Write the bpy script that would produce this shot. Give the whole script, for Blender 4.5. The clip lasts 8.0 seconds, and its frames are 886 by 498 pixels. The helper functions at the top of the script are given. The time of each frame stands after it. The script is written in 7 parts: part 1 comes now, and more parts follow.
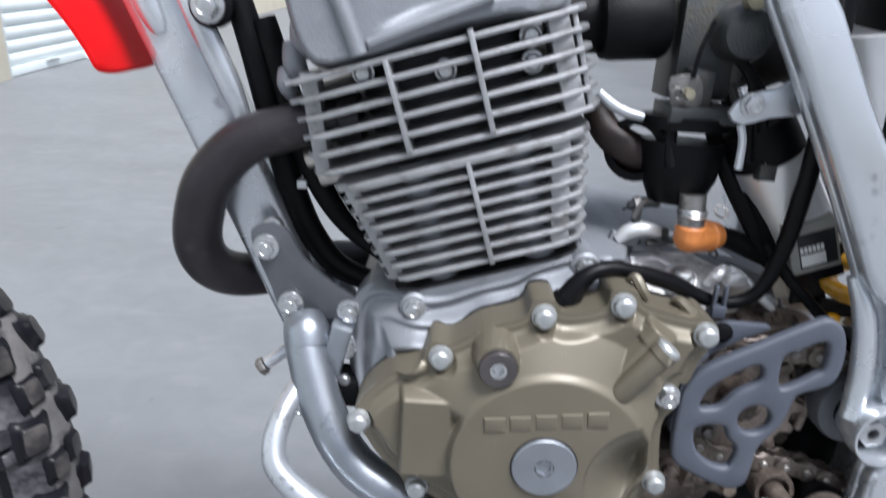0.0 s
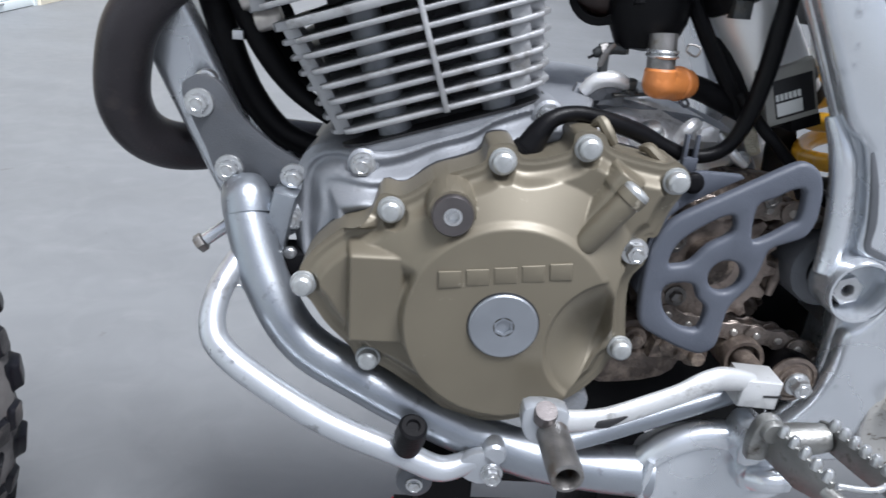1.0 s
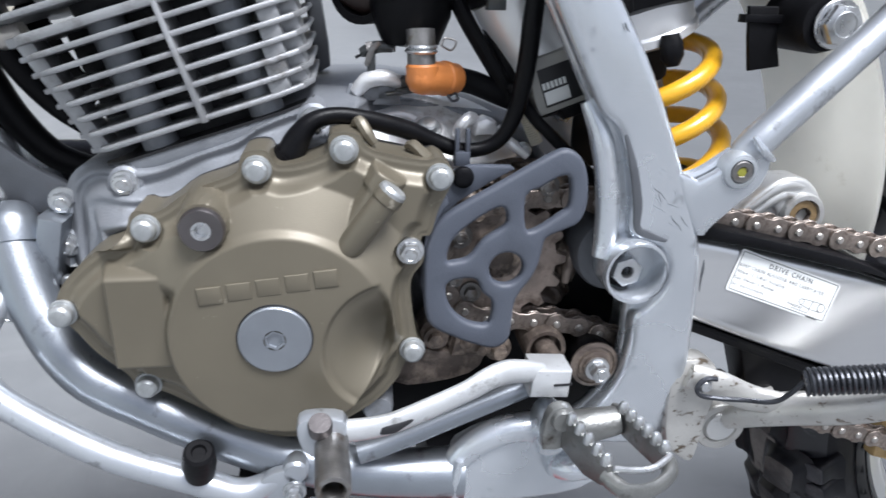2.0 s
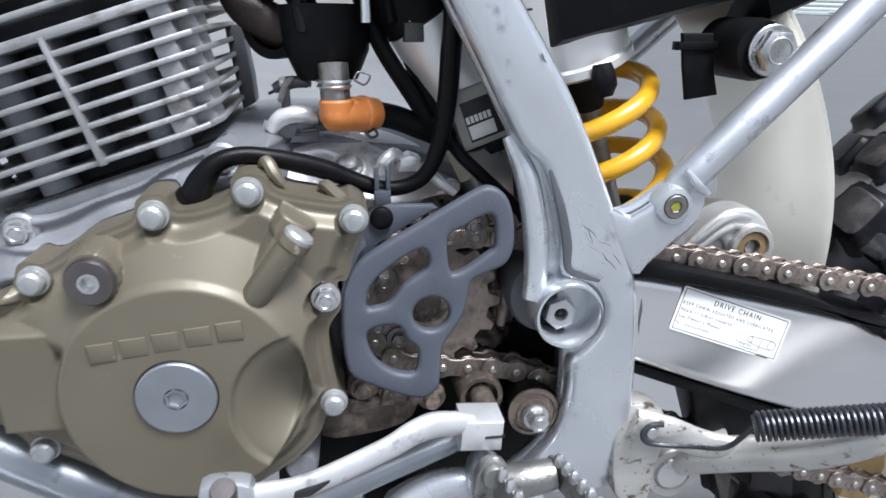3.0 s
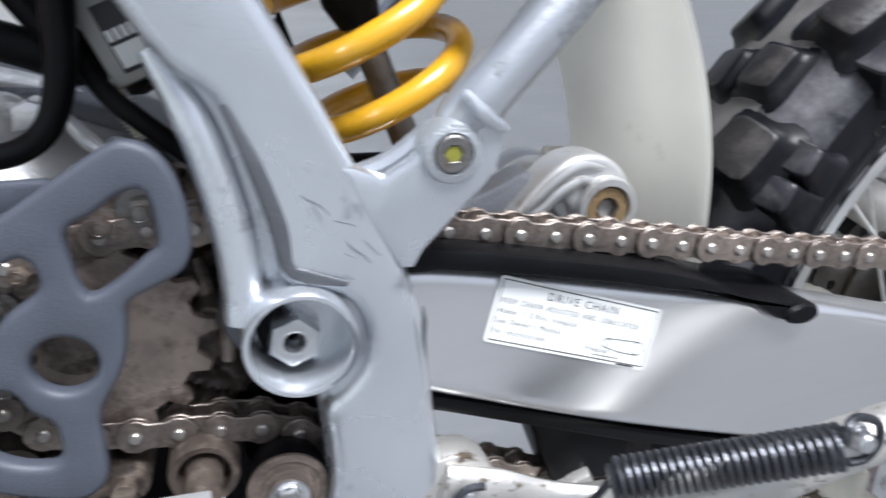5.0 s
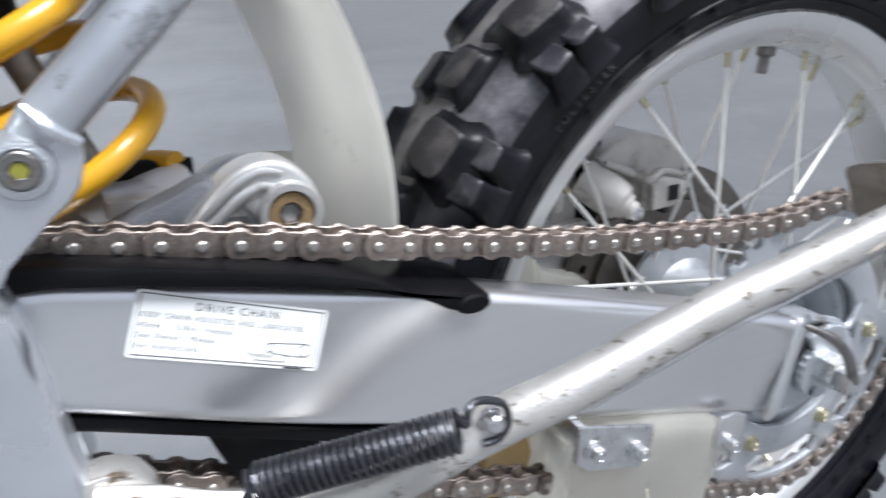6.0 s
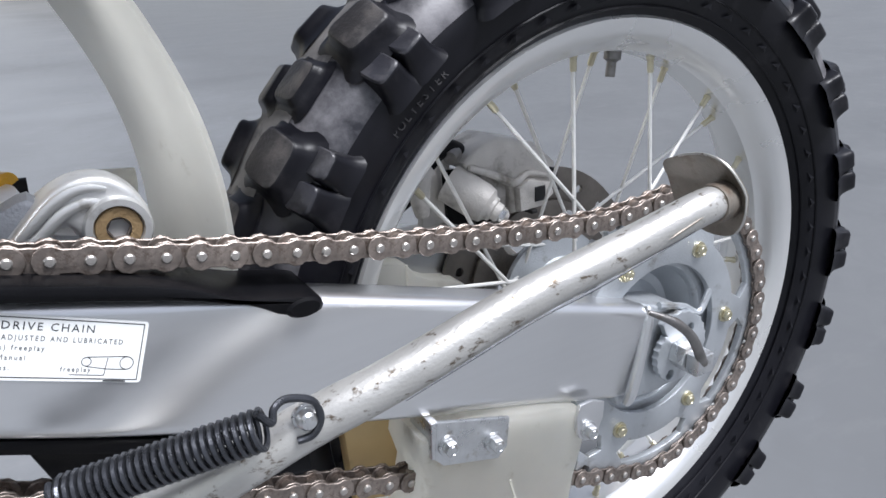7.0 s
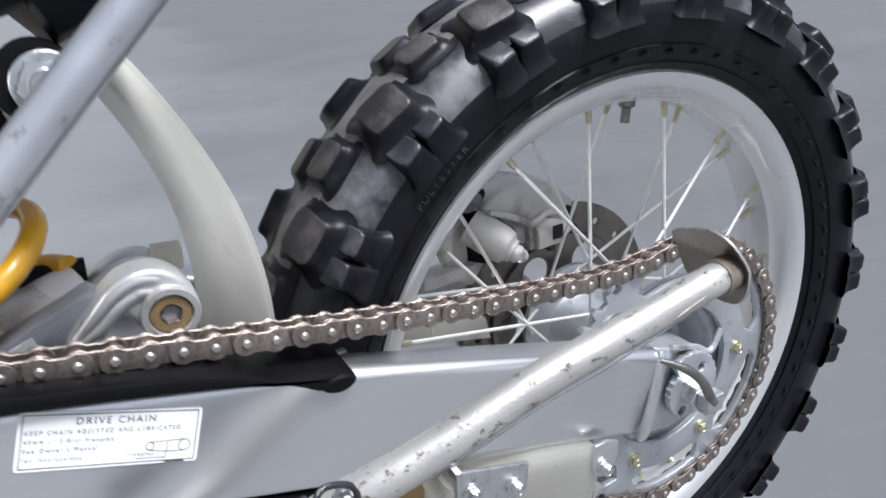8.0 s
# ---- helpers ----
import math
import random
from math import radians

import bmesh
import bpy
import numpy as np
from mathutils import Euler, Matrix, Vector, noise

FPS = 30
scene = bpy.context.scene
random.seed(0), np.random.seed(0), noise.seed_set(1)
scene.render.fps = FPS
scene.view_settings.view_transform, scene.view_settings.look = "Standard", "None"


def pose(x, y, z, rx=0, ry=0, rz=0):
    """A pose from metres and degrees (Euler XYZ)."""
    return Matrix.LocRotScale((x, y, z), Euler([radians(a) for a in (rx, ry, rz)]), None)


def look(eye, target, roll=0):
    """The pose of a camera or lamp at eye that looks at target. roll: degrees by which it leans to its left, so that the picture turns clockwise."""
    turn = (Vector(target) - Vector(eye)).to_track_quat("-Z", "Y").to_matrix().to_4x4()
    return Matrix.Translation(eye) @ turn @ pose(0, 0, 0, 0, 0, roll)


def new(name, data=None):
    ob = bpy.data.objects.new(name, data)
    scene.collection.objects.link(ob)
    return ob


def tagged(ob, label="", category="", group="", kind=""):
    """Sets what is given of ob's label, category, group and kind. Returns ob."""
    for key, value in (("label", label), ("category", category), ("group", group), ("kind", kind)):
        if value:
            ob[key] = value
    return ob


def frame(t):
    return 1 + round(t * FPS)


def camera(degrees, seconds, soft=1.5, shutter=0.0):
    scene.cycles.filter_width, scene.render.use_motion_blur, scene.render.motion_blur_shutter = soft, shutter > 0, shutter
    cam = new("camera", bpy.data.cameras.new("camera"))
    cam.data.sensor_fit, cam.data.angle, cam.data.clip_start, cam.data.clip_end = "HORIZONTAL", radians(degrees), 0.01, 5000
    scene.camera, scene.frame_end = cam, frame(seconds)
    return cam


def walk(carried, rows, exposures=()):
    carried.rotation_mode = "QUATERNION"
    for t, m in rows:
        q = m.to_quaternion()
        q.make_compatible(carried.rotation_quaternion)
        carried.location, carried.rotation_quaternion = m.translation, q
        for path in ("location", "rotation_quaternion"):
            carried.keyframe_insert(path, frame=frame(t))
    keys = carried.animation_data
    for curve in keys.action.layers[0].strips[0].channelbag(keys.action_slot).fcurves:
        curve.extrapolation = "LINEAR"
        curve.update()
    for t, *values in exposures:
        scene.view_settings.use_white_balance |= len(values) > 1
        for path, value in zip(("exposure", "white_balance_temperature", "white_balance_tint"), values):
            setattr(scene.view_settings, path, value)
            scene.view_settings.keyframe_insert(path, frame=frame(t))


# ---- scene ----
cam = camera(65.2, 8.0, shutter=0.45)
# the machine leans a little to its right; the path is laid in its own axes
SET = pose(0, 0, 0, -3.2, 0, 0)
PATH = [
    (0, (0.2113, -0.4951, 0.7494), (0.2141, 0.4485, 0.4184), 3.48),
    (0.2, (0.2058, -0.4933, 0.7230), (0.2431, 0.4445, 0.3778), 4.19),
    (0.5, (0.2119, -0.4891, 0.6857), (0.2598, 0.4402, 0.3195), 4.66),
    (1, (0.2256, -0.4856, 0.6739), (0.2763, 0.4397, 0.2981), 4.08),
    (1.5, (0.2767, -0.4880, 0.6755), (0.3669, 0.4419, 0.3188), 2.55),
    (2, (0.3227, -0.4834, 0.6743), (0.4574, 0.4380, 0.3098), 1.32),
    (2.2, (0.3319, -0.4819, 0.6777), (0.4728, 0.4394, 0.3153), 1.22),
    (3.3, (0.3739, -0.4346, 0.6706), (0.5277, 0.4997, 0.3488), 0.10),
    (3.5, (0.3793, -0.4043, 0.6562), (0.5437, 0.5210, 0.3143), 0.52),
    (4, (0.4110, -0.3357, 0.6303), (0.5760, 0.5894, 0.2881), -0.69),
    (4.2, (0.4215, -0.3224, 0.6272), (0.5957, 0.6010, 0.2852), -1.12),
    (5.3, (0.5122, -0.3514, 0.6274), (0.7926, 0.5368, 0.2634), -2.50),
    (5.5, (0.5333, -0.3569, 0.6254), (0.8347, 0.5243, 0.2609), -2.69),
    (6, (0.5757, -0.3792, 0.6280), (0.9713, 0.4628, 0.2612), -2.05),
    (6.5, (0.6150, -0.4099, 0.6237), (1.0794, 0.4002, 0.2659), -2.58),
    (7, (0.6224, -0.4190, 0.6238), (1.0889, 0.3930, 0.2731), -3.34),
    (7.5, (0.6221, -0.4208, 0.6325), (1.0912, 0.3966, 0.2980), -4.05),
    (8, (0.6242, -0.4264, 0.6915), (1.0502, 0.3897, 0.3008), -4.97),
]
walk(cam, [(t, SET @ look(eye, target, roll)) for t, eye, target, roll in PATH], exposures=[(0.0, 0.35, 5980, 11), (3.5, 0.42, 5980, 11), (5.5, 0.36, 6000, 11), (7.0, 0.28, 6000, 12), (8.0, 0.26, 6000, 12)])

# ---- light: bright overcast sky, a soft high sun ----
world = bpy.data.worlds.new("world")
scene.world = world
world.use_nodes = True
wn = world.node_tree
sky = wn.nodes.new("ShaderNodeTexSky")
sky.sky_type, sky.sun_disc = "NISHITA", False
sky.sun_elevation, sky.sun_rotation = radians(65), radians(142)
sky.air_density, sky.dust_density, sky.ozone_density = 1.0, 4.0, 1.0
soft_sky = wn.nodes.new("ShaderNodeHueSaturation")
soft_sky.inputs["Saturation"].default_value = 0.45
wn.links.new(sky.outputs[0], soft_sky.inputs["Color"])
wn.links.new(soft_sky.outputs[0], wn.nodes["Background"].inputs["Color"])
wn.nodes["Background"].inputs["Strength"].default_value = 0.105
sun = new("sun", bpy.data.lights.new("sun", "SUN"))
sun.data.energy, sun.data.angle, sun.data.color = 4.3, radians(22), (1.0, 0.985, 0.96)
sun.matrix_world = look((1.7, -2.2, 6.0), (0, 0, 0))


# ---- materials ----
def mat(name, color, rough=0.5, metal=0.0, var=0.12, scale=30.0, grain=0.08, grain_scale=500.0, coat=0.0, stain=None, stain_amount=0.3, stain_scale=25.0, stretch=(1, 1, 1), rough_var=0.12, island=0.0, trans=0.0, spec=0.5, edge=0.0):
    """Colour that varies at two scales, with stains of their own shape, fine relief and uneven gloss."""
    m = bpy.data.materials.new(name)
    m.use_nodes = True
    n, link = m.node_tree.nodes, m.node_tree.links.new
    b = n["Principled BSDF"]
    co = n.new("ShaderNodeTexCoord")
    mp = n.new("ShaderNodeMapping")
    mp.inputs["Scale"].default_value = stretch
    link(co.outputs["Object"], mp.inputs["Vector"])
    big = n.new("ShaderNodeTexNoise")
    big.inputs["Scale"].default_value, big.inputs["Detail"].default_value = scale, 5
    link(mp.outputs[0], big.inputs["Vector"])
    fine = n.new("ShaderNodeTexNoise")
    fine.inputs["Scale"].default_value, fine.inputs["Detail"].default_value = grain_scale, 3
    link(mp.outputs[0], fine.inputs["Vector"])
    ramp = n.new("ShaderNodeValToRGB")
    c = Vector(color)
    ramp.color_ramp.elements[0].position, ramp.color_ramp.elements[1].position = 0.3, 0.72
    ramp.color_ramp.elements[0].color = (*(c * (1 - var)), 1)
    ramp.color_ramp.elements[1].color = (*[min(v * (1 + var), 1) for v in c], 1)
    link(big.outputs["Fac"], ramp.inputs[0])
    out = ramp.outputs[0]
    if island:
        hsv = n.new("ShaderNodeHueSaturation")
        rng = n.new("ShaderNodeMapRange")
        rng.inputs["To Min"].default_value, rng.inputs["To Max"].default_value = 1 - island, 1 + island
        info = n.new("ShaderNodeObjectInfo")
        link(info.outputs["Random"], rng.inputs["Value"])
        link(rng.outputs[0], hsv.inputs["Value"])
        link(out, hsv.inputs["Color"])
        out = hsv.outputs[0]
    if stain:
        sp = n.new("ShaderNodeTexNoise")
        sp.inputs["Scale"].default_value, sp.inputs["Detail"].default_value, sp.inputs["Roughness"].default_value = stain_scale, 8, 0.65
        link(mp.outputs[0], sp.inputs["Vector"])
        sr = n.new("ShaderNodeValToRGB")
        sr.color_ramp.elements[0].position, sr.color_ramp.elements[1].position = 0.62 - 0.3 * stain_amount, (0.62 - 0.3 * stain_amount + edge) if edge else (0.78 - 0.25 * stain_amount)
        link(sp.outputs["Fac"], sr.inputs[0])
        mx = n.new("ShaderNodeMix")
        mx.data_type = "RGBA"
        link(sr.outputs[0], mx.inputs["Factor"])
        link(out, mx.inputs["A"])
        mx.inputs["B"].default_value = (*stain, 1)
        out = mx.outputs["Result"]
    link(out, b.inputs["Base Color"])
    rr = n.new("ShaderNodeMapRange")
    rr.inputs["To Min"].default_value, rr.inputs["To Max"].default_value = max(rough - rough_var, 0.03), min(rough + rough_var, 1)
    link(big.outputs["Fac"], rr.inputs["Value"])
    link(rr.outputs[0], b.inputs["Roughness"])
    b.inputs["Metallic"].default_value = metal
    b.inputs["Specular IOR Level"].default_value = spec
    b.inputs["Coat Weight"].default_value = coat
    b.inputs["Coat Roughness"].default_value = 0.15
    if trans:
        b.inputs["Subsurface Weight"].default_value = trans
        b.inputs["Subsurface Radius"].default_value = (0.01, 0.009, 0.007)
    if grain:
        bp = n.new("ShaderNodeBump")
        bp.inputs["Strength"].default_value, bp.inputs["Distance"].default_value = grain, 0.002
        link(fine.outputs["Fac"], bp.inputs["Height"])
        link(bp.outputs[0], b.inputs["Normal"])
    return m


M_FRAME = mat("silver_frame_paint", (0.62, 0.648, 0.685), 0.27, 0.74, 0.08, 14, 0.06, 900, 0.2, (0.13, 0.13, 0.145), 0.06, 48)
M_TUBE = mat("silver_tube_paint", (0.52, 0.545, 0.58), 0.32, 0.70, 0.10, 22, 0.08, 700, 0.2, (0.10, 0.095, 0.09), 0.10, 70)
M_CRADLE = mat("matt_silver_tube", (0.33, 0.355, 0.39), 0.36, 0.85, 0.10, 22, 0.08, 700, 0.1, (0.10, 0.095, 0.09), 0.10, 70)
M_PIN = mat("dull_pin_steel", (0.52, 0.49, 0.46), 0.36, 0.85, 0.2, 150, 0.15, 900)
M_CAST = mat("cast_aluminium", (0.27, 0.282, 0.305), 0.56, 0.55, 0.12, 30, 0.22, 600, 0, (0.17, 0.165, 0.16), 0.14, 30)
# lit copy of the case casting: brightness of the deck put into its colour
M_DECK = mat("lit_cast_aluminium", (0.88, 0.88, 0.885), 0.34, 0.45, 0.10, 40, 0.18, 700, 0, (0.24, 0.215, 0.19), 0.16, 45)
M_UNIT = mat("warm_grey_moulding", (0.33, 0.325, 0.30), 0.45, 0.0, 0.08, 40, 0.1, 900)
M_FIN = mat("fin_aluminium", (0.375, 0.38, 0.39), 0.52, 0.7, 0.15, 40, 0.2, 1100, 0, (0.17, 0.16, 0.15), 0.26, 55)
# near-black core of barrel and head, far darker than the fins on it
M_BARREL = mat("dark_barrel", (0.05, 0.05, 0.053), 0.6, 0.6, 0.5, 30, 0.3, 800)
M_COVER = mat("bronze_cover_paint", (0.152, 0.134, 0.099), 0.47, 0.35, 0.07, 22, 0.06, 1500, 0.08, (0.34, 0.31, 0.25), -0.14, 80, edge=0.05)
M_ZINC = mat("zinc_plated_steel", (0.60, 0.61, 0.62), 0.30, 0.9, 0.12, 120, 0.1, 900, 0, (0.28, 0.25, 0.2), 0.15, 90)
M_BOLT = mat("grey_bolt_paint", (0.42, 0.435, 0.44), 0.38, 0.6, 0.15, 150, 0.12, 900, 0, (0.2, 0.19, 0.17), 0.15, 120)
M_CAP = mat("frosted_aluminium_cap", (0.31, 0.33, 0.36), 0.42, 0.8, 0.06, 60, 0.15, 1500)
M_STEEL = mat("worn_steel", (0.24, 0.232, 0.225), 0.42, 0.9, 0.25, 80, 0.2, 600, 0, (0.14, 0.10, 0.07), 0.3, 90)
M_CHAIN = mat("greasy_chain_steel", (0.275, 0.235, 0.208), 0.40, 0.80, 0.30, 150, 0.15, 900, 0, (0.095, 0.066, 0.050), 0.32, 170, island=0.18)
M_GRIME = mat("oily_grime", (0.115, 0.092, 0.078), 0.44, 0.35, 0.5, 60, 0.4, 300, 0, (0.32, 0.26, 0.21), 0.45, 75)
M_DUSTY = mat("dust_coated_steel", (0.27, 0.222, 0.192), 0.48, 0.4, 0.35, 60, 0.35, 400, 0, (0.09, 0.065, 0.052), 0.45, 70)
M_GUARD = mat("grey_plastic", (0.074, 0.083, 0.106), 0.46, 0.0, 0.06, 30, 0.2, 1500)
M_RUBBER = mat("tyre_rubber", (0.0055, 0.0055, 0.0080), 0.38, 0.0, 0.25, 40, 0.03, 900, 0, (0.026, 0.025, 0.028), 0.18, 22, spec=0.24)
# pale stains of the next three: dust, plus sky sheen painted into the colour
M_BAND = mat("tread_rubber", (0.010, 0.010, 0.014), 0.33, 0.0, 0.5, 18, 0.05, 500, 0, (0.165, 0.160, 0.170), 0.40, 16, spec=0.6)
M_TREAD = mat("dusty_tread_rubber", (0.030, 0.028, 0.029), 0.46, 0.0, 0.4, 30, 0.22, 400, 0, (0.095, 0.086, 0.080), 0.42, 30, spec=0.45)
M_SHOULDER = mat("scuffed_sheen_rubber", (0.020, 0.020, 0.025), 0.36, 0.0, 0.4, 30, 0.12, 400, 0, (0.085, 0.082, 0.088), 0.38, 35, spec=0.5)
M_CREST = mat("dust_grey_rubber", (0.16, 0.152, 0.148), 0.62, 0.0, 0.3, 40, 0.1, 500, 0, (0.05, 0.048, 0.05), 0.25, 45, spec=0.3)
M_BLACK = mat("black_rubber", (0.005, 0.005, 0.006), 0.5, 0.0, 0.2, 60, 0.15, 700, spec=0.13)
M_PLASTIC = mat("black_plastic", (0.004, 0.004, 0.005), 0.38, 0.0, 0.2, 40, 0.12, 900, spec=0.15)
M_YELLOW = mat("yellow_spring_paint", (0.68, 0.36, 0.015), 0.30, 0.0, 0.07, 30, 0.06, 900, 0.3, (0.30, 0.17, 0.03), 0.06, 60)
M_WHITE = mat("milky_plastic", (0.94, 0.93, 0.88), 0.42, 0.0, 0.05, 18, 0.06, 900, 0, (0.50, 0.46, 0.36), 0.14, 14, trans=0.15)
M_SWING = mat("brushed_aluminium", (0.72, 0.725, 0.735), 0.30, 0.94, 0.012, 15, 0.0, 300, 0, None, 0, 20, (1, 14, 14), rough_var=0.015)
M_RIM = mat("anodised_rim", (0.80, 0.80, 0.79), 0.28, 0.7, 0.025, 12, 0.0, 900, rough_var=0.03)
M_HUB = mat("hub_casting", (0.50, 0.525, 0.55), 0.40, 0.7, 0.12, 30, 0.3, 900, 0, (0.2, 0.19, 0.17), 0.15, 35)
M_LINK = mat("pale_cast_link", (0.66, 0.66, 0.65), 0.38, 0.6, 0.10, 30, 0.08, 900, 0, (0.3, 0.28, 0.25), 0.15, 40)
M_STAND = mat("scuffed_stand_paint", (0.53, 0.52, 0.495), 0.36, 0.60, 0.14, 45, 0.15, 600, 0.1, (0.13, 0.10, 0.07), 0.15, 150, (0.6, 1, 1), edge=0.08)
M_FOOT = mat("worn_brown_steel", (0.23, 0.205, 0.175), 0.45, 0.55, 0.2, 60, 0.2, 600, 0, (0.16, 0.12, 0.09), 0.3, 80)
M_SPRING = mat("dark_spring_steel", (0.060, 0.063, 0.072), 0.30, 0.7, 0.25, 90, 0.15, 700)
M_HEADER = mat("browned_exhaust", (0.040, 0.036, 0.040), 0.42, 0.55, 0.3, 16, 0.2, 500, 0, (0.085, 0.070, 0.066), 0.22, 20)
M_BRACKET = mat("grey_bracket_paint", (0.10, 0.106, 0.118), 0.45, 0.25, 0.12, 35, 0.25, 900, 0, (0.09, 0.09, 0.09), 0.2, 45)
M_ORANGE = mat("orange_rubber", (0.58, 0.20, 0.05), 0.45, 0.0, 0.12, 60, 0.15, 700, 0, (0.35, 0.12, 0.04), 0.15, 60)
M_PEG = mat("dark_plated_steel", (0.27, 0.272, 0.262), 0.38, 0.75, 0.2, 60, 0.2, 700, 0, (0.07, 0.06, 0.05), 0.2, 60)
M_POLISH = mat("satin_alloy_tube", (0.80, 0.80, 0.80), 0.34, 0.5, 0.05, 40, 0.08, 900)
M_SPOKE = mat("bright_spoke_plating", (0.80, 0.79, 0.76), 0.34, 0.55, 0.06, 80, 0.0)
M_RUST = mat("rusty_bronze", (0.36, 0.25, 0.13), 0.5, 0.5, 0.3, 120, 0.3, 700)
M_DARK = mat("blackened_steel", (0.15, 0.138, 0.138), 0.34, 0.85, 0.15, 60, 0.1, 900)
M_OLIVE = mat("olive_yellow_paint", (0.34, 0.33, 0.05), 0.5, 0.2, 0.2, 120, 0.1, 900)
M_GOLD = mat("yellow_zinc", (0.56, 0.52, 0.38), 0.32, 0.9, 0.12, 120, 0.1, 900)
M_RED = mat("red_plastic", (0.62, 0.006, 0.008), 0.5, 0.0, 0.06, 12, 0.04, 700, 0.0, spec=0.12)
M_PAPER = mat("label_film", (0.80, 0.81, 0.80), 0.35, 0.0, 0.03, 40, 0.0)
M_INK = mat("black_print", (0.015, 0.015, 0.017), 0.5, 0.0, 0.1, 40, 0.0)
M_LEVER = mat("matt_silver_lever", (0.60, 0.61, 0.62), 0.42, 0.55, 0.12, 40, 0.1, 900, 0, (0.16, 0.15, 0.14), 0.12, 60)
M_CARB = mat("carburettor_zinc", (0.085, 0.090, 0.092), 0.45, 0.75, 0.25, 50, 0.3, 700, 0, (0.10, 0.09, 0.075), 0.3, 50)
M_CALIPER = mat("caliper_casting", (0.62, 0.595, 0.56), 0.5, 0.12, 0.15, 40, 0.35, 700, 0, (0.22, 0.20, 0.17), 0.3, 30)
M_DISC = mat("brake_disc_steel", (0.22, 0.20, 0.18), 0.42, 0.9, 0.2, 60, 0.2, 600)
M_CREAM = mat("cream_render", (0.78, 0.72, 0.58), 0.8, 0.0, 0.06, 2.5, 0.4, 60, 0, (0.55, 0.50, 0.40), 0.1, 3)
M_SHUTTER = mat("pale_blue_shutter", (0.82, 0.88, 0.88), 0.42, 0.1, 0.04, 4, 0.05, 200)
M_AGED = mat("yellowed_plastic", (0.60, 0.43, 0.20), 0.45, 0.0, 0.1, 20, 0.06, 900, 0, (0.40, 0.27, 0.12), 0.2, 18)
M_COPPER = mat("brown_rubber", (0.022, 0.012, 0.010), 0.5, 0.0, 0.3, 40, 0.2, 600)


def concrete():
    """Smooth grey slab with cloudy patches, faint streaks, pits and hairline marks."""
    m = mat("concrete", (0.167, 0.174, 0.182), 0.62, 0.0, 0.08, 1.6, 0.05, 320, 0, (0.185, 0.190, 0.198), 0.22, 5.5, (1, 2.2, 1))
    n, link = m.node_tree.nodes, m.node_tree.links.new
    b = n["Principled BSDF"]
    old = b.inputs["Base Color"].links[0].from_socket
    co = n["Texture Coordinate"]
    wave = n.new("ShaderNodeTexNoise")
    wave.inputs["Scale"].default_value, wave.inputs["Detail"].default_value, wave.inputs["Distortion"].default_value = 9.0, 7, 1.6
    link(co.outputs["Object"], wave.inputs["Vector"])
    ramp = n.new("ShaderNodeValToRGB")
    ramp.color_ramp.elements[0].position, ramp.color_ramp.elements[1].position = 0.35, 0.68
    ramp.color_ramp.elements[0].color, ramp.color_ramp.elements[1].color = (0.95, 0.95, 0.955, 1), (1.045, 1.045, 1.04, 1)
    link(wave.outputs["Fac"], ramp.inputs[0])
    mul = n.new("ShaderNodeMix")
    mul.data_type, mul.blend_type = "RGBA", "MULTIPLY"
    mul.inputs["Factor"].default_value = 1.0
    link(old, mul.inputs["A"])
    link(ramp.outputs[0], mul.inputs["B"])
    pits = n.new("ShaderNodeTexNoise")
    pits.inputs["Scale"].default_value, pits.inputs["Detail"].default_value = 14.0, 10
    link(co.outputs["Object"], pits.inputs["Vector"])
    pr = n.new("ShaderNodeValToRGB")
    pr.color_ramp.elements[0].position, pr.color_ramp.elements[1].position = 0.70, 0.76
    link(pits.outputs["Fac"], pr.inputs[0])
    mx = n.new("ShaderNodeMix")
    mx.data_type = "RGBA"
    link(pr.outputs[0], mx.inputs["Factor"])
    # the slab's colour grows darker towards +x, behind the machine, with a ragged border
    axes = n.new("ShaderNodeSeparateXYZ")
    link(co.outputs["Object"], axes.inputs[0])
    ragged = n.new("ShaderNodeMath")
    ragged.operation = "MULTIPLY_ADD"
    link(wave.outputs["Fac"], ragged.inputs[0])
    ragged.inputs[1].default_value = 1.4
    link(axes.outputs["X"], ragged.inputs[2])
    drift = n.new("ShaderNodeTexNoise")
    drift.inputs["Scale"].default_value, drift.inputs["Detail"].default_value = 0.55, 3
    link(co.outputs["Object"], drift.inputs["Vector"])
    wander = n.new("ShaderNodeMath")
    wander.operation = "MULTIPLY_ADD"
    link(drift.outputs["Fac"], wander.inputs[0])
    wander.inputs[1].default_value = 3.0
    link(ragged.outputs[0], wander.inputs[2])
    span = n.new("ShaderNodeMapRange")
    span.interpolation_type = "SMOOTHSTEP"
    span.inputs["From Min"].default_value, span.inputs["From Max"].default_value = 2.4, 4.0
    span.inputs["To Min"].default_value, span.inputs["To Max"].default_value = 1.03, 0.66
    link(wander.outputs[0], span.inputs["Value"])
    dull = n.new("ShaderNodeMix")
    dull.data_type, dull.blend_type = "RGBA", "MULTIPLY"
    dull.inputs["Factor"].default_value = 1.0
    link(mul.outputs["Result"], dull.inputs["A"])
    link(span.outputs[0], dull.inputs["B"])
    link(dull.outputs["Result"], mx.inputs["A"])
    mx.inputs["B"].default_value = (0.13, 0.13, 0.135, 1)
    link(mx.outputs["Result"], b.inputs["Base Color"])
    return m


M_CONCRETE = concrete()


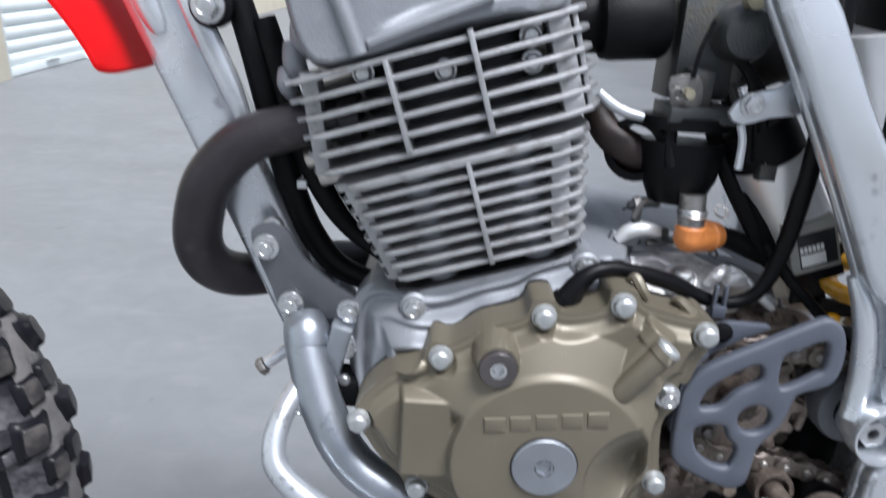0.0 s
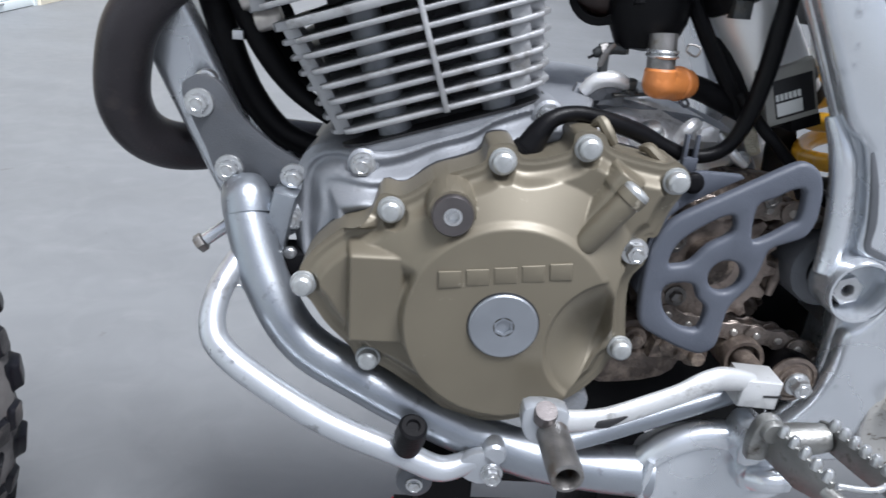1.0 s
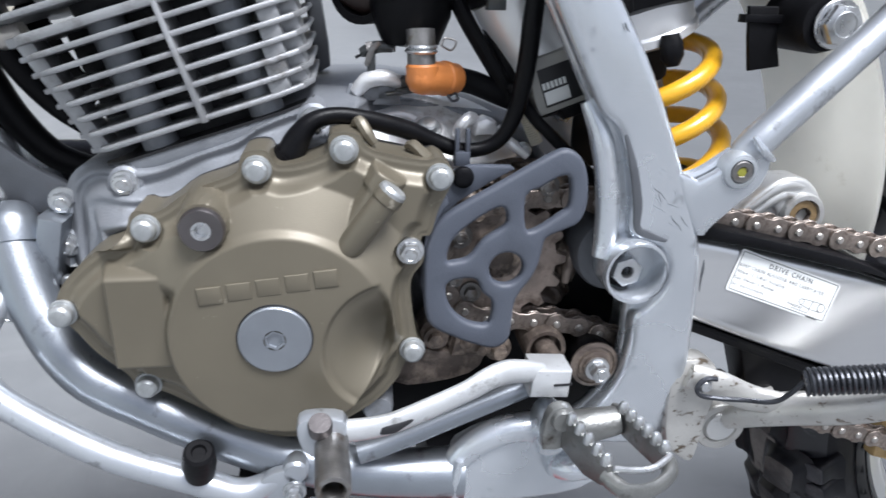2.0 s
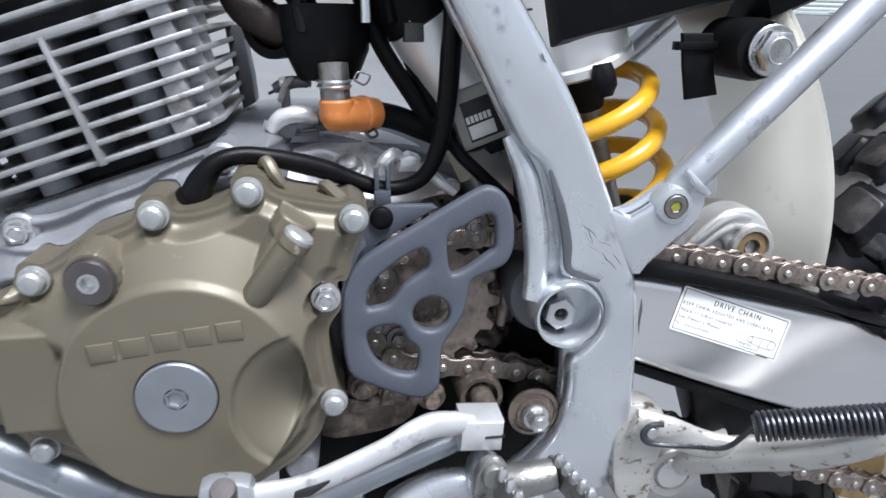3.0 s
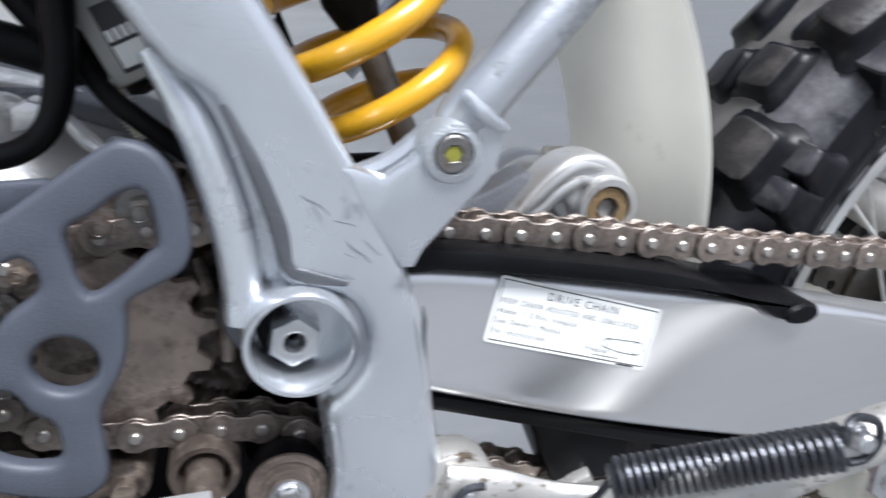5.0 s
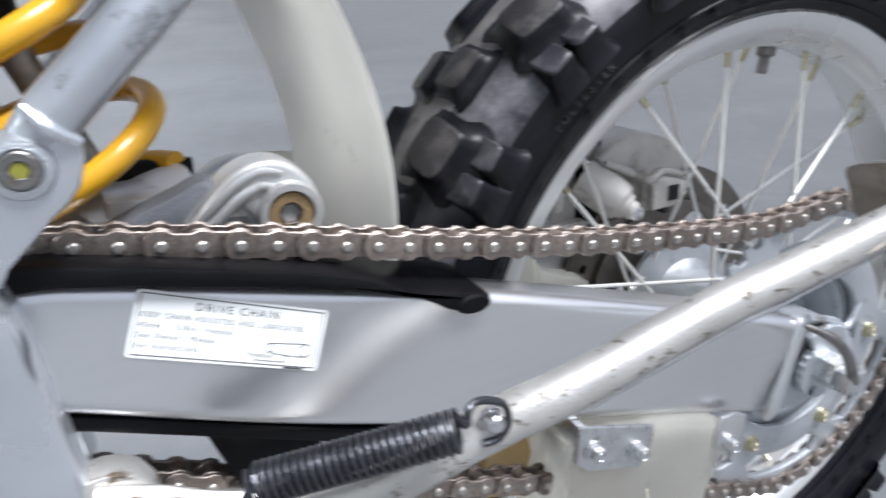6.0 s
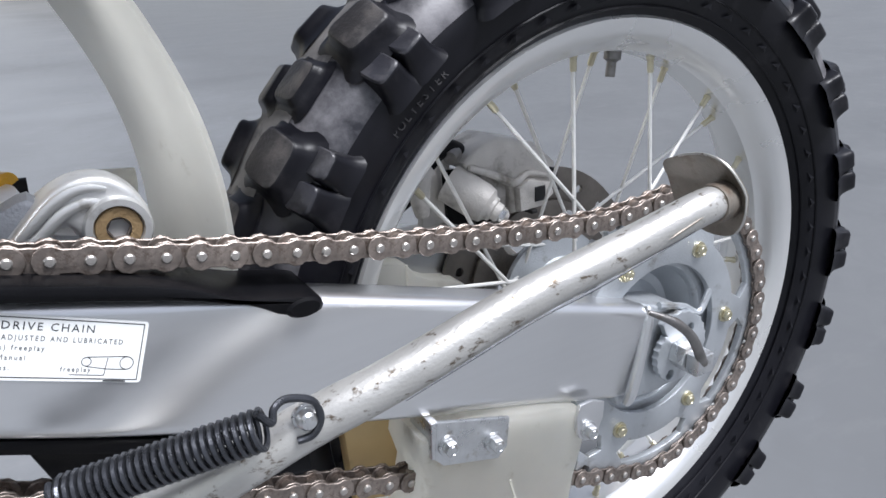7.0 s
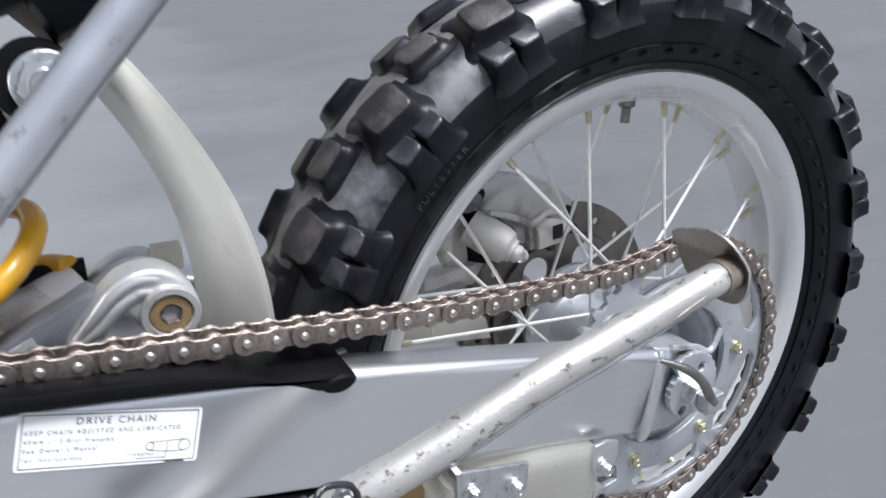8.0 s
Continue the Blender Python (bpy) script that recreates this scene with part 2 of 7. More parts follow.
def let_through(m, amount):
    """Thin plastic: part of the light goes through the sheet."""
    n, link = m.node_tree.nodes, m.node_tree.links.new
    thin, mix = n.new("ShaderNodeBsdfTranslucent"), n.new("ShaderNodeMixShader")
    link(n["Principled BSDF"].inputs["Base Color"].links[0].from_socket, thin.inputs["Color"])
    mix.inputs["Fac"].default_value = amount
    link(n["Principled BSDF"].outputs[0], mix.inputs[1])
    link(thin.outputs[0], mix.inputs[2])
    link(mix.outputs[0], n["Material Output"].inputs["Surface"])


let_through(M_WHITE, 0.85)


# ---- mesh tools ----
def part(name, bm, material, parent=None, label="", angle=35, at=None):
    """Links a bmesh, or a mesh already made, as one mesh object under a thing or a part."""
    if isinstance(bm, bpy.types.Mesh):
        me = bm
    else:
        bmesh.ops.recalc_face_normals(bm, faces=bm.faces)
        me = bpy.data.meshes.new(name)
        bm.to_mesh(me)
        bm.free()
        me.shade_smooth()
        me.set_sharp_from_angle(angle=radians(angle))
    if not me.materials:
        me.materials.append(material)
    ob = new(name, me)
    if parent is not None:
        ob.parent = parent
    if at is not None:
        ob.matrix_basis = at
    if label:
        tagged(ob, label)
    return ob


def spline(pts, sub=6, closed=False):
    """Catmull-Rom points through pts."""
    p = [Vector(q) for q in pts]
    n, out = len(p), []
    for i in range(n if closed else n - 1):
        a, b, c, d = (p[(i - 1) % n], p[i], p[(i + 1) % n], p[(i + 2) % n]) if closed else (p[max(i - 1, 0)], p[i], p[i + 1], p[min(i + 2, n - 1)])
        for k in range(sub):
            t = k / sub
            out.append(0.5 * ((2 * b) + (c - a) * t + (2 * a - 5 * b + 4 * c - d) * t * t + (3 * b - a - 3 * c + d) * t**3))
    if not closed:
        out.append(p[-1])
    return out


def sweep(pts, r, n=14, sub=6, bm=None, flat=1.0, cap=True, raw=False):
    """A round tube along pts; r is a radius or one for each point; flat squeezes it along y."""
    bm = bm or bmesh.new()
    line = [Vector(q) for q in pts] if raw else spline(pts, sub)
    radii = [r] * len(line) if not isinstance(r, (list, tuple)) else [float(v) for v in np.interp(np.linspace(0, 1, len(line)), np.linspace(0, 1, len(r)), r)]
    rings, up = [], None
    for i, q in enumerate(line):
        d = (line[min(i + 1, len(line) - 1)] - line[max(i - 1, 0)]).normalized()
        if up is None:
            up = d.cross(Vector((0, 1, 0)))
            up = up if up.length > 0.2 else d.cross(Vector((1, 0, 0)))
        up = (up - d * up.dot(d)).normalized()
        side = d.cross(up)
        ring = []
        for k in range(n):
            o = radii[i] * (math.cos(2 * math.pi * k / n) * up + math.sin(2 * math.pi * k / n) * side)
            ring.append(bm.verts.new(q + Vector((o.x, o.y * flat, o.z))))
        rings.append(ring)
    for a, b in zip(rings, rings[1:]):
        for k in range(n):
            bm.faces.new((a[k], a[(k + 1) % n], b[(k + 1) % n], b[k]))
    if cap:
        bm.faces.new(rings[0])
        bm.faces.new(rings[-1][::-1])
    return bm


def prism(outline, lo, hi, bevel=0.0, holes=(), m=None, seg=2, bm=None):
    """A slab: the outline (with holes) in the plane a, b, from lo to hi along c, laid into place by m."""
    own = bmesh.new()
    for loop in (outline, *holes):
        vs = [own.verts.new((a, b, lo)) for a, b in loop]
        for k, v in enumerate(vs):
            own.edges.new((v, vs[(k + 1) % len(vs)]))
    if holes:
        bmesh.ops.triangle_fill(own, use_beauty=True, use_dissolve=False, edges=own.edges[:])
    else:
        own.faces.new(own.verts[:])
    cap = own.faces[:]
    res = bmesh.ops.extrude_face_region(own, geom=cap, use_keep_orig=True)
    bmesh.ops.translate(own, vec=(0, 0, hi - lo), verts=[g for g in res["geom"] if isinstance(g, bmesh.types.BMVert)])
    bmesh.ops.recalc_face_normals(own, faces=own.faces)
    if bevel:
        edges = [e for e in own.edges if len(e.link_faces) == 2 and e.calc_face_angle(0) > 0.9 and abs(e.verts[0].co.z - e.verts[1].co.z) < 1e-6]
        bmesh.ops.bevel(own, geom=edges, offset=bevel, segments=seg, profile=0.5, affect="EDGES", clamp_overlap=True)
    own.transform(m or Matrix.Identity(4))
    if bm is None:
        return own
    me = bpy.data.meshes.new("tmp")
    own.to_mesh(me)
    own.free()
    bm.from_mesh(me)
    bpy.data.meshes.remove(me)
    return bm


SIDE = Matrix(((1, 0, 0, 0), (0, 0, 1, 0), (0, 1, 0, 0), (0, 0, 0, 1)))  # a, b, c to x, z, y


def plate(outline, y0, y1, bevel=0.0015, holes=(), smooth=0, seg=2, bm=None):
    """A slab in the machine's side plane (x, z) from y0 to y1."""
    if smooth:
        outline = [(q.x, q.y) for q in spline([(a, b, 0) for a, b in outline], smooth, True)]
        holes = [[(q.x, q.y) for q in spline([(a, b, 0) for a, b in h], smooth, True)] for h in holes]
    return prism(outline, y0, y1, bevel, holes, SIDE, seg, bm)


def lathe(profile, x=0.0, z=0.0, n=40, bm=None, m=None, closed=False):
    """Turns (radius, y) pairs round the line along y through (x, z), or along m's y."""
    bm = bm or bmesh.new()
    m = m or Matrix.Translation((x, 0, z))
    rings = []
    for r, y in profile:
        if r < 1e-6:
            rings.append([bm.verts.new(m @ Vector((0, y, 0)))])
        else:
            rings.append([bm.verts.new(m @ Vector((r * math.cos(2 * math.pi * k / n), y, r * math.sin(2 * math.pi * k / n)))) for k in range(n)])
    pairs = list(zip(rings, rings[1:])) + ([(rings[-1], rings[0])] if closed else [])
    for a, b in pairs:
        for k in range(n):
            f = [a[k % len(a)], a[(k + 1) % len(a)], b[(k + 1) % len(b)], b[k % len(b)]]
            f = list(dict.fromkeys(f))
            if len(f) > 2:
                bm.faces.new(f)
    return bm


def disc_outline(x, z, r, n=24, r2=None, turn=0.0):
    return [(x + r * math.cos(turn + 2 * math.pi * k / n), z + (r2 or r) * math.sin(turn + 2 * math.pi * k / n)) for k in range(n)]


def aim(p, q):
    """A pose at p whose y axis points at q."""
    d = (Vector(q) - Vector(p)).normalized()
    return Matrix.Translation(p) @ d.to_track_quat("Y", "Z").to_matrix().to_4x4()


def step(a, b, v):
    t = min(max((v - a) / (b - a), 0.0), 1.0)
    return t * t * (3 - 2 * t)


def relief(outline, height, back, cell=0.0014, sub=6):
    """A cast side: an even net inside the outline, pushed out by height(x, z, d), d being the way to the rim; a skirt goes back to y = back."""
    rim = np.array([(q.x, q.y) for q in spline([(a, b, 0) for a, b in outline], sub, True)])
    seg = np.roll(rim, -1, 0) - rim
    size = (seg**2).sum(1) + 1e-12
    lo, hi = rim.min(0) - cell, rim.max(0) + cell
    nx, nz = int((hi[0] - lo[0]) / cell) + 1, int((hi[1] - lo[1]) / cell) + 1
    net, near, dist = {}, {}, {}
    for i in range(nx):
        p = np.stack([np.full(nz, lo[0] + i * cell), lo[1] + np.arange(nz) * cell], 1)
        rel = p[:, None] - rim
        f = np.clip((rel * seg).sum(2) / size, 0, 1)
        foot = rim + seg * f[:, :, None]
        d2 = ((foot - p[:, None]) ** 2).sum(2)
        best = d2.argmin(1)
        cross = (rim[:, 1] > p[:, 1:]) != (np.roll(rim[:, 1], -1) > p[:, 1:])
        at = rim[:, 0] + seg[:, 0] * (p[:, 1:] - rim[:, 1]) / np.where(abs(seg[:, 1]) < 1e-12, 1e-12, seg[:, 1])
        odd = (cross & (p[:, :1] < at)).sum(1) % 2 == 1
        for k in np.nonzero(odd)[0]:
            net[i, k] = p[k]
            near[i, k] = foot[k, best[k]]
            dist[i, k] = math.sqrt(d2[k, best[k]])
    cells = [(i, k) for i, k in net if (i + 1, k) in net and (i, k + 1) in net and (i + 1, k + 1) in net]
    used = {}
    for i, k in cells:
        for c in ((i, k), (i + 1, k), (i + 1, k + 1), (i, k + 1)):
            used[c] = used.get(c, 0) + 1
    bm, vert = bmesh.new(), {}
    for c, n in used.items():
        x, z = net[c] if n == 4 else near[c]
        vert[c] = bm.verts.new((x, -height(float(x), float(z), dist[c] if n == 4 else 0.0), z))
    for i, k in cells:
        bm.faces.new((vert[i, k], vert[i + 1, k], vert[i + 1, k + 1], vert[i, k + 1]))
    edge = [e for e in bm.edges if len(e.link_faces) == 1]
    low = {}
    for e in edge:
        for v in e.verts:
            if v not in low:
                low[v] = bm.verts.new((v.co.x, back, v.co.z))
    for e in edge:
        a, b = e.verts
        bm.faces.new((a, b, low[b], low[a]))
    return bm


def box(lo, hi, bevel=0.002, bm=None, m=None):
    outline = [(lo[0], lo[2]), (hi[0], lo[2]), (hi[0], hi[2]), (lo[0], hi[2])]
    mm = (m or Matrix.Identity(4)) @ SIDE
    return prism(outline, lo[1], hi[1], bevel, (), mm, 2, bm)


BOLTS = {}


def bolt(parent, p, r=0.006, h=0.005, kind="hex", washer=0.0, material=None, name="bolt", axis=None, label=""):
    """A screw head that looks towards -y: hex flange, domed, or with a hex socket."""
    key = (round(r, 4), round(h, 4), kind, round(washer, 4), (material or M_BOLT).name)
    if key not in BOLTS:
        bm = bmesh.new()
        y = 0.0
        if washer:
            lathe([(0, 0), (washer, 0), (washer, -0.0012), (washer * 0.96, -0.0018), (r * 0.9, -0.0020)], n=24, bm=bm)
            y = -0.0016
        if kind == "hex":
            prism(disc_outline(0, 0, r, 6), y - h, y, r * 0.13, (), SIDE, 2, bm)
            lathe([(r * 0.62, y - h - 0.0001), (r * 0.58, y - h - 0.0004), (r * 0.45, y - h + 0.0004), (0, y - h + 0.0005)], n=16, bm=bm)
        elif kind == "dome":
            lathe([(r, y), (r, y - h * 0.45), (r * 0.93, y - h * 0.75), (r * 0.7, y - h * 0.95), (r * 0.35, y - h), (0, y - h)], n=24, bm=bm)
        else:
            lathe([(r, y), (r, y - h * 0.8), (r * 0.9, y - h), (r * 0.52, y - h)], n=24, bm=bm)
            lathe([(r * 0.52, y - h), (r * 0.46, y - h + 0.0005), (r * 0.46, y - h * 0.3), (0, y - h * 0.3)], n=6, bm=bm)
        ob = part(name, bm, material or M_BOLT, None, "", 30)
        BOLTS[key] = ob.data
        bpy.data.objects.remove(ob)
    m = Matrix.Translation(p) if axis is None else aim(p, Vector(p) - Vector(axis))
    return part(name, BOLTS[key], material, parent, label, at=m)


def lettering(name, body, size, m, parent, material, depth=0.0001, align="LEFT", spacing=1.0):
    """Printed words as a thin mesh; m lays the text's x, y into place."""
    cu = bpy.data.curves.new(name, "FONT")
    cu.body, cu.size, cu.extrude, cu.align_x, cu.resolution_u = body, size, depth, align, 2
    cu.space_character = spacing
    tmp = new(name, cu)
    me = bpy.data.meshes.new_from_object(tmp.evaluated_get(bpy.context.evaluated_depsgraph_get()))
    bpy.data.objects.remove(tmp)
    me.materials.clear()
    me.materials.append(material)
    return part(name, me, material, parent, at=m)


def group(name, label, category, grp="", kind="", at=None):
    ob = new(name)
    ob.empty_display_size = 0.05
    if at is not None:
        ob.matrix_basis = at
    return tagged(ob, label, category, grp, kind)


# ---- setting: a concrete yard between rows of roller doors ----
def ground():
    bm = bmesh.new()
    xs = [-60, -20, -8, -4, -2, -1, 0, 1, 2, 4, 8, 20, 60]
    grid = [[bm.verts.new((x, y, 0)) for x in xs] for y in xs]
    for a, b in zip(grid, grid[1:]):
        for k in range(len(xs) - 1):
            bm.faces.new((a[k], a[k + 1], b[k + 1], b[k]))
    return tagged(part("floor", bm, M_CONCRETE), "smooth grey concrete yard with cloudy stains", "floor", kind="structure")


def wall(name, m, length, openings, height=3.0, thick=0.2, material=None, label="cream rendered wall with roller doors"):
    """A rendered wall along its own x, with door openings (from, to, height) cut through."""
    bm = bmesh.new()
    x = 0.0
    for a, b, h in openings:
        box((x, 0, 0), (a, thick, height), 0.004, bm)
        box((a, 0, h), (b, thick, height), 0.004, bm)
        x = b
    box((x, 0, 0), (length, thick, height), 0.004, bm)
    ob = part(name, bm, material or M_CREAM, at=m)
    return tagged(ob, label, "wall", kind="structure")


SLAT = {}


def shutter(name, m, width, height, label):
    """A roller door: curved slats between side channels, with a bottom rail and a lock bar."""
    ob = group(name, label, "door", kind="structure", at=m)
    pitch = 0.075
    if width not in SLAT:
        prof = [(0.0, 0.0), (0.010, 0.006), (0.016, 0.022), (0.017, 0.038), (0.015, 0.054), (0.008, 0.068), (0.0, 0.0745), (-0.010, 0.0745), (-0.010, 0.0)]
        bm = bmesh.new()
        a = [bm.verts.new((0, -d, z)) for d, z in prof]
        b = [bm.verts.new((width, -d, z)) for d, z in prof]
        for k in range(len(prof)):
            bm.faces.new((a[k], a[(k + 1) % len(prof)], b[(k + 1) % len(prof)], b[k]))
        bm.faces.new(a), bm.faces.new(b)
        keep = part("slat", bm, M_SHUTTER, None, "", 40)
        SLAT[width] = keep.data
        bpy.data.objects.remove(keep)
    count = int(height / pitch)
    for k in range(count):
        part("slat", SLAT[width], M_SHUTTER, ob, at=Matrix.Translation((0, 0, 0.06 + k * pitch)))
    part("bottom_rail", box((0, -0.022, 0.004), (width, 0.012, 0.058), 0.003), M_SHUTTER, ob)
    part("rubber_seal", box((0, -0.012, 0.0), (width, 0.006, 0.004), 0.0), M_BLACK, ob)
    part("lock_bar", sweep([(width * 0.42, -0.03, 0.05), (width * 0.58, -0.03, 0.05)], 0.008, 8, 2), M_ZINC, ob)
    for x in (-0.045, width):
        part("side_channel", box((x, -0.03, 0), (x + 0.045, 0.03, height + 0.06), 0.003), M_SHUTTER, ob)
    return ob


floor = ground()
WEST = Matrix.Translation((-2.34, -6.0, 0)) @ Matrix.Rotation(radians(90), 4, "Z")
wall("wall_west", WEST, 23.5, [(1.0, 3.4, 2.3), (4.0, 6.4, 2.3), (9.60, 10.58, 2.3)])
shutter("door_1", WEST @ Matrix.Translation((9.645, 0.05, 0)), 0.89, 2.2, "pale blue corrugated roller door, shut")
shutter("door_2", WEST @ Matrix.Translation((4.045, 0.05, 0)), 2.31, 2.2, "pale blue corrugated roller door, shut")
shutter("door_3", WEST @ Matrix.Translation((1.045, 0.05, 0)), 2.31, 2.2, "pale blue corrugated roller door, shut")
NORTH = Matrix.Translation((-2.54, 17.6, 0)) @ Matrix.Rotation(radians(-31), 4, "Z")
wall("wall_north", NORTH, 19.0, [(6.0, 8.4, 2.3), (9.0, 11.4, 2.3), (12.2, 14.6, 2.3)])
for i, x in enumerate((6.045, 9.045, 12.245)):
    shutter(f"door_{i + 4}", NORTH @ Matrix.Translation((x, 0.05, 0)), 2.31, 2.2, "pale blue corrugated roller door, shut")


# ---- the motorcycle ----
bike = group("motorcycle", "silver and red dirt motorcycle with bronze engine cover, on stand", "motorcycle", at=SET)


def along(p, q, f):
    return Vector(p) + (Vector(q) - Vector(p)) * f


# -- frame --
def frame_parts():
    # left spar: a full-depth body with a recessed forward flange
    body = [(0.372, 0.775), (0.398, 0.722), (0.425, 0.672), (0.445, 0.634), (0.459, 0.606), (0.467, 0.575), (0.4735, 0.545), (0.484, 0.524), (0.492, 0.502),
            (0.494, 0.480), (0.495, 0.455), (0.490, 0.428), (0.476, 0.405), (0.462, 0.390), (0.484, 0.376), (0.528, 0.374), (0.541, 0.392), (0.542, 0.430),
            (0.539, 0.465), (0.536, 0.503), (0.530, 0.535), (0.511, 0.582), (0.490, 0.628), (0.469, 0.664), (0.437, 0.715), (0.403, 0.775)]
    def bowed(bm):
        for k in range(20):
            bmesh.ops.bisect_plane(bm, geom=bm.verts[:] + bm.edges[:] + bm.faces[:], plane_co=(0, 0, 0.385 + 0.02 * k), plane_no=(0, 0, 1))
        for v in bm.verts:
            v.co.y += 0.50 * max(0.555 - v.co.z, 0.0) ** 2 + 0.30 * max(v.co.z - 0.585, 0.0) ** 2
        return bm
    fr = part("frame", bowed(plate(body, -0.1135, -0.1015, 0.0055, smooth=3, seg=4)), M_FRAME, bike, "silver painted steel frame spar, scuffed")
    core = [(0.400, 0.775), (0.425, 0.722), (0.450, 0.672), (0.470, 0.634), (0.484, 0.606), (0.492, 0.575), (0.498, 0.545), (0.500, 0.520), (0.505, 0.480),
            (0.505, 0.430), (0.495, 0.392), (0.506, 0.380), (0.526, 0.378), (0.541, 0.430), (0.534, 0.503), (0.509, 0.582), (0.467, 0.664), (0.401, 0.775)]
    part("spar_core", bowed(plate(core, -0.104, -0.068, 0.004, smooth=2, seg=2)), M_FRAME, fr)
    face = [(0.374, 0.774), (0.400, 0.722), (0.427, 0.672), (0.447, 0.634), (0.461, 0.608), (0.4725, 0.598), (0.4800, 0.578), (0.4850, 0.555), (0.4860, 0.538), (0.4930, 0.5310), (0.506, 0.527), (0.5130, 0.515), (0.5125, 0.500), (0.5040, 0.488),
            (0.496, 0.480), (0.497, 0.455), (0.492, 0.428), (0.478, 0.405), (0.466, 0.391), (0.486, 0.378), (0.527, 0.376), (0.5405, 0.393), (0.5415, 0.430),
            (0.5385, 0.465), (0.5355, 0.503), (0.5295, 0.535), (0.5105, 0.582), (0.4895, 0.628), (0.4685, 0.664), (0.4365, 0.715), (0.4025, 0.774)]
    part("spar_face", bowed(plate(face, -0.1235, -0.1030, 0.0065, smooth=3, seg=4)), M_FRAME, fr)
    part("spar_flange", sweep([(0.457, -0.108, 0.612), (0.4665, -0.112, 0.590), (0.4725, -0.114, 0.560), (0.4735, -0.115, 0.535), (0.4715, -0.117, 0.521)], [0.004, 0.0068, 0.0072, 0.0070, 0.0058], 16, 6), M_FRAME, fr)
    # dark strip on the face: scuffs, and the groove's shade put in as colour
    part("scuffed_shaded_crease", sweep([(0.4760, -0.1225, 0.596), (0.4825, -0.1232, 0.577), (0.4875, -0.1234, 0.556), (0.4890, -0.1234, 0.542), (0.4950, -0.1236, 0.5375), (0.508, -0.1240, 0.5330)], [0.0010, 0.0026, 0.0030, 0.0022, 0.0026, 0.0010], 8, 6, flat=0.45), M_BRACKET, fr)
    rnd = random.Random(14)
    for x0, z0, x1, z1, w in ((0.4955, 0.5660, 0.5040, 0.5585, 0.00022), (0.4990, 0.5640, 0.5020, 0.5540, 0.00016), (0.5050, 0.5560, 0.5135, 0.5525, 0.00014), (0.5085, 0.5490, 0.5170, 0.5385, 0.00024), (0.5145, 0.5480, 0.5205, 0.5410, 0.00015), (0.5340, 0.5200, 0.5345, 0.4980, 0.0010), (0.468, 0.655, 0.471, 0.650, 0.0006)):
        mid = [Vector((x0, -0.1236, z0)).lerp(Vector((x1, -0.1236, z1)), f) + Vector((rnd.uniform(-0.0006, 0.0006), 0, rnd.uniform(-0.0006, 0.0006))) for f in (0.3, 0.65)]
        part("scratch", sweep([(x0, -0.1235, z0), *mid, (x1, -0.1235, z1)], [w * 0.2, w, w * 0.7, w * 0.1], 6, 4, flat=0.5), M_BRACKET, fr)
    for k in range(9):
        z0 = rnd.uniform(0.533, 0.578)
        x0 = rnd.uniform(0.4945, 0.5200 - 0.41 * (z0 - 0.535))
        a, far = rnd.uniform(-1.1, -0.5), rnd.uniform(0.003, 0.008)
        pts = [(x0 + far * f * math.cos(a) + rnd.uniform(-0.0004, 0.0004), -0.12352, z0 + far * f * math.sin(a)) for f in (0, 0.35, 0.7, 1)]
        part("scratch", sweep(pts, [0.00003, rnd.uniform(0.00008, 0.00014), 0.00009, 0.00003], 6, 4, flat=0.5), M_CRADLE, fr)
    # swingarm pivot boss, with its nut down in the cup
    boss = lathe([(0.0150, -0.100), (0.0192, -0.106), (0.0197, -0.116), (0.0195, -0.1288), (0.0190, -0.1302), (0.0176, -0.1302), (0.0170, -0.1288), (0.0166, -0.105), (0, -0.105)], 0.4900, 0.5148, 56)
    b = part("pivot_boss", boss, M_FRAME, fr, "thick silver boss with a cupped centre")
    part("pivot_nut", plate(disc_outline(0.4882, 0.5118, 0.0096, 6, turn=0.3), -0.1205, -0.108, 0.0012, [disc_outline(0.4882, 0.5118, 0.0038, 12)]), M_ZINC, fr, "zinc plated hexagon nut")
    part("pivot_washer", lathe([(0.0038, -0.1060), (0.0128, -0.1060), (0.0132, -0.1085), (0.0125, -0.1098), (0.0038, -0.1098)], 0.4885, 0.5122, 32), M_BLACK, fr)
    part("boss_chip", sweep([(0.5062, -0.1303, 0.5225), (0.5085, -0.1303, 0.5130), (0.5050, -0.1303, 0.5035), (0.4985, -0.1303, 0.4985)], [0.0002, 0.0007, 0.0006, 0.0002], 6, 6, flat=0.4), M_BRACKET, fr)
    # far spar, the same shape on the other side
    part("right_spar", plate(body, 0.068, 0.118, 0.009, smooth=2, seg=3), M_FRAME, fr)
    part("pivot_shaft", lathe([(0.010, -0.075), (0.010, 0.07)], 0.4885, 0.5145, 16), M_STEEL, fr)
    # bracket and rear subframe tube
    tab = [(0.508, 0.574), (0.523, 0.569), (0.540, 0.580), (0.553, 0.5905), (0.5655, 0.583), (0.5625, 0.566), (0.552, 0.556), (0.536, 0.541), (0.527, 0.535)]
    part("subframe_bracket", plate(tab, -0.124, -0.117, 0.0028, smooth=2), M_FRAME, fr)
    part("bracket_flange", sweep([(0.515, -0.114, 0.5680), (0.528, -0.114, 0.5720), (0.545, -0.114, 0.5835)], 0.0036, 8, 4), M_FRAME, fr)
    tube = [(0.546, -0.117, 0.578), (0.5585, -0.116, 0.5895), (0.60, -0.112, 0.6275), (0.66, -0.106, 0.683), (0.75, -0.098, 0.765), (0.83, -0.09, 0.83)]
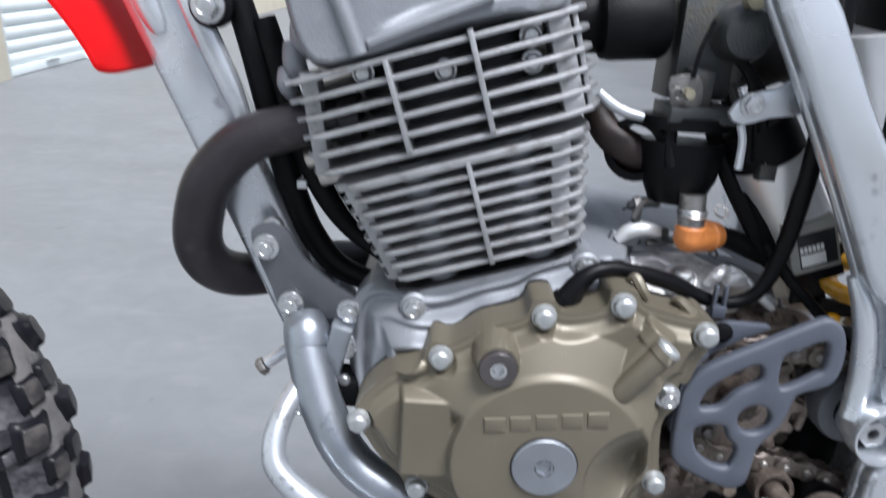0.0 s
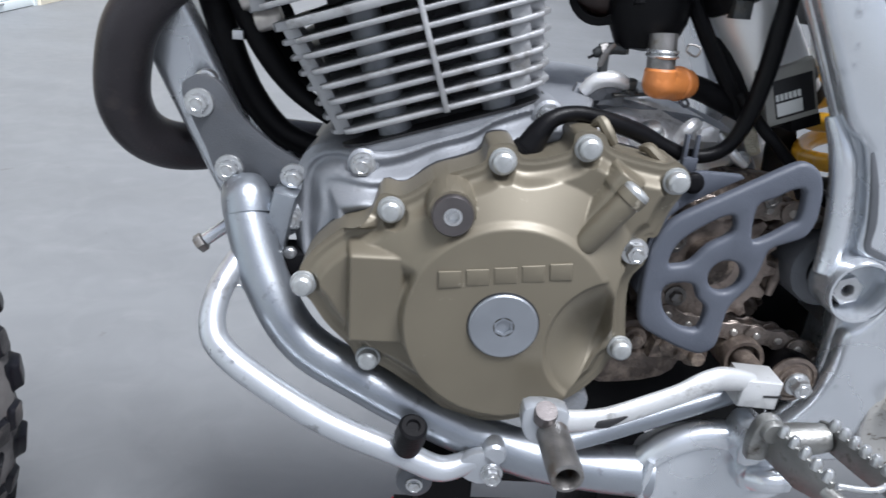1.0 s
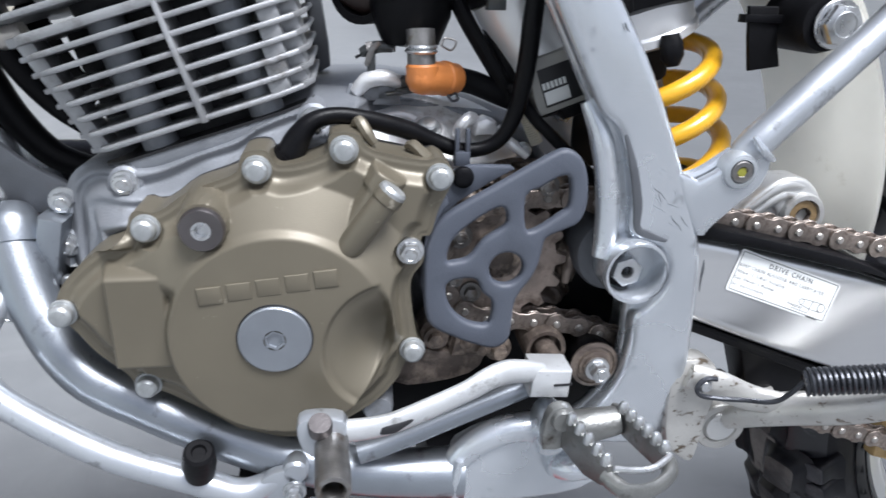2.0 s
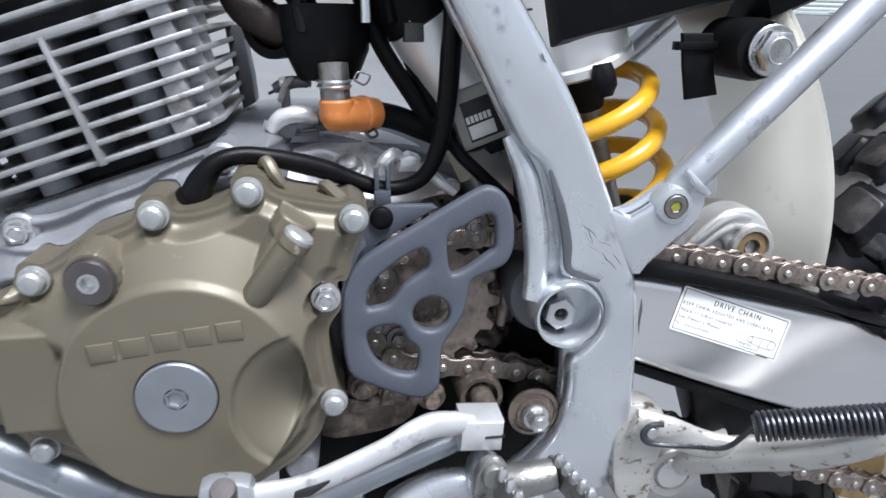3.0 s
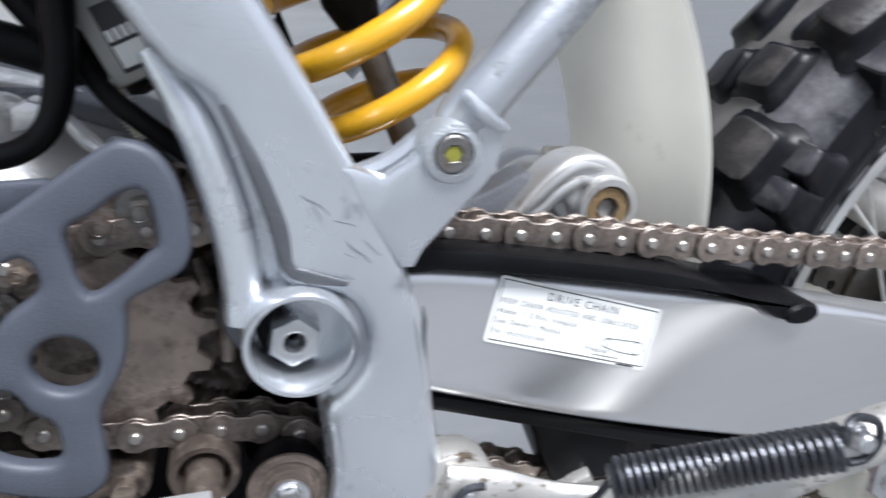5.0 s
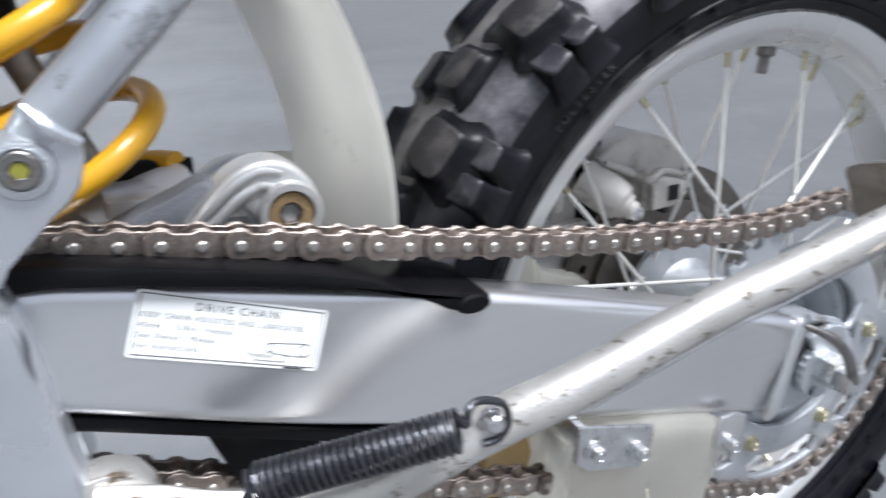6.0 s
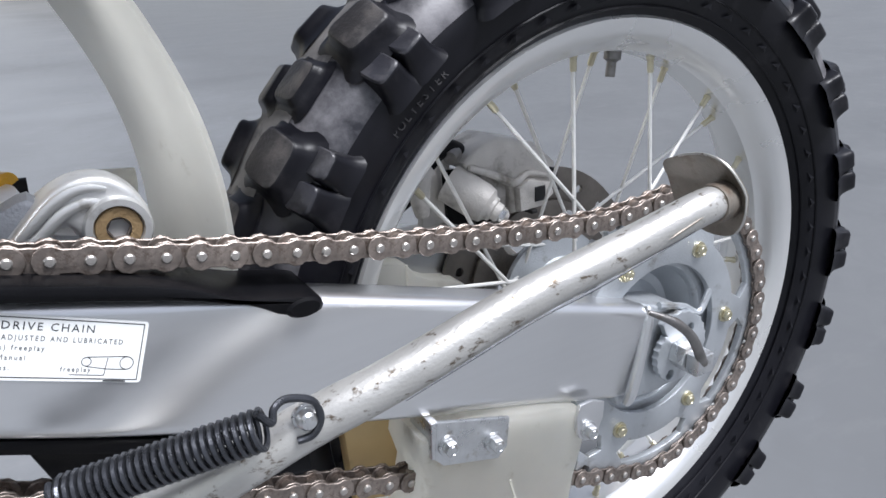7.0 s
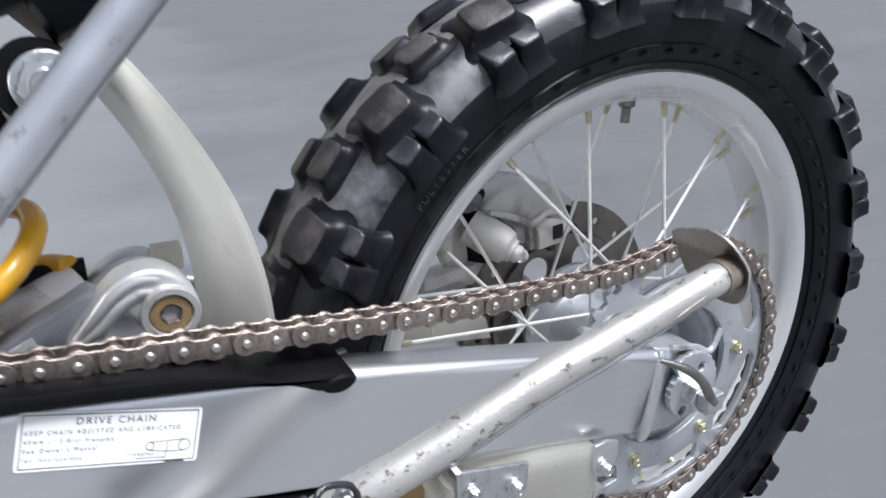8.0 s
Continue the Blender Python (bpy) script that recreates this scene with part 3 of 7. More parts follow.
    part("subframe_tube", sweep(tube, [0.0060, 0.0100, 0.0098, 0.0098, 0.0098, 0.0098], 20, 6), M_TUBE, fr)
    part("right_subframe_tube", sweep([(x, -y, z) for x, y, z in tube], 0.0098, 14, 4), M_TUBE, fr)
    part("crimp_weld", sweep([(0.551, -0.1245, 0.5945), (0.557, -0.1265, 0.587), (0.5655, -0.1245, 0.581)], [0.0014, 0.0028, 0.0016], 10, 5), M_FRAME, fr)
    bolt(fr, (0.5464, -0.1250, 0.5747), 0.0064, 0.0022, "socket", 0.0, M_STEEL)
    part("bolt_seat", lathe([(0.0115, -0.117), (0.0115, -0.1225), (0.0098, -0.1262), (0.0072, -0.1268), (0.0066, -0.1255), (0, -0.1255)], 0.5464, 0.5747, 36), M_HUB, fr)
    part("bolt_tip", lathe([(0.0030, -0.1245), (0.0030, -0.1266), (0, -0.1266)], 0.5464, 0.5747, 6), M_OLIVE, fr)
    # front downtube: rounded box section
    d = Vector((0.407, 0, -0.913))
    for k, (lo, hi) in enumerate(((-0.40, 0.135),)):
        w = 0.0212
        sec = []
        for a in range(28):
            an = 2 * math.pi * a / 28
            c, s = math.cos(an), math.sin(an)
            sec.append((w * math.copysign(abs(c) ** 0.42, c), 0.0235 * math.copysign(abs(s) ** 0.42, s)))
        m = Matrix.Translation((0.0745, 0, 0.6076)) @ Matrix(((0.913, 0, 0.407, 0), (0, 1, 0, 0), (0.407, 0, -0.913, 0), (0, 0, 0, 1)))
        part("downtube", prism(sec, lo, hi, 0.002, (), m), M_FRAME, fr, "pale silver box-section front downtube")
    part("downtube_rib", sweep([(0.078, -0.0245, 0.655), (0.064, -0.0245, 0.690), (0.040, -0.0245, 0.745), (0.02, -0.0245, 0.80)], [0.003, 0.0085, 0.0095, 0.0095], 12, 6, flat=0.6), M_FRAME, fr)
    part("downtube_tab", sweep([(0.020, -0.0245, 0.722), (0.013, -0.0245, 0.738), (-0.012, -0.0245, 0.80)], [0.004, 0.0085, 0.009], 12, 6, flat=0.5), M_FRAME, fr)
    # cradle tubes under the engine
    line = [(0.1170, -0.046, 0.532), (0.120, -0.056, 0.520), (0.135, -0.075, 0.480), (0.160, -0.089, 0.444), (0.200, -0.099, 0.423), (0.234, -0.105, 0.407), (0.275, -0.111, 0.391), (0.318, -0.115, 0.378), (0.355, -0.117, 0.3735), (0.392, -0.118, 0.372)]
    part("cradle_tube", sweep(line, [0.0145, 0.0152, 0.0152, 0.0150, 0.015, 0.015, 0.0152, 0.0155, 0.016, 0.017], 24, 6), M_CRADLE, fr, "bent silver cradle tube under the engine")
    part("right_cradle_tube", sweep([(x, -y, z) for x, y, z in line], 0.015, 14, 4), M_TUBE, fr)
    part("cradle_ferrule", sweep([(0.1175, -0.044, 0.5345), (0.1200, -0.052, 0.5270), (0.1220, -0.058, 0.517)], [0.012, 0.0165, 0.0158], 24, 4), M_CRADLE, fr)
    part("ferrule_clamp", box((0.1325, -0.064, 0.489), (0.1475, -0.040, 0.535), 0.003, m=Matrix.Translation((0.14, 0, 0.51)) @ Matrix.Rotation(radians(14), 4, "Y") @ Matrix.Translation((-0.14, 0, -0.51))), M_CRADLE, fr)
    bolt(fr, (0.1475, -0.056, 0.4915), 0.0045, 0.004, "dome", 0, M_ZINC)
    part("damper_block", box((0.140, -0.060, 0.470), (0.158, -0.030, 0.492), 0.004), M_BLACK, fr)
    # thin outer guard tube with its end tabs
    part("guard_tube", sweep([(0.129, -0.056, 0.507), (0.1175, -0.070, 0.492), (0.1085, -0.088, 0.476), (0.1065, -0.100, 0.459), (0.1140, -0.108, 0.4460), (0.139, -0.116, 0.4290), (0.182, -0.125, 0.4065), (0.228, -0.130, 0.3895), (0.250, -0.131, 0.3800), (0.264, -0.129, 0.3805), (0.280, -0.126, 0.388)], [0.0070, 0.0076, 0.0080, 0.0084, 0.0086, 0.0086, 0.0086, 0.0086, 0.0084, 0.0078, 0.0066], 20, 6), M_TUBE, fr, "scuffed thin silver guard tube")
    part("guard_tube_tab", plate([(0.262, 0.380), (0.270, 0.392), (0.282, 0.394), (0.291, 0.384), (0.289, 0.374), (0.277, 0.370)], -0.134, -0.126, 0.002, smooth=3), M_TUBE, fr)
    part("guard_tube_lug", lathe([(0, -0.1215), (0.008, -0.1215), (0.008, -0.132), (0.0065, -0.134), (0, -0.134)], 0.2865, 0.392, 18), M_TUBE, fr)
    bolt(fr, (0.2855, -0.134, 0.3800), 0.0056, 0.006, "hex", 0.0072, M_ZINC)
    part("rubber_bumper", lathe([(0, 0.0140), (0.0086, 0.0140), (0.0098, 0.002), (0.0088, -0.0090), (0.0072, -0.0105), (0.0044, -0.0105), (0.0036, -0.0085), (0, -0.0085)], n=24, m=aim((0.2330, -0.1380, 0.4100), (0.2290, -0.1270, 0.3830))), M_BLACK, fr, "black rubber bump stop")
    part("skid_mount", lathe([(0, -0.1235), (0.0075, -0.1235), (0.0118, -0.1215), (0.0122, -0.117), (0, -0.117)], 0.2375, 0.3600, 24), M_BRACKET, fr, "grey rubber skid plate mount")
    bolt(fr, (0.2375, -0.1235, 0.3600), 0.0042, 0.003, "hex", 0.0056, M_ZINC)
    part("skid_strip", sweep([(0.236, -0.106, 0.366), (0.262, -0.110, 0.364), (0.300, -0.108, 0.360), (0.345, -0.106, 0.358)], 0.0062, 10, 5), M_PLASTIC, fr)
    # lower left gusset and mounting plate for the footpeg
    gus = [(0.386, 0.384), (0.394, 0.392), (0.408, 0.399), (0.430, 0.404), (0.446, 0.402), (0.458, 0.392), (0.476, 0.386), (0.488, 0.380), (0.488, 0.366), (0.472, 0.354), (0.44, 0.350), (0.395, 0.350), (0.385, 0.356)]
    part("footpeg_gusset", plate(gus, -0.126, -0.098, 0.006, smooth=2, seg=3), M_FRAME, fr)
    part("gusset_weld", sweep([(0.3865, -0.128, 0.358), (0.3850, -0.132, 0.372), (0.3880, -0.131, 0.391)], 0.0028, 8, 5), M_FRAME, fr)
    part("gusset_rim", sweep([(0.3845, -0.120, 0.374), (0.3890, -0.121, 0.386), (0.4010, -0.122, 0.3985), (0.4190, -0.122, 0.4060), (0.4370, -0.124, 0.4075), (0.4520, -0.128, 0.4010), (0.460, -0.130, 0.392)], [0.0075, 0.0088, 0.0092, 0.0095, 0.0098, 0.0092, 0.007], 16, 6), M_FRAME, fr)
    part("footpeg_lug", plate([(0.434, 0.404), (0.4335, 0.420), (0.4385, 0.4285), (0.4475, 0.4290), (0.4550, 0.422), (0.4560, 0.412), (0.446, 0.402)], -0.147, -0.121, 0.003, smooth=2), M_FRAME, fr)
    part("peg_collar", lathe([(0, -0.124), (0.0115, -0.124), (0.0120, -0.131), (0.0105, -0.134), (0, -0.134)], 0.4560, 0.3825, 24), M_FRAME, fr)
    part("peg_rear_lug", sweep([(0.452, -0.136, 0.385), (0.458, -0.142, 0.388), (0.470, -0.142, 0.389)], 0.008, 14, 4), M_FRAME, fr)
    # welded tab for the tank end and its screw
    part("upper_tab", plate([(0.372, 0.700), (0.381, 0.694), (0.396, 0.699), (0.420, 0.704), (0.430, 0.722), (0.415, 0.728), (0.398, 0.716), (0.381, 0.712)], -0.091, -0.086, 0.0015, smooth=2), M_FRAME, fr)
    part("upper_tab_lip", sweep([(0.381, -0.088, 0.694), (0.384, -0.088, 0.684), (0.3845, -0.088, 0.668)], 0.0025, 8, 4), M_FRAME, fr)
    bolt(fr, (0.384, -0.091, 0.706), 0.0058, 0.004, "hex", 0.0072, M_ZINC)
    # engine mount plate at the front
    br = part("engine_bracket", plate([(0.0800, 0.590), (0.084, 0.600), (0.096, 0.6035), (0.107, 0.596), (0.117, 0.578), (0.138, 0.560), (0.157, 0.549), (0.160, 0.538), (0.152, 0.530), (0.138, 0.533), (0.112, 0.534), (0.100, 0.536), (0.093, 0.556)], -0.0455, -0.0395, 0.0016, smooth=2), M_BRACKET, bike, "flat grey triangular engine mounting plate")
    for x, y, z in ((0.0909, -0.0455, 0.5857), (0.1074, -0.0455, 0.5442), (0.1492, -0.0455, 0.5408)):
        bolt(br, (x, y, z), 0.0066, 0.0055, "hex", 0.0092, M_ZINC)
    part("slotted_ear", plate(disc_outline(0.0945, 0.5985, 0.0075, 16), -0.0435, -0.036, 0.0015, [disc_outline(0.0945, 0.600, 0.0022, 10)]), M_ZINC, br)
    part("spacer", lathe([(0.009, -0.040), (0.009, -0.02)], 0.0909, 0.5857, 20), M_ZINC, br)
    # protruding mount bolt on the front of the downtube
    part("guard_tube_ear", plate([(0.1165, 0.484), (0.1180, 0.474), (0.1270, 0.458), (0.1320, 0.460), (0.1260, 0.476), (0.1225, 0.488)], -0.074, -0.069, 0.001, smooth=2), M_CRADLE, fr)
    bolt(fr, (0.1200, -0.0745, 0.4800), 0.0046, 0.005, "hex", 0.006, M_ZINC)
    part("front_stud", sweep([(0.104, -0.030, 0.502), (0.093, -0.034, 0.4945), (0.086, -0.036, 0.4895)], [0.0048, 0.0046, 0.0046], 12, 3), M_FRAME, fr)
    bolt(fr, (0.0855, -0.0362, 0.4890), 0.0068, 0.006, "hex", 0, M_STEEL, axis=(-0.80, -0.16, -0.58))
    bolt(fr, (0.056, -0.036, 0.741), 0.0085, 0.008, "hex", 0.011, M_ZINC)
    part("mount_ring", lathe([(0.014, -0.024), (0.014, -0.032), (0.010, -0.034), (0.009, -0.030)], 0.056, 0.741, 24), M_BLACK, fr)
    return fr


frame_parts()


# -- exhaust header --
part("exhaust_header", sweep([(0.152, -0.050, 0.678), (0.128, -0.050, 0.675), (0.1072, -0.049, 0.6690), (0.079, -0.047, 0.658), (0.0540, -0.043, 0.632), (0.0425, -0.037, 0.603), (0.0380, -0.028, 0.578), (0.0425, -0.016, 0.5580), (0.0560, 0.000, 0.5455), (0.080, 0.020, 0.5415), (0.110, 0.050, 0.541), (0.16, 0.09, 0.53), (0.26, 0.115, 0.52)], [0.0140, 0.0142, 0.0148, 0.0158, 0.0165, 0.0168, 0.0170, 0.0170, 0.0170, 0.0170, 0.0170, 0.0170, 0.0170], 28, 7), M_HEADER, bike, "browned black exhaust header bend")


# -- engine: crankcase, bronze cover --
CASE = [(0.150, 0.498), (0.150, 0.530), (0.153, 0.552), (0.166, 0.565), (0.190, 0.571), (0.213, 0.5725), (0.235, 0.580), (0.258, 0.588), (0.271, 0.596), (0.292, 0.604), (0.313, 0.607),
        (0.345, 0.608), (0.383, 0.603), (0.420, 0.594), (0.452, 0.578), (0.466, 0.545), (0.464, 0.500), (0.452, 0.470), (0.425, 0.440), (0.385, 0.420), (0.335, 0.405), (0.275, 0.400), (0.225, 0.418), (0.185, 0.450), (0.160, 0.474)]


def case_height(x, z, d):
    h = 0.046 + 0.030 * step(0.150, 0.200, x + 0.25 * (0.545 - z)) * step(0.0, 0.005, d)
    h -= 0.036 * step(0.328, 0.342, x)
    # wavy wall of the case rising round the cover
    h += 0.016 * step(0.008, 0.034, d) * (1 - step(0.34, 0.37, x))
    h -= 0.030 * step(0.385, 0.400, x) * step(0.010, 0.02, d)
    # flutes that follow the rim, and uneven swells
    swell = noise.noise(Vector((x * 34, z * 34, 8.3)))
    h += (0.0030 * math.sin(d * 430 + 3.0 * swell) + 0.0040 * swell) * step(0.003, 0.009, d) * (1 - step(0.33, 0.36, x))
    return h


case = part("crankcase", relief(CASE, case_height, 0.10, 0.0011, 10), M_CAST, bike, "grey cast aluminium crankcase, slightly stained", 60)
for x, y, z, r in ((0.196, -0.074, 0.560, 0.0062), (0.148, -0.046, 0.513, 0.0062), (0.305, -0.076, 0.596, 0.0062)):
    part("bolt_boss", lathe([(r * 1.7, 0.0), (r * 1.6, y - 0.0005), (r * 1.3, y - 0.002), (0, y - 0.002)], x, z, 20), M_CAST, case)
    bolt(case, (x, y - 0.002, z), r, 0.005, "hex", r * 1.25, M_ZINC)
part("cam_tensioner", sweep([(0.3300, -0.050, 0.6080), (0.3370, -0.053, 0.6155), (0.3480, -0.053, 0.6170), (0.3580, -0.050, 0.6130)], [0.0040, 0.0052, 0.0050, 0.0040], 16, 4), M_DECK, case)
part("tensioner_lug", plate([(0.3400, 0.600), (0.3455, 0.6165), (0.3480, 0.6180), (0.3520, 0.6150), (0.3570, 0.6060), (0.3570, 0.600)], -0.050, -0.042, 0.0015, smooth=1), M_CAST, case)
part("case_web", plate([(0.322, 0.602), (0.326, 0.613), (0.344, 0.611), (0.352, 0.603)], -0.050, -0.044, 0.001), M_CAST, case)
part("upper_stay", box((0.3480, -0.056, 0.6075), (0.3720, -0.044, 0.6095), 0.0006, m=Matrix.Translation((0.36, 0, 0.6085)) @ Matrix.Rotation(radians(-6), 4, "Y") @ Matrix.Translation((-0.36, 0, -0.6085))), M_CARB, case)
bolt(case, (0.3590, -0.051, 0.6100), 0.0036, 0.006, "hex", 0.0052, M_CARB, axis=(0, -0.2, 0.9))
part("deck_boss", lathe([(0.0125, 0.012), (0.0120, 0.002), (0.010, 0.0), (0, 0.0)], n=24, m=aim((0.3735, -0.061, 0.5870), (0.3735, -0.046, 0.570))), M_DECK, case)
bolt(case, (0.3735, -0.061, 0.5870), 0.0060, 0.0055, "dome", 0.0085, M_BOLT, axis=(0, -0.6, 0.8))


def deck_height(x, z, d):
    """Sloping top of the case: swells and folded ridges that lean back towards the barrel."""
    top = 0.6085 - 0.45 * max(x - 0.385, 0.0) - 3.0 * max(x - 0.385, 0.0) ** 2
    f = step(-0.004, 0.050, top - z)
    h = 0.032 + 0.042 * f
    fold = z - (0.5935 - 0.16 * (x - 0.36)) + 0.0022 * math.sin(x * 170)
    h += 0.0020 * step(0.0040, 0.0, abs(fold))
    h += 0.0014 * noise.noise(Vector((x * 60, z * 60, 5.2))) + 0.0003 * noise.noise(Vector((x * 170, z * 170, 2.4)))
    return h - 0.006 * step(0.004, 0.0, d)


part("case_deck", relief([(0.336, 0.566), (0.338, 0.603), (0.350, 0.6075), (0.372, 0.6070), (0.392, 0.6025), (0.408, 0.5970), (0.424, 0.5890), (0.438, 0.5770), (0.448, 0.5680), (0.440, 0.5620), (0.40, 0.5620)], deck_height, -0.020, 0.0011, 6), M_DECK, case, "lumpy cast deck behind the cover, its colour lightened as if lit", 60)
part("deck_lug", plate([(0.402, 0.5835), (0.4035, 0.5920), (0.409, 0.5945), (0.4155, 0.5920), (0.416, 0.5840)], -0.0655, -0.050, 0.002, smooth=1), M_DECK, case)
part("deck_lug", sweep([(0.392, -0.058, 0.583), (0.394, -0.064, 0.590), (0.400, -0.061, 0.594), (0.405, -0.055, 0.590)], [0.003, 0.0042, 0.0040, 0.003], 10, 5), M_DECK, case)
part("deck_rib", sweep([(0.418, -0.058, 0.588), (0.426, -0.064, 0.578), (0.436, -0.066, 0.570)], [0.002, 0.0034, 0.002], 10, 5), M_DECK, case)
rings = [(0, 0.0)]
for k in range(13):
    rings += [(0.0032, 0.0016 * k + 0.0002), (0.0042, 0.0016 * k + 0.0006), (0.0042, 0.0016 * k + 0.0011), (0.0032, 0.0016 * k + 0.0015)]
part("ribbed_hose", lathe(rings + [(0, 0.0210)], n=20, m=aim((0.4355, -0.056, 0.5950), (0.4450, -0.056, 0.5755))), M_WHITE, case, "short white ribbed breather hose")
# flat black sheet that closes the view under the engine
part("lower_sheet", plate([(0.318, 0.362), (0.320, 0.415), (0.36, 0.440), (0.40, 0.452), (0.45, 0.455), (0.50, 0.44), (0.50, 0.36)], -0.056, -0.050, 0.001), M_PLASTIC, case, "flat black sheet under the engine")
part("case_foot", plate([(0.350, 0.424), (0.351, 0.447), (0.362, 0.452), (0.378, 0.447), (0.392, 0.448), (0.404, 0.455), (0.410, 0.440), (0.400, 0.428), (0.372, 0.422)], -0.090, -0.060, 0.003, smooth=2), M_GRIME, case, "grimy cast foot of the crankcase")
part("foot_web", plate([(0.386, 0.446), (0.389, 0.459), (0.402, 0.462), (0.414, 0.455), (0.412, 0.446)], -0.096, -0.070, 0.002, smooth=1), M_GRIME, case)
for x, z, r in ((0.3760, 0.4585, 0.0052), (0.3960, 0.4560, 0.0046), (0.4060, 0.4500, 0.0038)):
    bolt(case, (x, -0.0925, z), r, 0.005, "hex", r * 1.5, M_GRIME)
part("drain_boss", lathe([(0, -0.110), (0.0085, -0.110), (0.010, -0.106), (0.012, -0.06)], 0.338, 0.418, 20), M_CAST, case)
part("neutral_switch", lathe([(0, -0.100), (0.0045, -0.100), (0.0050, -0.094), (0.0090, -0.092), (0.0095, -0.07)], 0.4180, 0.4480, 20), M_GRIME, case)
# flat black sheet that closes the view behind the chain
part("rear_sheet", plate([(0.440, 0.405), (0.432, 0.47), (0.438, 0.54), (0.470, 0.555), (0.530, 0.54), (0.538, 0.46), (0.530, 0.400), (0.48, 0.392)], -0.050, -0.046, 0.001, smooth=2), M_PLASTIC, case, "flat black sheet behind the chain")
part("shift_shaft_boss", lathe([(0, -0.1200), (0.0060, -0.1200), (0.0070, -0.1180), (0.0070, -0.0930), (0.0100, -0.0925), (0.0105, -0.1000), (0.0132, -0.1005), (0.0140, -0.0980), (0.0140, -0.060)], 0.4480, 0.4500, 32), M_GRIME, case, "greasy ringed gear shaft boss")
# oily hollow behind the sprocket guard
def well_height(x, z, d):
    n1 = noise.noise(Vector((x * 90, z * 90, 3.1)))
    n2 = noise.noise(Vector((x * 260, z * 260, 7.7)))
    ridge = abs(noise.noise(Vector((x * 55, z * 70, 1.3))))
    return 0.058 + 0.008 * step(0.0, 0.008, d) + 0.0065 * n1 + 0.0022 * n2 - 0.010 * step(0.10, 0.0, ridge)


part("sprocket_well", relief([(0.372, 0.50), (0.374, 0.545), (0.40, 0.563), (0.445, 0.564), (0.472, 0.558), (0.484, 0.530), (0.480, 0.495), (0.470, 0.462), (0.440, 0.447), (0.395, 0.446)], well_height, -0.046, 0.0018), M_GRIME, case, "greasy brown crankcase wall behind the sprocket", 70)
for x, z, r, m_ in ((0.3905, 0.5265, 0.0052, M_STEEL), (0.3830, 0.5340, 0.0038, M_CHAIN), (0.4430, 0.5575, 0.0055, M_STEEL), (0.4290, 0.5535, 0.0042, M_CHAIN), (0.3865, 0.4985, 0.0046, M_STEEL), (0.3985, 0.4885, 0.0046, M_STEEL), (0.4010, 0.5400, 0.0036, M_GRIME)):
    bolt(case, (x, -0.0885, z), r, 0.005, "hex", r * 1.55, m_)
for x, z in ((0.4095, 0.5465), (0.4265, 0.5450), (0.3940, 0.5065)):
    part("oil_hole", lathe([(0.0042, -0.0880), (0.0040, -0.0890), (0.0030, -0.0890), (0.0028, -0.080), (0, -0.080)], x, z, 16), M_INK, case)
for x, z, r in ((0.386, 0.532, 0.006), (0.397, 0.545, 0.005), (0.385, 0.494, 0.006), (0.43, 0.545, 0.005), (0.378, 0.455, 0.008), (0.392, 0.450, 0.006), (0.405, 0.457, 0.005)):
    part("grimy_lug", lathe([(r * 1.5, -0.06), (r * 1.4, -0.082), (r, -0.084), (r, -0.087), (0, -0.087)], x, z, 16), M_GRIME, case)

COVER = [(0.1615, 0.497), (0.1675, 0.514), (0.185, 0.531), (0.202, 0.540), (0.209, 0.5545), (0.222, 0.5545), (0.240, 0.566), (0.2635, 0.575), (0.2685, 0.5855), (0.2805, 0.587), (0.288, 0.579), (0.311, 0.5845), (0.315, 0.5955), (0.329, 0.5955), (0.337, 0.587),
         (0.364, 0.581), (0.374, 0.582), (0.3820, 0.572), (0.3735, 0.552), (0.3695, 0.538), (0.364, 0.5355), (0.3655, 0.522), (0.358, 0.507), (0.3615, 0.474), (0.3655, 0.463), (0.355, 0.455), (0.349, 0.442), (0.331, 0.424), (0.296, 0.4065), (0.262, 0.409), (0.237, 0.426), (0.213, 0.4425), (0.199, 0.446), (0.193, 0.456), (0.179, 0.471), (0.170, 0.485)]
HUB = Vector((0.2845, 0.4865))


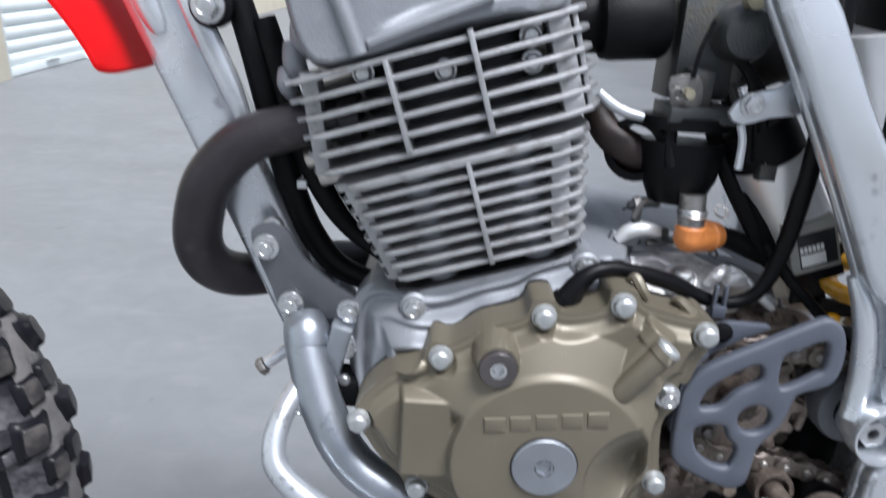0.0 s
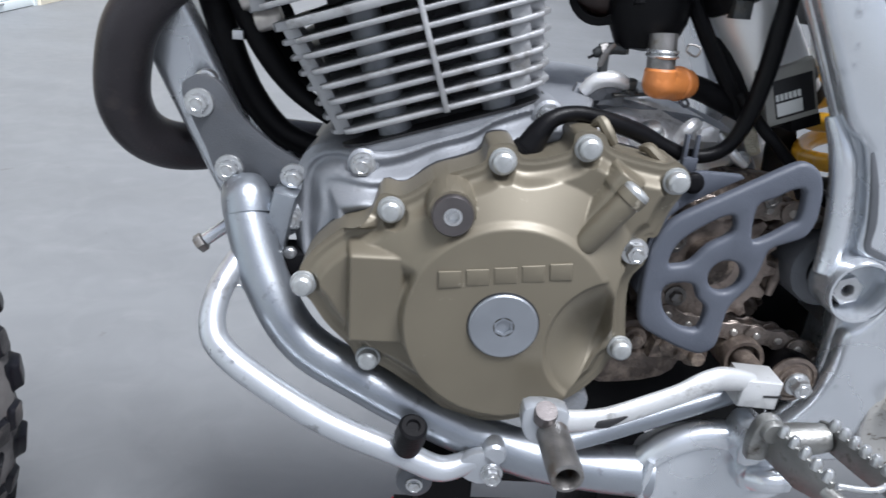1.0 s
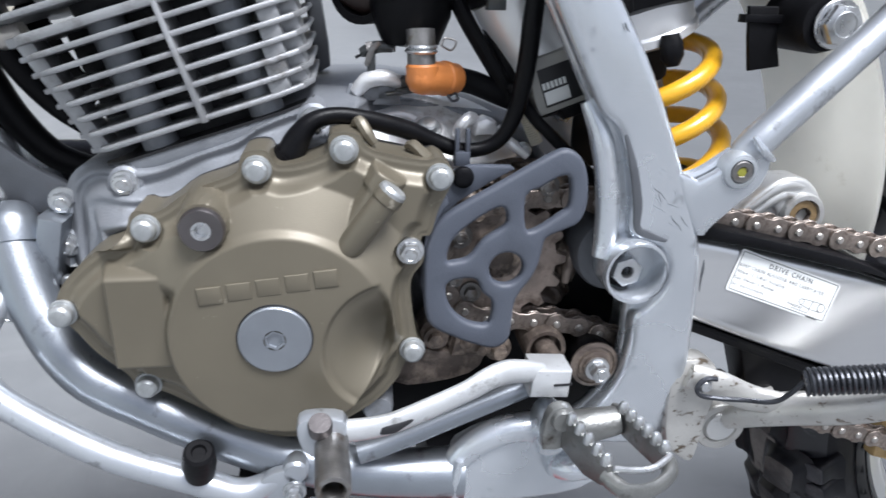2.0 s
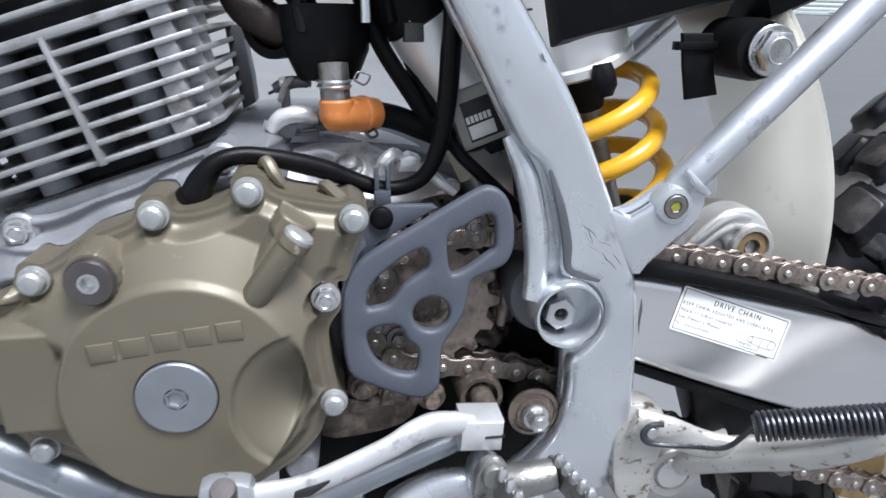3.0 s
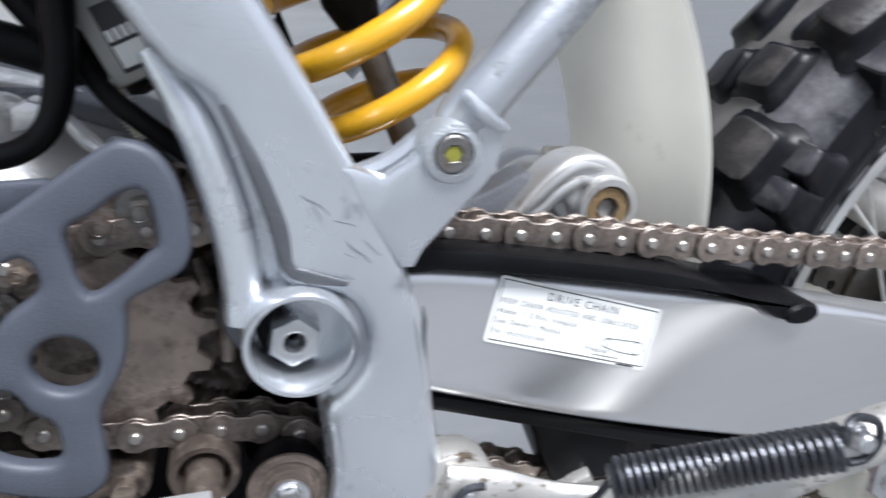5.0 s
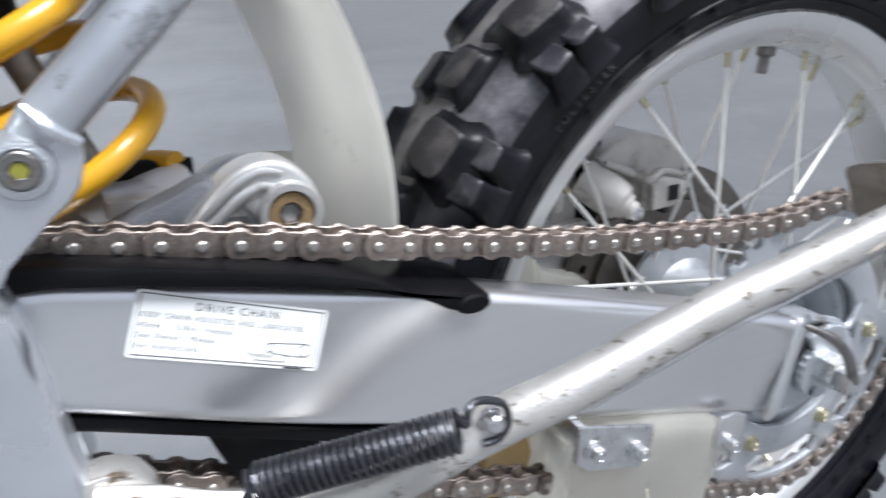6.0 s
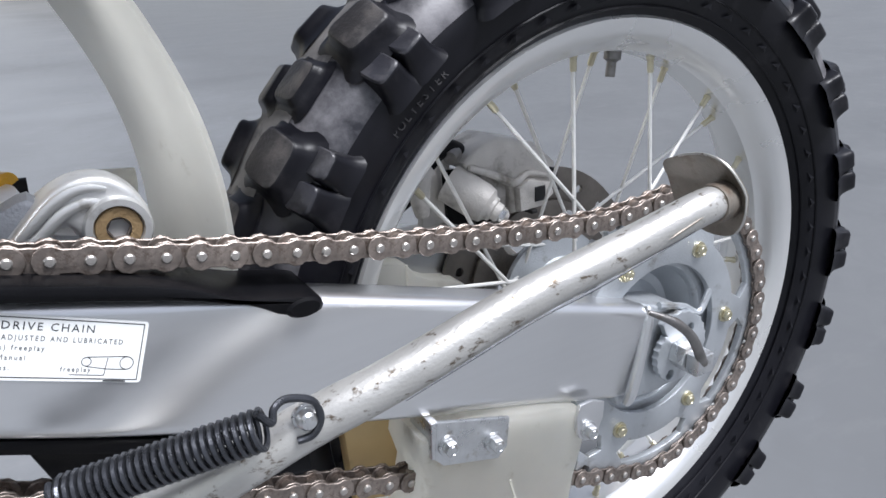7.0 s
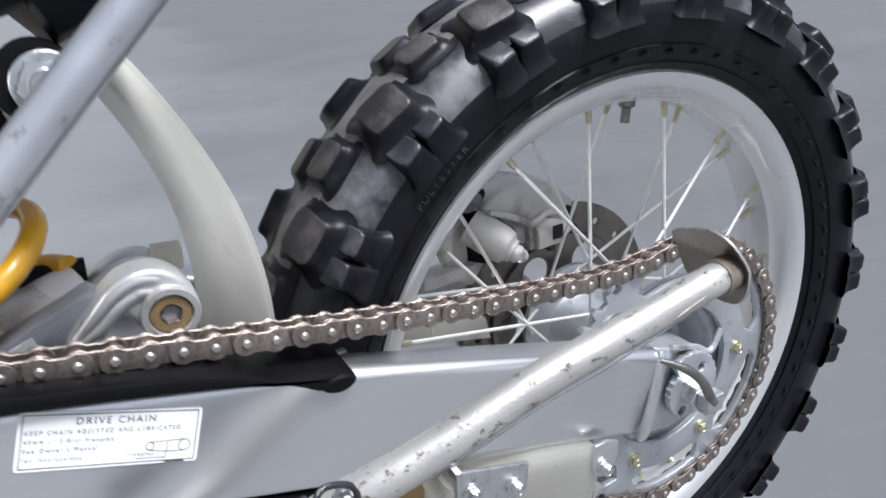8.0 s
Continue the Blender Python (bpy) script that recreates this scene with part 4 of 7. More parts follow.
def cover_height(x, z, d):
    r = math.hypot(x - HUB.x, z - HUB.y)
    h = 0.1085 + 0.006 * step(0.0, 0.003, d) + 0.0070 * step(0.006, 0.014, d)
    # cone rising from the plateau to the round disc
    cone = 0.1210 + 0.0150 * min(max((0.0870 - r) / 0.0250, 0.0), 1.0)
    cone = 0.1085 + (cone - 0.1085) * step(0.004, 0.014, d)
    up = step(0.486, 0.506, z + 0.25 * (x - HUB.x))
    h = h + (max(h, cone) - h) * up
    # square block at the front with a slanted top
    blk = step(0.1890, 0.1945, x) * (1 - step(0.222, 0.236, x)) * step(0.4635, 0.4695, z) * (1 - step(0.5215, 0.5295, z))
    h = max(h, 0.114 + 0.0165 * blk)
    led = step(0.186, 0.190, x) * (1 - step(0.198, 0.214, x + 0.3 * (z - 0.533))) * step(0.5325, 0.5365, z) * (1 - step(0.5385, 0.5425, z))
    h = max(h, 0.114 + 0.008 * led)
    # round disc with its scooped corner
    if r < 0.0635:
        disc = 0.1390 + 0.0022 * (1 - (r / 0.06) ** 2)
        h = h + (disc - h) * step(0.0635, 0.0590, r)
    s = math.hypot(x - 0.3440, (z - 0.4770) * 0.92)
    scoop = step(0.0385, 0.0352, s) * step(0.0640, 0.0585, r)
    h -= scoop * (0.0035 + 0.0185 * step(0.0375, 0.004, s))
    # plug boss and the slanted oil gallery
    q = math.hypot(x - 0.2485, z - 0.5530)
    h = max(h, 0.1085 + 0.0275 * step(0.0152, 0.0126, q)) if q < 0.0152 else h
    ax, az, bx, bz = 0.3235, 0.5415, 0.3450, 0.5745
    lx, lz = bx - ax, bz - az
    ln = math.hypot(lx, lz)
    f = ((x - ax) * lx + (z - az) * lz) / ln
    g = abs((x - ax) * lz - (z - az) * lx) / ln
    wide = 0.0062 + 0.0016 * step(ln - 0.012, ln - 0.009, f)
    if g < wide + 0.0022 and -0.006 < f < ln + 0.003:
        crest = 0.1270 + 0.0035 * math.sqrt(1 - (g / wide) ** 2) if g < wide else 0.1270 - 0.0040 * step(wide, wide + 0.0022, g)
        h = max(h, h + (crest - h) * step(ln + 0.003, ln, f) * step(-0.006, 0.003, f))
    for px, pz in COVER_BOLTS:
        q = math.hypot(x - px, z - pz)
        if q < 0.0135:
            h = min(h, 0.1145 + 0.026 * step(0.0086, 0.0135, q))
    return h


COVER_BOLTS = [(0.2150, 0.5458), (0.2755, 0.5772), (0.3218, 0.5875), (0.3738, 0.5715), (0.3575, 0.5282), (0.3590, 0.4640), (0.2045, 0.4495), (0.1655, 0.4975)]
cover = part("engine_cover", relief(COVER, cover_height, -0.085, 0.00085, 8), M_COVER, bike, "bronze-brown painted engine cover, lightly scratched", 50)
part("cover_gasket", plate(COVER, -0.0862, -0.080, 0.0, smooth=3), M_INK, cover)
for i, (x, z) in enumerate(COVER_BOLTS):
    if i in (4,):
        bolt(cover, (x, -0.1145, z), 0.0062, 0.0062, "hex", 0.0082, M_ZINC)
    else:
        bolt(cover, (x, -0.1145, z), 0.0065, 0.0066, "dome", 0.0078, M_BOLT)
part("inspection_cap", lathe([(0.0198, -0.138), (0.0198, -0.1425), (0.0190, -0.1432), (0.0060, -0.1432)], 0.2815, 0.4892, 56), M_CAP, cover, "frosted silver inspection cap")
part("cap_socket", lathe([(0.0060, -0.1432), (0.0046, -0.1430), (0.0044, -0.1414), (0, -0.1414)], n=6, m=Matrix.Translation((0.2815, 0, 0.4892)) @ Matrix.Rotation(0.4, 4, "Y")), M_CAP, cover)
part("cap_ring", lathe([(0.0204, -0.137), (0.0215, -0.1395), (0.0206, -0.1412), (0.0199, -0.1412)], 0.2815, 0.4892, 56), M_INK, cover)
part("timing_plug", lathe([(0.0118, -0.134), (0.0118, -0.1385), (0.0108, -0.1400), (0.0050, -0.1400)], 0.2487, 0.5520, 36), M_DARK, cover, "dull dark steel timing plug")
part("plug_socket", lathe([(0.0050, -0.1400), (0.0050, -0.1405), (0.0036, -0.1405), (0.0034, -0.1365), (0, -0.1365)], n=18, m=Matrix.Translation((0.2487, 0, 0.5520))), M_ZINC, cover)
GA, GB = Vector((0.3220, -0.1320, 0.5370)), Vector((0.3475, -0.1335, 0.5705))
length = (GB - GA).length
part("oil_gallery", lathe([(0, -0.005), (0.0052, -0.003), (0.0072, 0.002), (0.0074, length - 0.009), (0.0082, length - 0.008), (0.0082, length - 0.003), (0, length - 0.003)], n=32, m=aim(GA, GB)), M_COVER, cover)
part("gallery_plug", lathe([(0.0078, length - 0.0035), (0.0078, length - 0.001), (0.0066, length + 0.0006), (0.0035, length + 0.0012), (0, length + 0.0013)], n=32, m=aim(GA, GB)), M_BOLT, cover, "worn grey plug")
for pts in ([(0.3270, -0.097, 0.5960), (0.3305, -0.101, 0.6000), (0.3345, -0.105, 0.5940), (0.3385, -0.106, 0.5885)], [(0.3570, -0.096, 0.5845), (0.3605, -0.100, 0.5860), (0.3670, -0.104, 0.5805), (0.3740, -0.105, 0.5765)]):
    part("cast_fin", sweep(pts, [0.0018, 0.0034, 0.0036, 0.0024], 8, 5), M_COVER, cover)
# raised maker's mark, kept as plain bars
for k in range(5):
    m = Matrix.Translation((0.2495 + 0.0152 * k, -0.1408, 0.5160 + 0.0019 * k)) @ Matrix.Rotation(radians(-5), 4, "Y")
    part("raised_mark", box((-0.0063, -0.0002, -0.0049), (0.0063, 0.002, 0.0049), 0.0004, m=m), M_COVER, cover)

# greasy ribs and lugs of the case behind the drive sprocket
part("curved_rib", sweep([(0.4723, -0.082, 0.5308), (0.4669, -0.082, 0.5170), (0.4646, -0.082, 0.5043), (0.4626, -0.082, 0.4896)], [0.0028, 0.0034, 0.0036, 0.0026], 12, 6), M_DUSTY, case, "pale dusty casting rib")
part("pivot_collar", lathe([(0.0150, -0.062), (0.0245, -0.064), (0.0255, -0.070), (0.0255, -0.094), (0.0240, -0.0975), (0.0150, -0.099)], 0.4885, 0.5148, 48), M_BRACKET, case, "dark grey round pivot collar behind the spar")
part("greasy_rib", sweep([(0.4560, -0.070, 0.530), (0.4575, -0.072, 0.518), (0.4555, -0.070, 0.503)], [0.0030, 0.0044, 0.0030], 10, 5), M_GRIME, case)
part("greasy_lug", lathe([(0, -0.083), (0.0050, -0.083), (0.0072, -0.0805), (0.0085, -0.070), (0.0085, -0.05)], 0.4585, 0.5085, 20), M_GRIME, case)
part("greasy_lug", lathe([(0, -0.080), (0.0040, -0.080), (0.0056, -0.078), (0.0066, -0.068), (0.0066, -0.05)], 0.4640, 0.4965, 18), M_GRIME, case)


# -- cylinder and head, leaning forward --
LEAN_A = radians(17.4)
CYL = Matrix.Translation((0.240, 0, 0.596)) @ Matrix(((math.cos(LEAN_A), 0, -math.sin(LEAN_A), 0), (0, 1, 0, 0), (math.sin(LEAN_A), 0, math.cos(LEAN_A), 0), (0, 0, 0, 1)))


def fin_outline(u, a, b, cut=0.020, notch=True):
    """Plan of one fin: a rounded rectangle, its corners cut, with a slot towards the front corner."""
    left = [(u - a, -b + cut), (u - a + 0.002, -b + cut - 0.006), (u - a + cut * 0.55, -b + 0.005), (u - a + cut, -b)]
    right = [(u + a - cut, -b), (u + a - cut * 0.3, -b + cut * 0.35), (u + a, -b + cut)]
    if notch:
        left = [(u - a, -b + cut), (u - a + 0.003, -b + cut - 0.008), (u - a + 0.009, -b + cut - 0.008), (u - a + 0.011, -b + 0.004), (u - a + 0.017, -b)]
    near = left + right
    return near + [(x, -y) for x, y in reversed(near)]


def cylinder():
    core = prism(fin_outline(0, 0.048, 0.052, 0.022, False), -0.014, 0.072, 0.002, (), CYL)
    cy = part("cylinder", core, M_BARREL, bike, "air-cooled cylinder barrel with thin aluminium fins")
    for k in range(8):
        f = k / 7
        a, v = 0.0690 + 0.0140 * f, 0.0665 * f
        t = 0.0016 if k < 7 else 0.0026
        part("fin", prism(fin_outline(0.0, a, 0.078 + 0.002 * f), v - t, v + t, 0.0009, (), CYL), M_FIN, cy)
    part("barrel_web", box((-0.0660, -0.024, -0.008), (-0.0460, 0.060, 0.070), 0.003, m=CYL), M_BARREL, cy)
    part("base_flange", prism(fin_outline(0.0, 0.064, 0.072, 0.018, False), -0.020, -0.010, 0.002, (), CYL), M_CAST, cy)
    part("corner_bar", prism([(-0.0635, -0.002), (-0.0540, -0.002), (-0.0680, 0.066), (-0.0775, 0.066)], -0.0670, -0.048, 0.001, (), CYL @ SIDE), M_FIN, cy)
    part("gasket", prism(fin_outline(0.0, 0.0648, 0.0728, 0.018, False), -0.0112, -0.0096, 0.0, (), CYL), M_INK, cy)
    part("fin_rib", box((0.0026, -0.0812, -0.002), (0.0060, -0.050, 0.066), 0.0012, m=CYL), M_FIN, cy)
    part("rear_rib", prism([(0.0650, -0.008), (0.0750, -0.006), (0.0790, 0.010), (0.0850, 0.045), (0.0740, 0.047), (0.0690, 0.018)], 0.040, 0.066, 0.0015, (), CYL @ SIDE), M_BRACKET, cy, "dark grey end rib of the barrel")
    for u in (-0.030, 0.036):
        part("stud_column", lathe([(0, -0.012), (0.0105, -0.012), (0.0105, 0.07), (0, 0.07)], n=20, m=CYL @ Matrix.Translation((u, -0.056, 0)) @ Matrix.Rotation(radians(90), 4, "X")), M_CAST, cy)
    for k in range(7):
        f = (k + 0.5) / 7
        a, v = 0.0690 + 0.0140 * f, 0.0665 * f
        part("fin_spacer", box((a - 0.026, -0.075, v - 0.0036), (a - 0.014, -0.040, v + 0.0036), 0.0015, m=CYL), M_FIN, cy)
        part("fin_spacer", box((a - 0.022, -0.061, v - 0.0040), (a - 0.004, -0.030, v + 0.0040), 0.0015, m=CYL), M_FIN, cy)
    return cy


def head():
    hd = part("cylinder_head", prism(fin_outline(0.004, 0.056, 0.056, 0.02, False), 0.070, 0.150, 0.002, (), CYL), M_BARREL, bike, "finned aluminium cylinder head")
    for k in range(6):
        f = k / 5
        a, v = 0.0935 + 0.002 * f, 0.0790 + 0.0115 * k
        part("fin", prism(fin_outline(-0.0010, a, 0.080, 0.024), v - 0.0017, v + 0.0017, 0.0009, (), CYL), M_FIN, hd)
    for u, lo, hi in ((-0.0282, 0.080, 0.137), (0.0235, 0.080, 0.141)):
        part("fin_rib", box((u - 0.0018, -0.0835, lo), (u + 0.0018, -0.055, hi), 0.0012, m=CYL), M_FIN, hd)
    part("rear_rib", box((0.0830, -0.070, 0.080), (0.0865, -0.045, 0.137), 0.0012, m=CYL), M_FIN, hd)
    for k in range(5):
        v = 0.0790 + 0.0115 * (k + 0.5)
        part("fin_spacer", box((0.068, -0.074, v - 0.0045), (0.081, -0.042, v + 0.0045), 0.0015, m=CYL), M_FIN, hd)
        part("fin_spacer", box((0.072, -0.060, v - 0.0050), (0.0880, -0.030, v + 0.0050), 0.0015, m=CYL), M_FIN, hd)
    part("corner_bar", prism([(-0.0905, 0.0780), (-0.0815, 0.0765), (-0.0715, 0.139), (-0.0820, 0.141)], -0.0695, -0.050, 0.001, (), CYL @ SIDE), M_FIN, hd)
    for u, v in ((-0.045, 0.1315), (0.004, 0.121), (0.058, 0.128), (0.056, 0.113)):
        bolt(hd, CYL @ Vector((u, -0.0615, v)), 0.0055, 0.006, "dome", 0.007, M_ZINC)
    # rocker cover
    def rocker(x, z, d):
        return 0.060 + 0.018 * step(0.0, 0.006, d) - 0.010 * step(0.012, 0.02, d) * step(0.16, 0.20, x)
    outline = [(-0.074, 0.1440), (-0.04, 0.1370), (0.0, 0.1400), (0.04, 0.1405), (0.082, 0.1365), (0.086, 0.175), (0.07, 0.23), (-0.06, 0.235), (-0.078, 0.19)]
    world_pts = [CYL @ Vector((u, 0, v)) for u, v in outline]
    part("rocker_cover", relief([(p.x, p.z) for p in world_pts], rocker, 0.08, 0.0016), M_CAST, bike, "plain cast aluminium rocker cover", 60)
    part("cover_ridge", sweep([CYL @ Vector((-0.035, -0.078, 0.147)), CYL @ Vector((0.0, -0.080, 0.151)), CYL @ Vector((0.040, -0.080, 0.155))], 0.0035, 10, 5), M_CAST, hd)
    part("cover_post", sweep([CYL @ Vector((-0.042, -0.078, 0.143)), CYL @ Vector((-0.045, -0.078, 0.185)), CYL @ Vector((-0.045, -0.074, 0.22))], 0.0055, 12, 5), M_CAST, hd)
    for u, v0, v1, r in ((-0.0860, 0.136, 0.158, 0.0075), (-0.0950, 0.128, 0.144, 0.0060), (-0.0760, 0.150, 0.170, 0.0085)):
        part("head_lug", sweep([CYL @ Vector((u, -0.046, v0)), CYL @ Vector((u - 0.001, -0.050, (v0 + v1) / 2)), CYL @ Vector((u + 0.001, -0.046, v1))], [r * 0.8, r, r * 0.9], 12, 4), M_CAST, hd)
    for u, v in ((-0.1010, 0.086), (-0.0960, 0.072)):
        part("head_lug", lathe([(0, 0.0), (0.0062, 0.0), (0.0070, 0.002), (0.0070, 0.016), (0, 0.016)], n=16, m=CYL @ aim((u, -0.040, v), (0, -0.036, v))), M_PIN, hd)
    part("intake_flange", lathe([(0, 0), (0.021, 0), (0.021, 0.03), (0.019, 0.034), (0, 0.034)], n=28, m=aim((0.285, -0.020, 0.745), (0.34, -0.024, 0.749))), M_BLACK, hd)
    part("exhaust_collar", lathe([(0, -0.01), (0.0175, -0.01), (0.0175, 0.002), (0.016, 0.004), (0, 0.006)], n=28, m=aim((0.146, -0.050, 0.677), (0.11, -0.050, 0.671))), M_HEADER, hd)
    return hd


cylinder()
head()
# harness behind the downtube and front hoses
harness = part("wiring_harness", sweep([(0.0600, -0.012, 0.770), (0.0745, -0.012, 0.725), (0.0850, -0.012, 0.685), (0.0960, -0.012, 0.6400), (0.1060, -0.012, 0.6090), (0.1180, -0.012, 0.5830), (0.1370, -0.014, 0.5620), (0.165, -0.018, 0.5520)], [0.0085, 0.0095, 0.0100, 0.0100, 0.0095, 0.0095, 0.009, 0.008], 14, 6), M_BLACK, bike, "black taped wiring harness behind the downtube")
part("loom_branch", sweep([(0.0850, -0.014, 0.735), (0.1000, -0.016, 0.690), (0.1130, -0.016, 0.648), (0.1270, -0.016, 0.6170), (0.1450, -0.016, 0.5930), (0.170, -0.020, 0.5760)], [0.008, 0.009, 0.0095, 0.0085, 0.007, 0.006], 12, 6), M_BLACK, harness)
part("cable_clip", box((0.1080, -0.026, 0.6230), (0.1150, -0.012, 0.6290), 0.001), M_ZINC, harness)
part("heat_shield", plate([(0.1180, 0.648), (0.1330, 0.655), (0.1480, 0.625), (0.1620, 0.596), (0.1500, 0.590), (0.1330, 0.612)], 0.004, 0.008, 0.001, smooth=2), M_PLASTIC, harness)


# -- sprocket guard --
GUARD = [(0.3655, 0.519), (0.3690, 0.5358), (0.3735, 0.5445), (0.3795, 0.5505), (0.3919, 0.5582), (0.4088, 0.5677), (0.4257, 0.5775), (0.4387, 0.5847), (0.4452, 0.5866), (0.4516, 0.5841), (0.4563, 0.5786), (0.4596, 0.5679), (0.4602, 0.5528), (0.4562, 0.5427), (0.4472, 0.5382), (0.4376, 0.5337), (0.4354, 0.5253), (0.4337, 0.5166),
         (0.4299, 0.508), (0.4215, 0.4949), (0.4200, 0.4800), (0.4185, 0.4680), (0.4110, 0.4622), (0.4000, 0.4642), (0.3840, 0.4712), (0.3700, 0.4798), (0.3660, 0.4930)]
HOLES = [[(0.379, 0.5213), (0.3818, 0.5336), (0.3923, 0.5439), (0.4068, 0.5528), (0.4122, 0.5513), (0.4126, 0.5422), (0.4007, 0.5339), (0.3922, 0.5231), (0.3845, 0.5207)],
         [(0.4238, 0.5594), (0.4325, 0.5647), (0.442, 0.5703), (0.4486, 0.5695), (0.4498, 0.5536), (0.4454, 0.5488), (0.4315, 0.5395), (0.4248, 0.5401)],
         [(0.3792, 0.5059), (0.3872, 0.5095), (0.3967, 0.5084), (0.4009, 0.4999), (0.407, 0.4934), (0.4054, 0.4792), (0.3943, 0.480), (0.385, 0.4868), (0.380, 0.4956)]]
HOLES = [[(q.x, q.y) for q in spline([(a, b, 0) for a, b in h], 3, True)] for h in HOLES] + [disc_outline(0.4145, 0.515, 0.0102, 26)]
guard = part("sprocket_guard", prism([(q.x, q.y) for q in spline([(a, b, 0) for a, b in GUARD], 3, True)], -0.1170, -0.1090, 0.0026, HOLES, SIDE, 3), M_GUARD, bike, "slate grey plastic sprocket guard with cut-outs")
part("guard_lip", plate([(0.3705, 0.5489), (0.3765, 0.5629), (0.3846, 0.5714), (0.3942, 0.5742), (0.4175, 0.5735), (0.4200, 0.5715), (0.4060, 0.5640), (0.3880, 0.5530), (0.3740, 0.5400)], -0.1015, -0.0960, 0.0012), M_GUARD, guard)
part("guard_wall", plate([(0.3645, 0.502), (0.3675, 0.545), (0.3755, 0.5590), (0.380, 0.555), (0.373, 0.543), (0.3695, 0.503)], -0.112, -0.082, 0.001, smooth=2), M_GUARD, guard)
bolt(guard, (0.3892, -0.1010, 0.5675), 0.0064, 0.0045, "dome", 0.0, M_PLASTIC)
bolt(case, (0.4345, -0.0600, 0.5735), 0.0050, 0.006, "dome", 0.0, M_BOLT)

# -- cable run over the cover, and its clip --
loom = part("stator_cable", sweep([(0.2885, -0.094, 0.5750), (0.2925, -0.095, 0.5815), (0.2970, -0.095, 0.5900), (0.3050, -0.094, 0.5985), (0.3180, -0.091, 0.6015), (0.3330, -0.088, 0.5990), (0.3470, -0.084, 0.5948), (0.3620, -0.080, 0.5895), (0.3765, -0.078, 0.5828), (0.3916, -0.078, 0.5780), (0.4060, -0.078, 0.5790), (0.4172, -0.078, 0.5865), (0.4245, -0.078, 0.6030), (0.4285, -0.079, 0.6275), (0.4300, -0.080, 0.651), (0.4315, -0.080, 0.680), (0.430, -0.08, 0.77)], [0.0085, 0.0082, 0.0070, 0.0052, 0.0046, 0.0050, 0.0056, 0.0056, 0.0050, 0.0044, 0.0044, 0.0046, 0.0052, 0.0056, 0.0058, 0.0056, 0.0055], 14, 7), M_PLASTIC, bike, "black sleeved stator cable")
part("grommet", sweep([(0.2845, -0.094, 0.5725), (0.2915, -0.095, 0.5800)], 0.0092, 14, 3), M_BLACK, loom)
for dx in (-0.0032, 0.0032):
    part("clip_prong", box((0.3912 + dx - 0.0013, -0.0865, 0.5770), (0.3912 + dx + 0.0013, -0.0820, 0.5920), 0.0010), M_GUARD, loom)
part("clip_foot", box((0.3866, -0.0880, 0.5700), (0.3958, -0.076, 0.5785), 0.0012), M_GUARD, loom)
part("second_hose", sweep([(0.424, -0.062, 0.614), (0.4365, -0.074, 0.5965), (0.4450, -0.079, 0.5880), (0.4610, -0.080, 0.5730), (0.4800, -0.080, 0.5560), (0.495, -0.076, 0.543)], 0.0038, 12, 6), M_BLACK, loom)

# -- carburettor side --
carb = part("carburettor", box((0.349, -0.050, 0.702), (0.388, 0.000, 0.770), 0.008), M_CARB, bike, "grimy zinc carburettor with rubber hoses")
part("carb_bowl", lathe([(0, -0.03), (0.017, -0.028), (0.024, -0.012), (0.026, 0.004), (0.027, 0.012), (0, 0.012)], n=28, m=aim((0.364, -0.045, 0.664), (0.364, -0.042, 0.72))), M_PLASTIC, carb, "black tapered rubber cup")
part("bowl_rim", lathe([(0.020, 0.036), (0.0290, 0.036), (0.0292, 0.044), (0.020, 0.044)], n=28, m=aim((0.364, -0.045, 0.648), (0.364, -0.042, 0.72)), closed=True), M_PLASTIC, carb)
part("carb_plate", box((0.345, -0.070, 0.690), (0.386, -0.030, 0.700), 0.002), M_CARB, carb)
part("carb_post", box((0.356, -0.062, 0.694), (0.372, -0.045, 0.722), 0.003), M_CARB, carb)
part("reservoir_stay", box((0.352, -0.056, 0.700), (0.360, -0.050, 0.716), 0.001), M_CARB, carb)
part("carb_dial", lathe([(0, -0.070), (0.014, -0.070), (0.017, -0.062), (0.018, -0.04)], 0.384, 0.744, 26), M_CARB, carb)
part("carb_needle", lathe([(0, -0.074), (0.0065, -0.074), (0.007, -0.066)], 0.383, 0.764, 14), M_GOLD, carb)
part("intake_pipe", lathe([(0.0, 0.0), (0.022, 0.0), (0.0235, 0.006), (0.0235, 0.036), (0.021, 0.040), (0, 0.040)], n=32, m=aim((0.303, -0.036, 0.745), (0.36, -0.036, 0.750))), M_BLACK, carb)
part("air_boot", lathe([(0.0, 0.0), (0.030, 0.0), (0.027, 0.012), (0.030, 0.022), (0.027, 0.034), (0.032, 0.05), (0, 0.05)], n=28, m=aim((0.395, -0.01, 0.735), (0.46, -0.01, 0.745))), M_BLACK, carb)
part("breather_pipe", sweep([(0.308, -0.022, 0.693), (0.318, -0.030, 0.676), (0.338, -0.034, 0.664), (0.352, -0.034, 0.662)], [0.0085, 0.0105, 0.0125, 0.012], 18, 6), M_COPPER, carb)
part("breather_rim", lathe([(0.016, 0), (0.021, 0.0), (0.021, 0.02), (0.016, 0.02)], n=26, m=aim((0.333, -0.045, 0.668), (0.35, -0.02, 0.668)), closed=True), M_BLACK, carb)
part("overflow_spout", sweep([(0.3050, -0.048, 0.7035), (0.3130, -0.050, 0.6970), (0.3230, -0.051, 0.6925), (0.3340, -0.051, 0.6900)], [0.0028, 0.0036, 0.0034, 0.0030], 10, 5), M_HUB, carb)
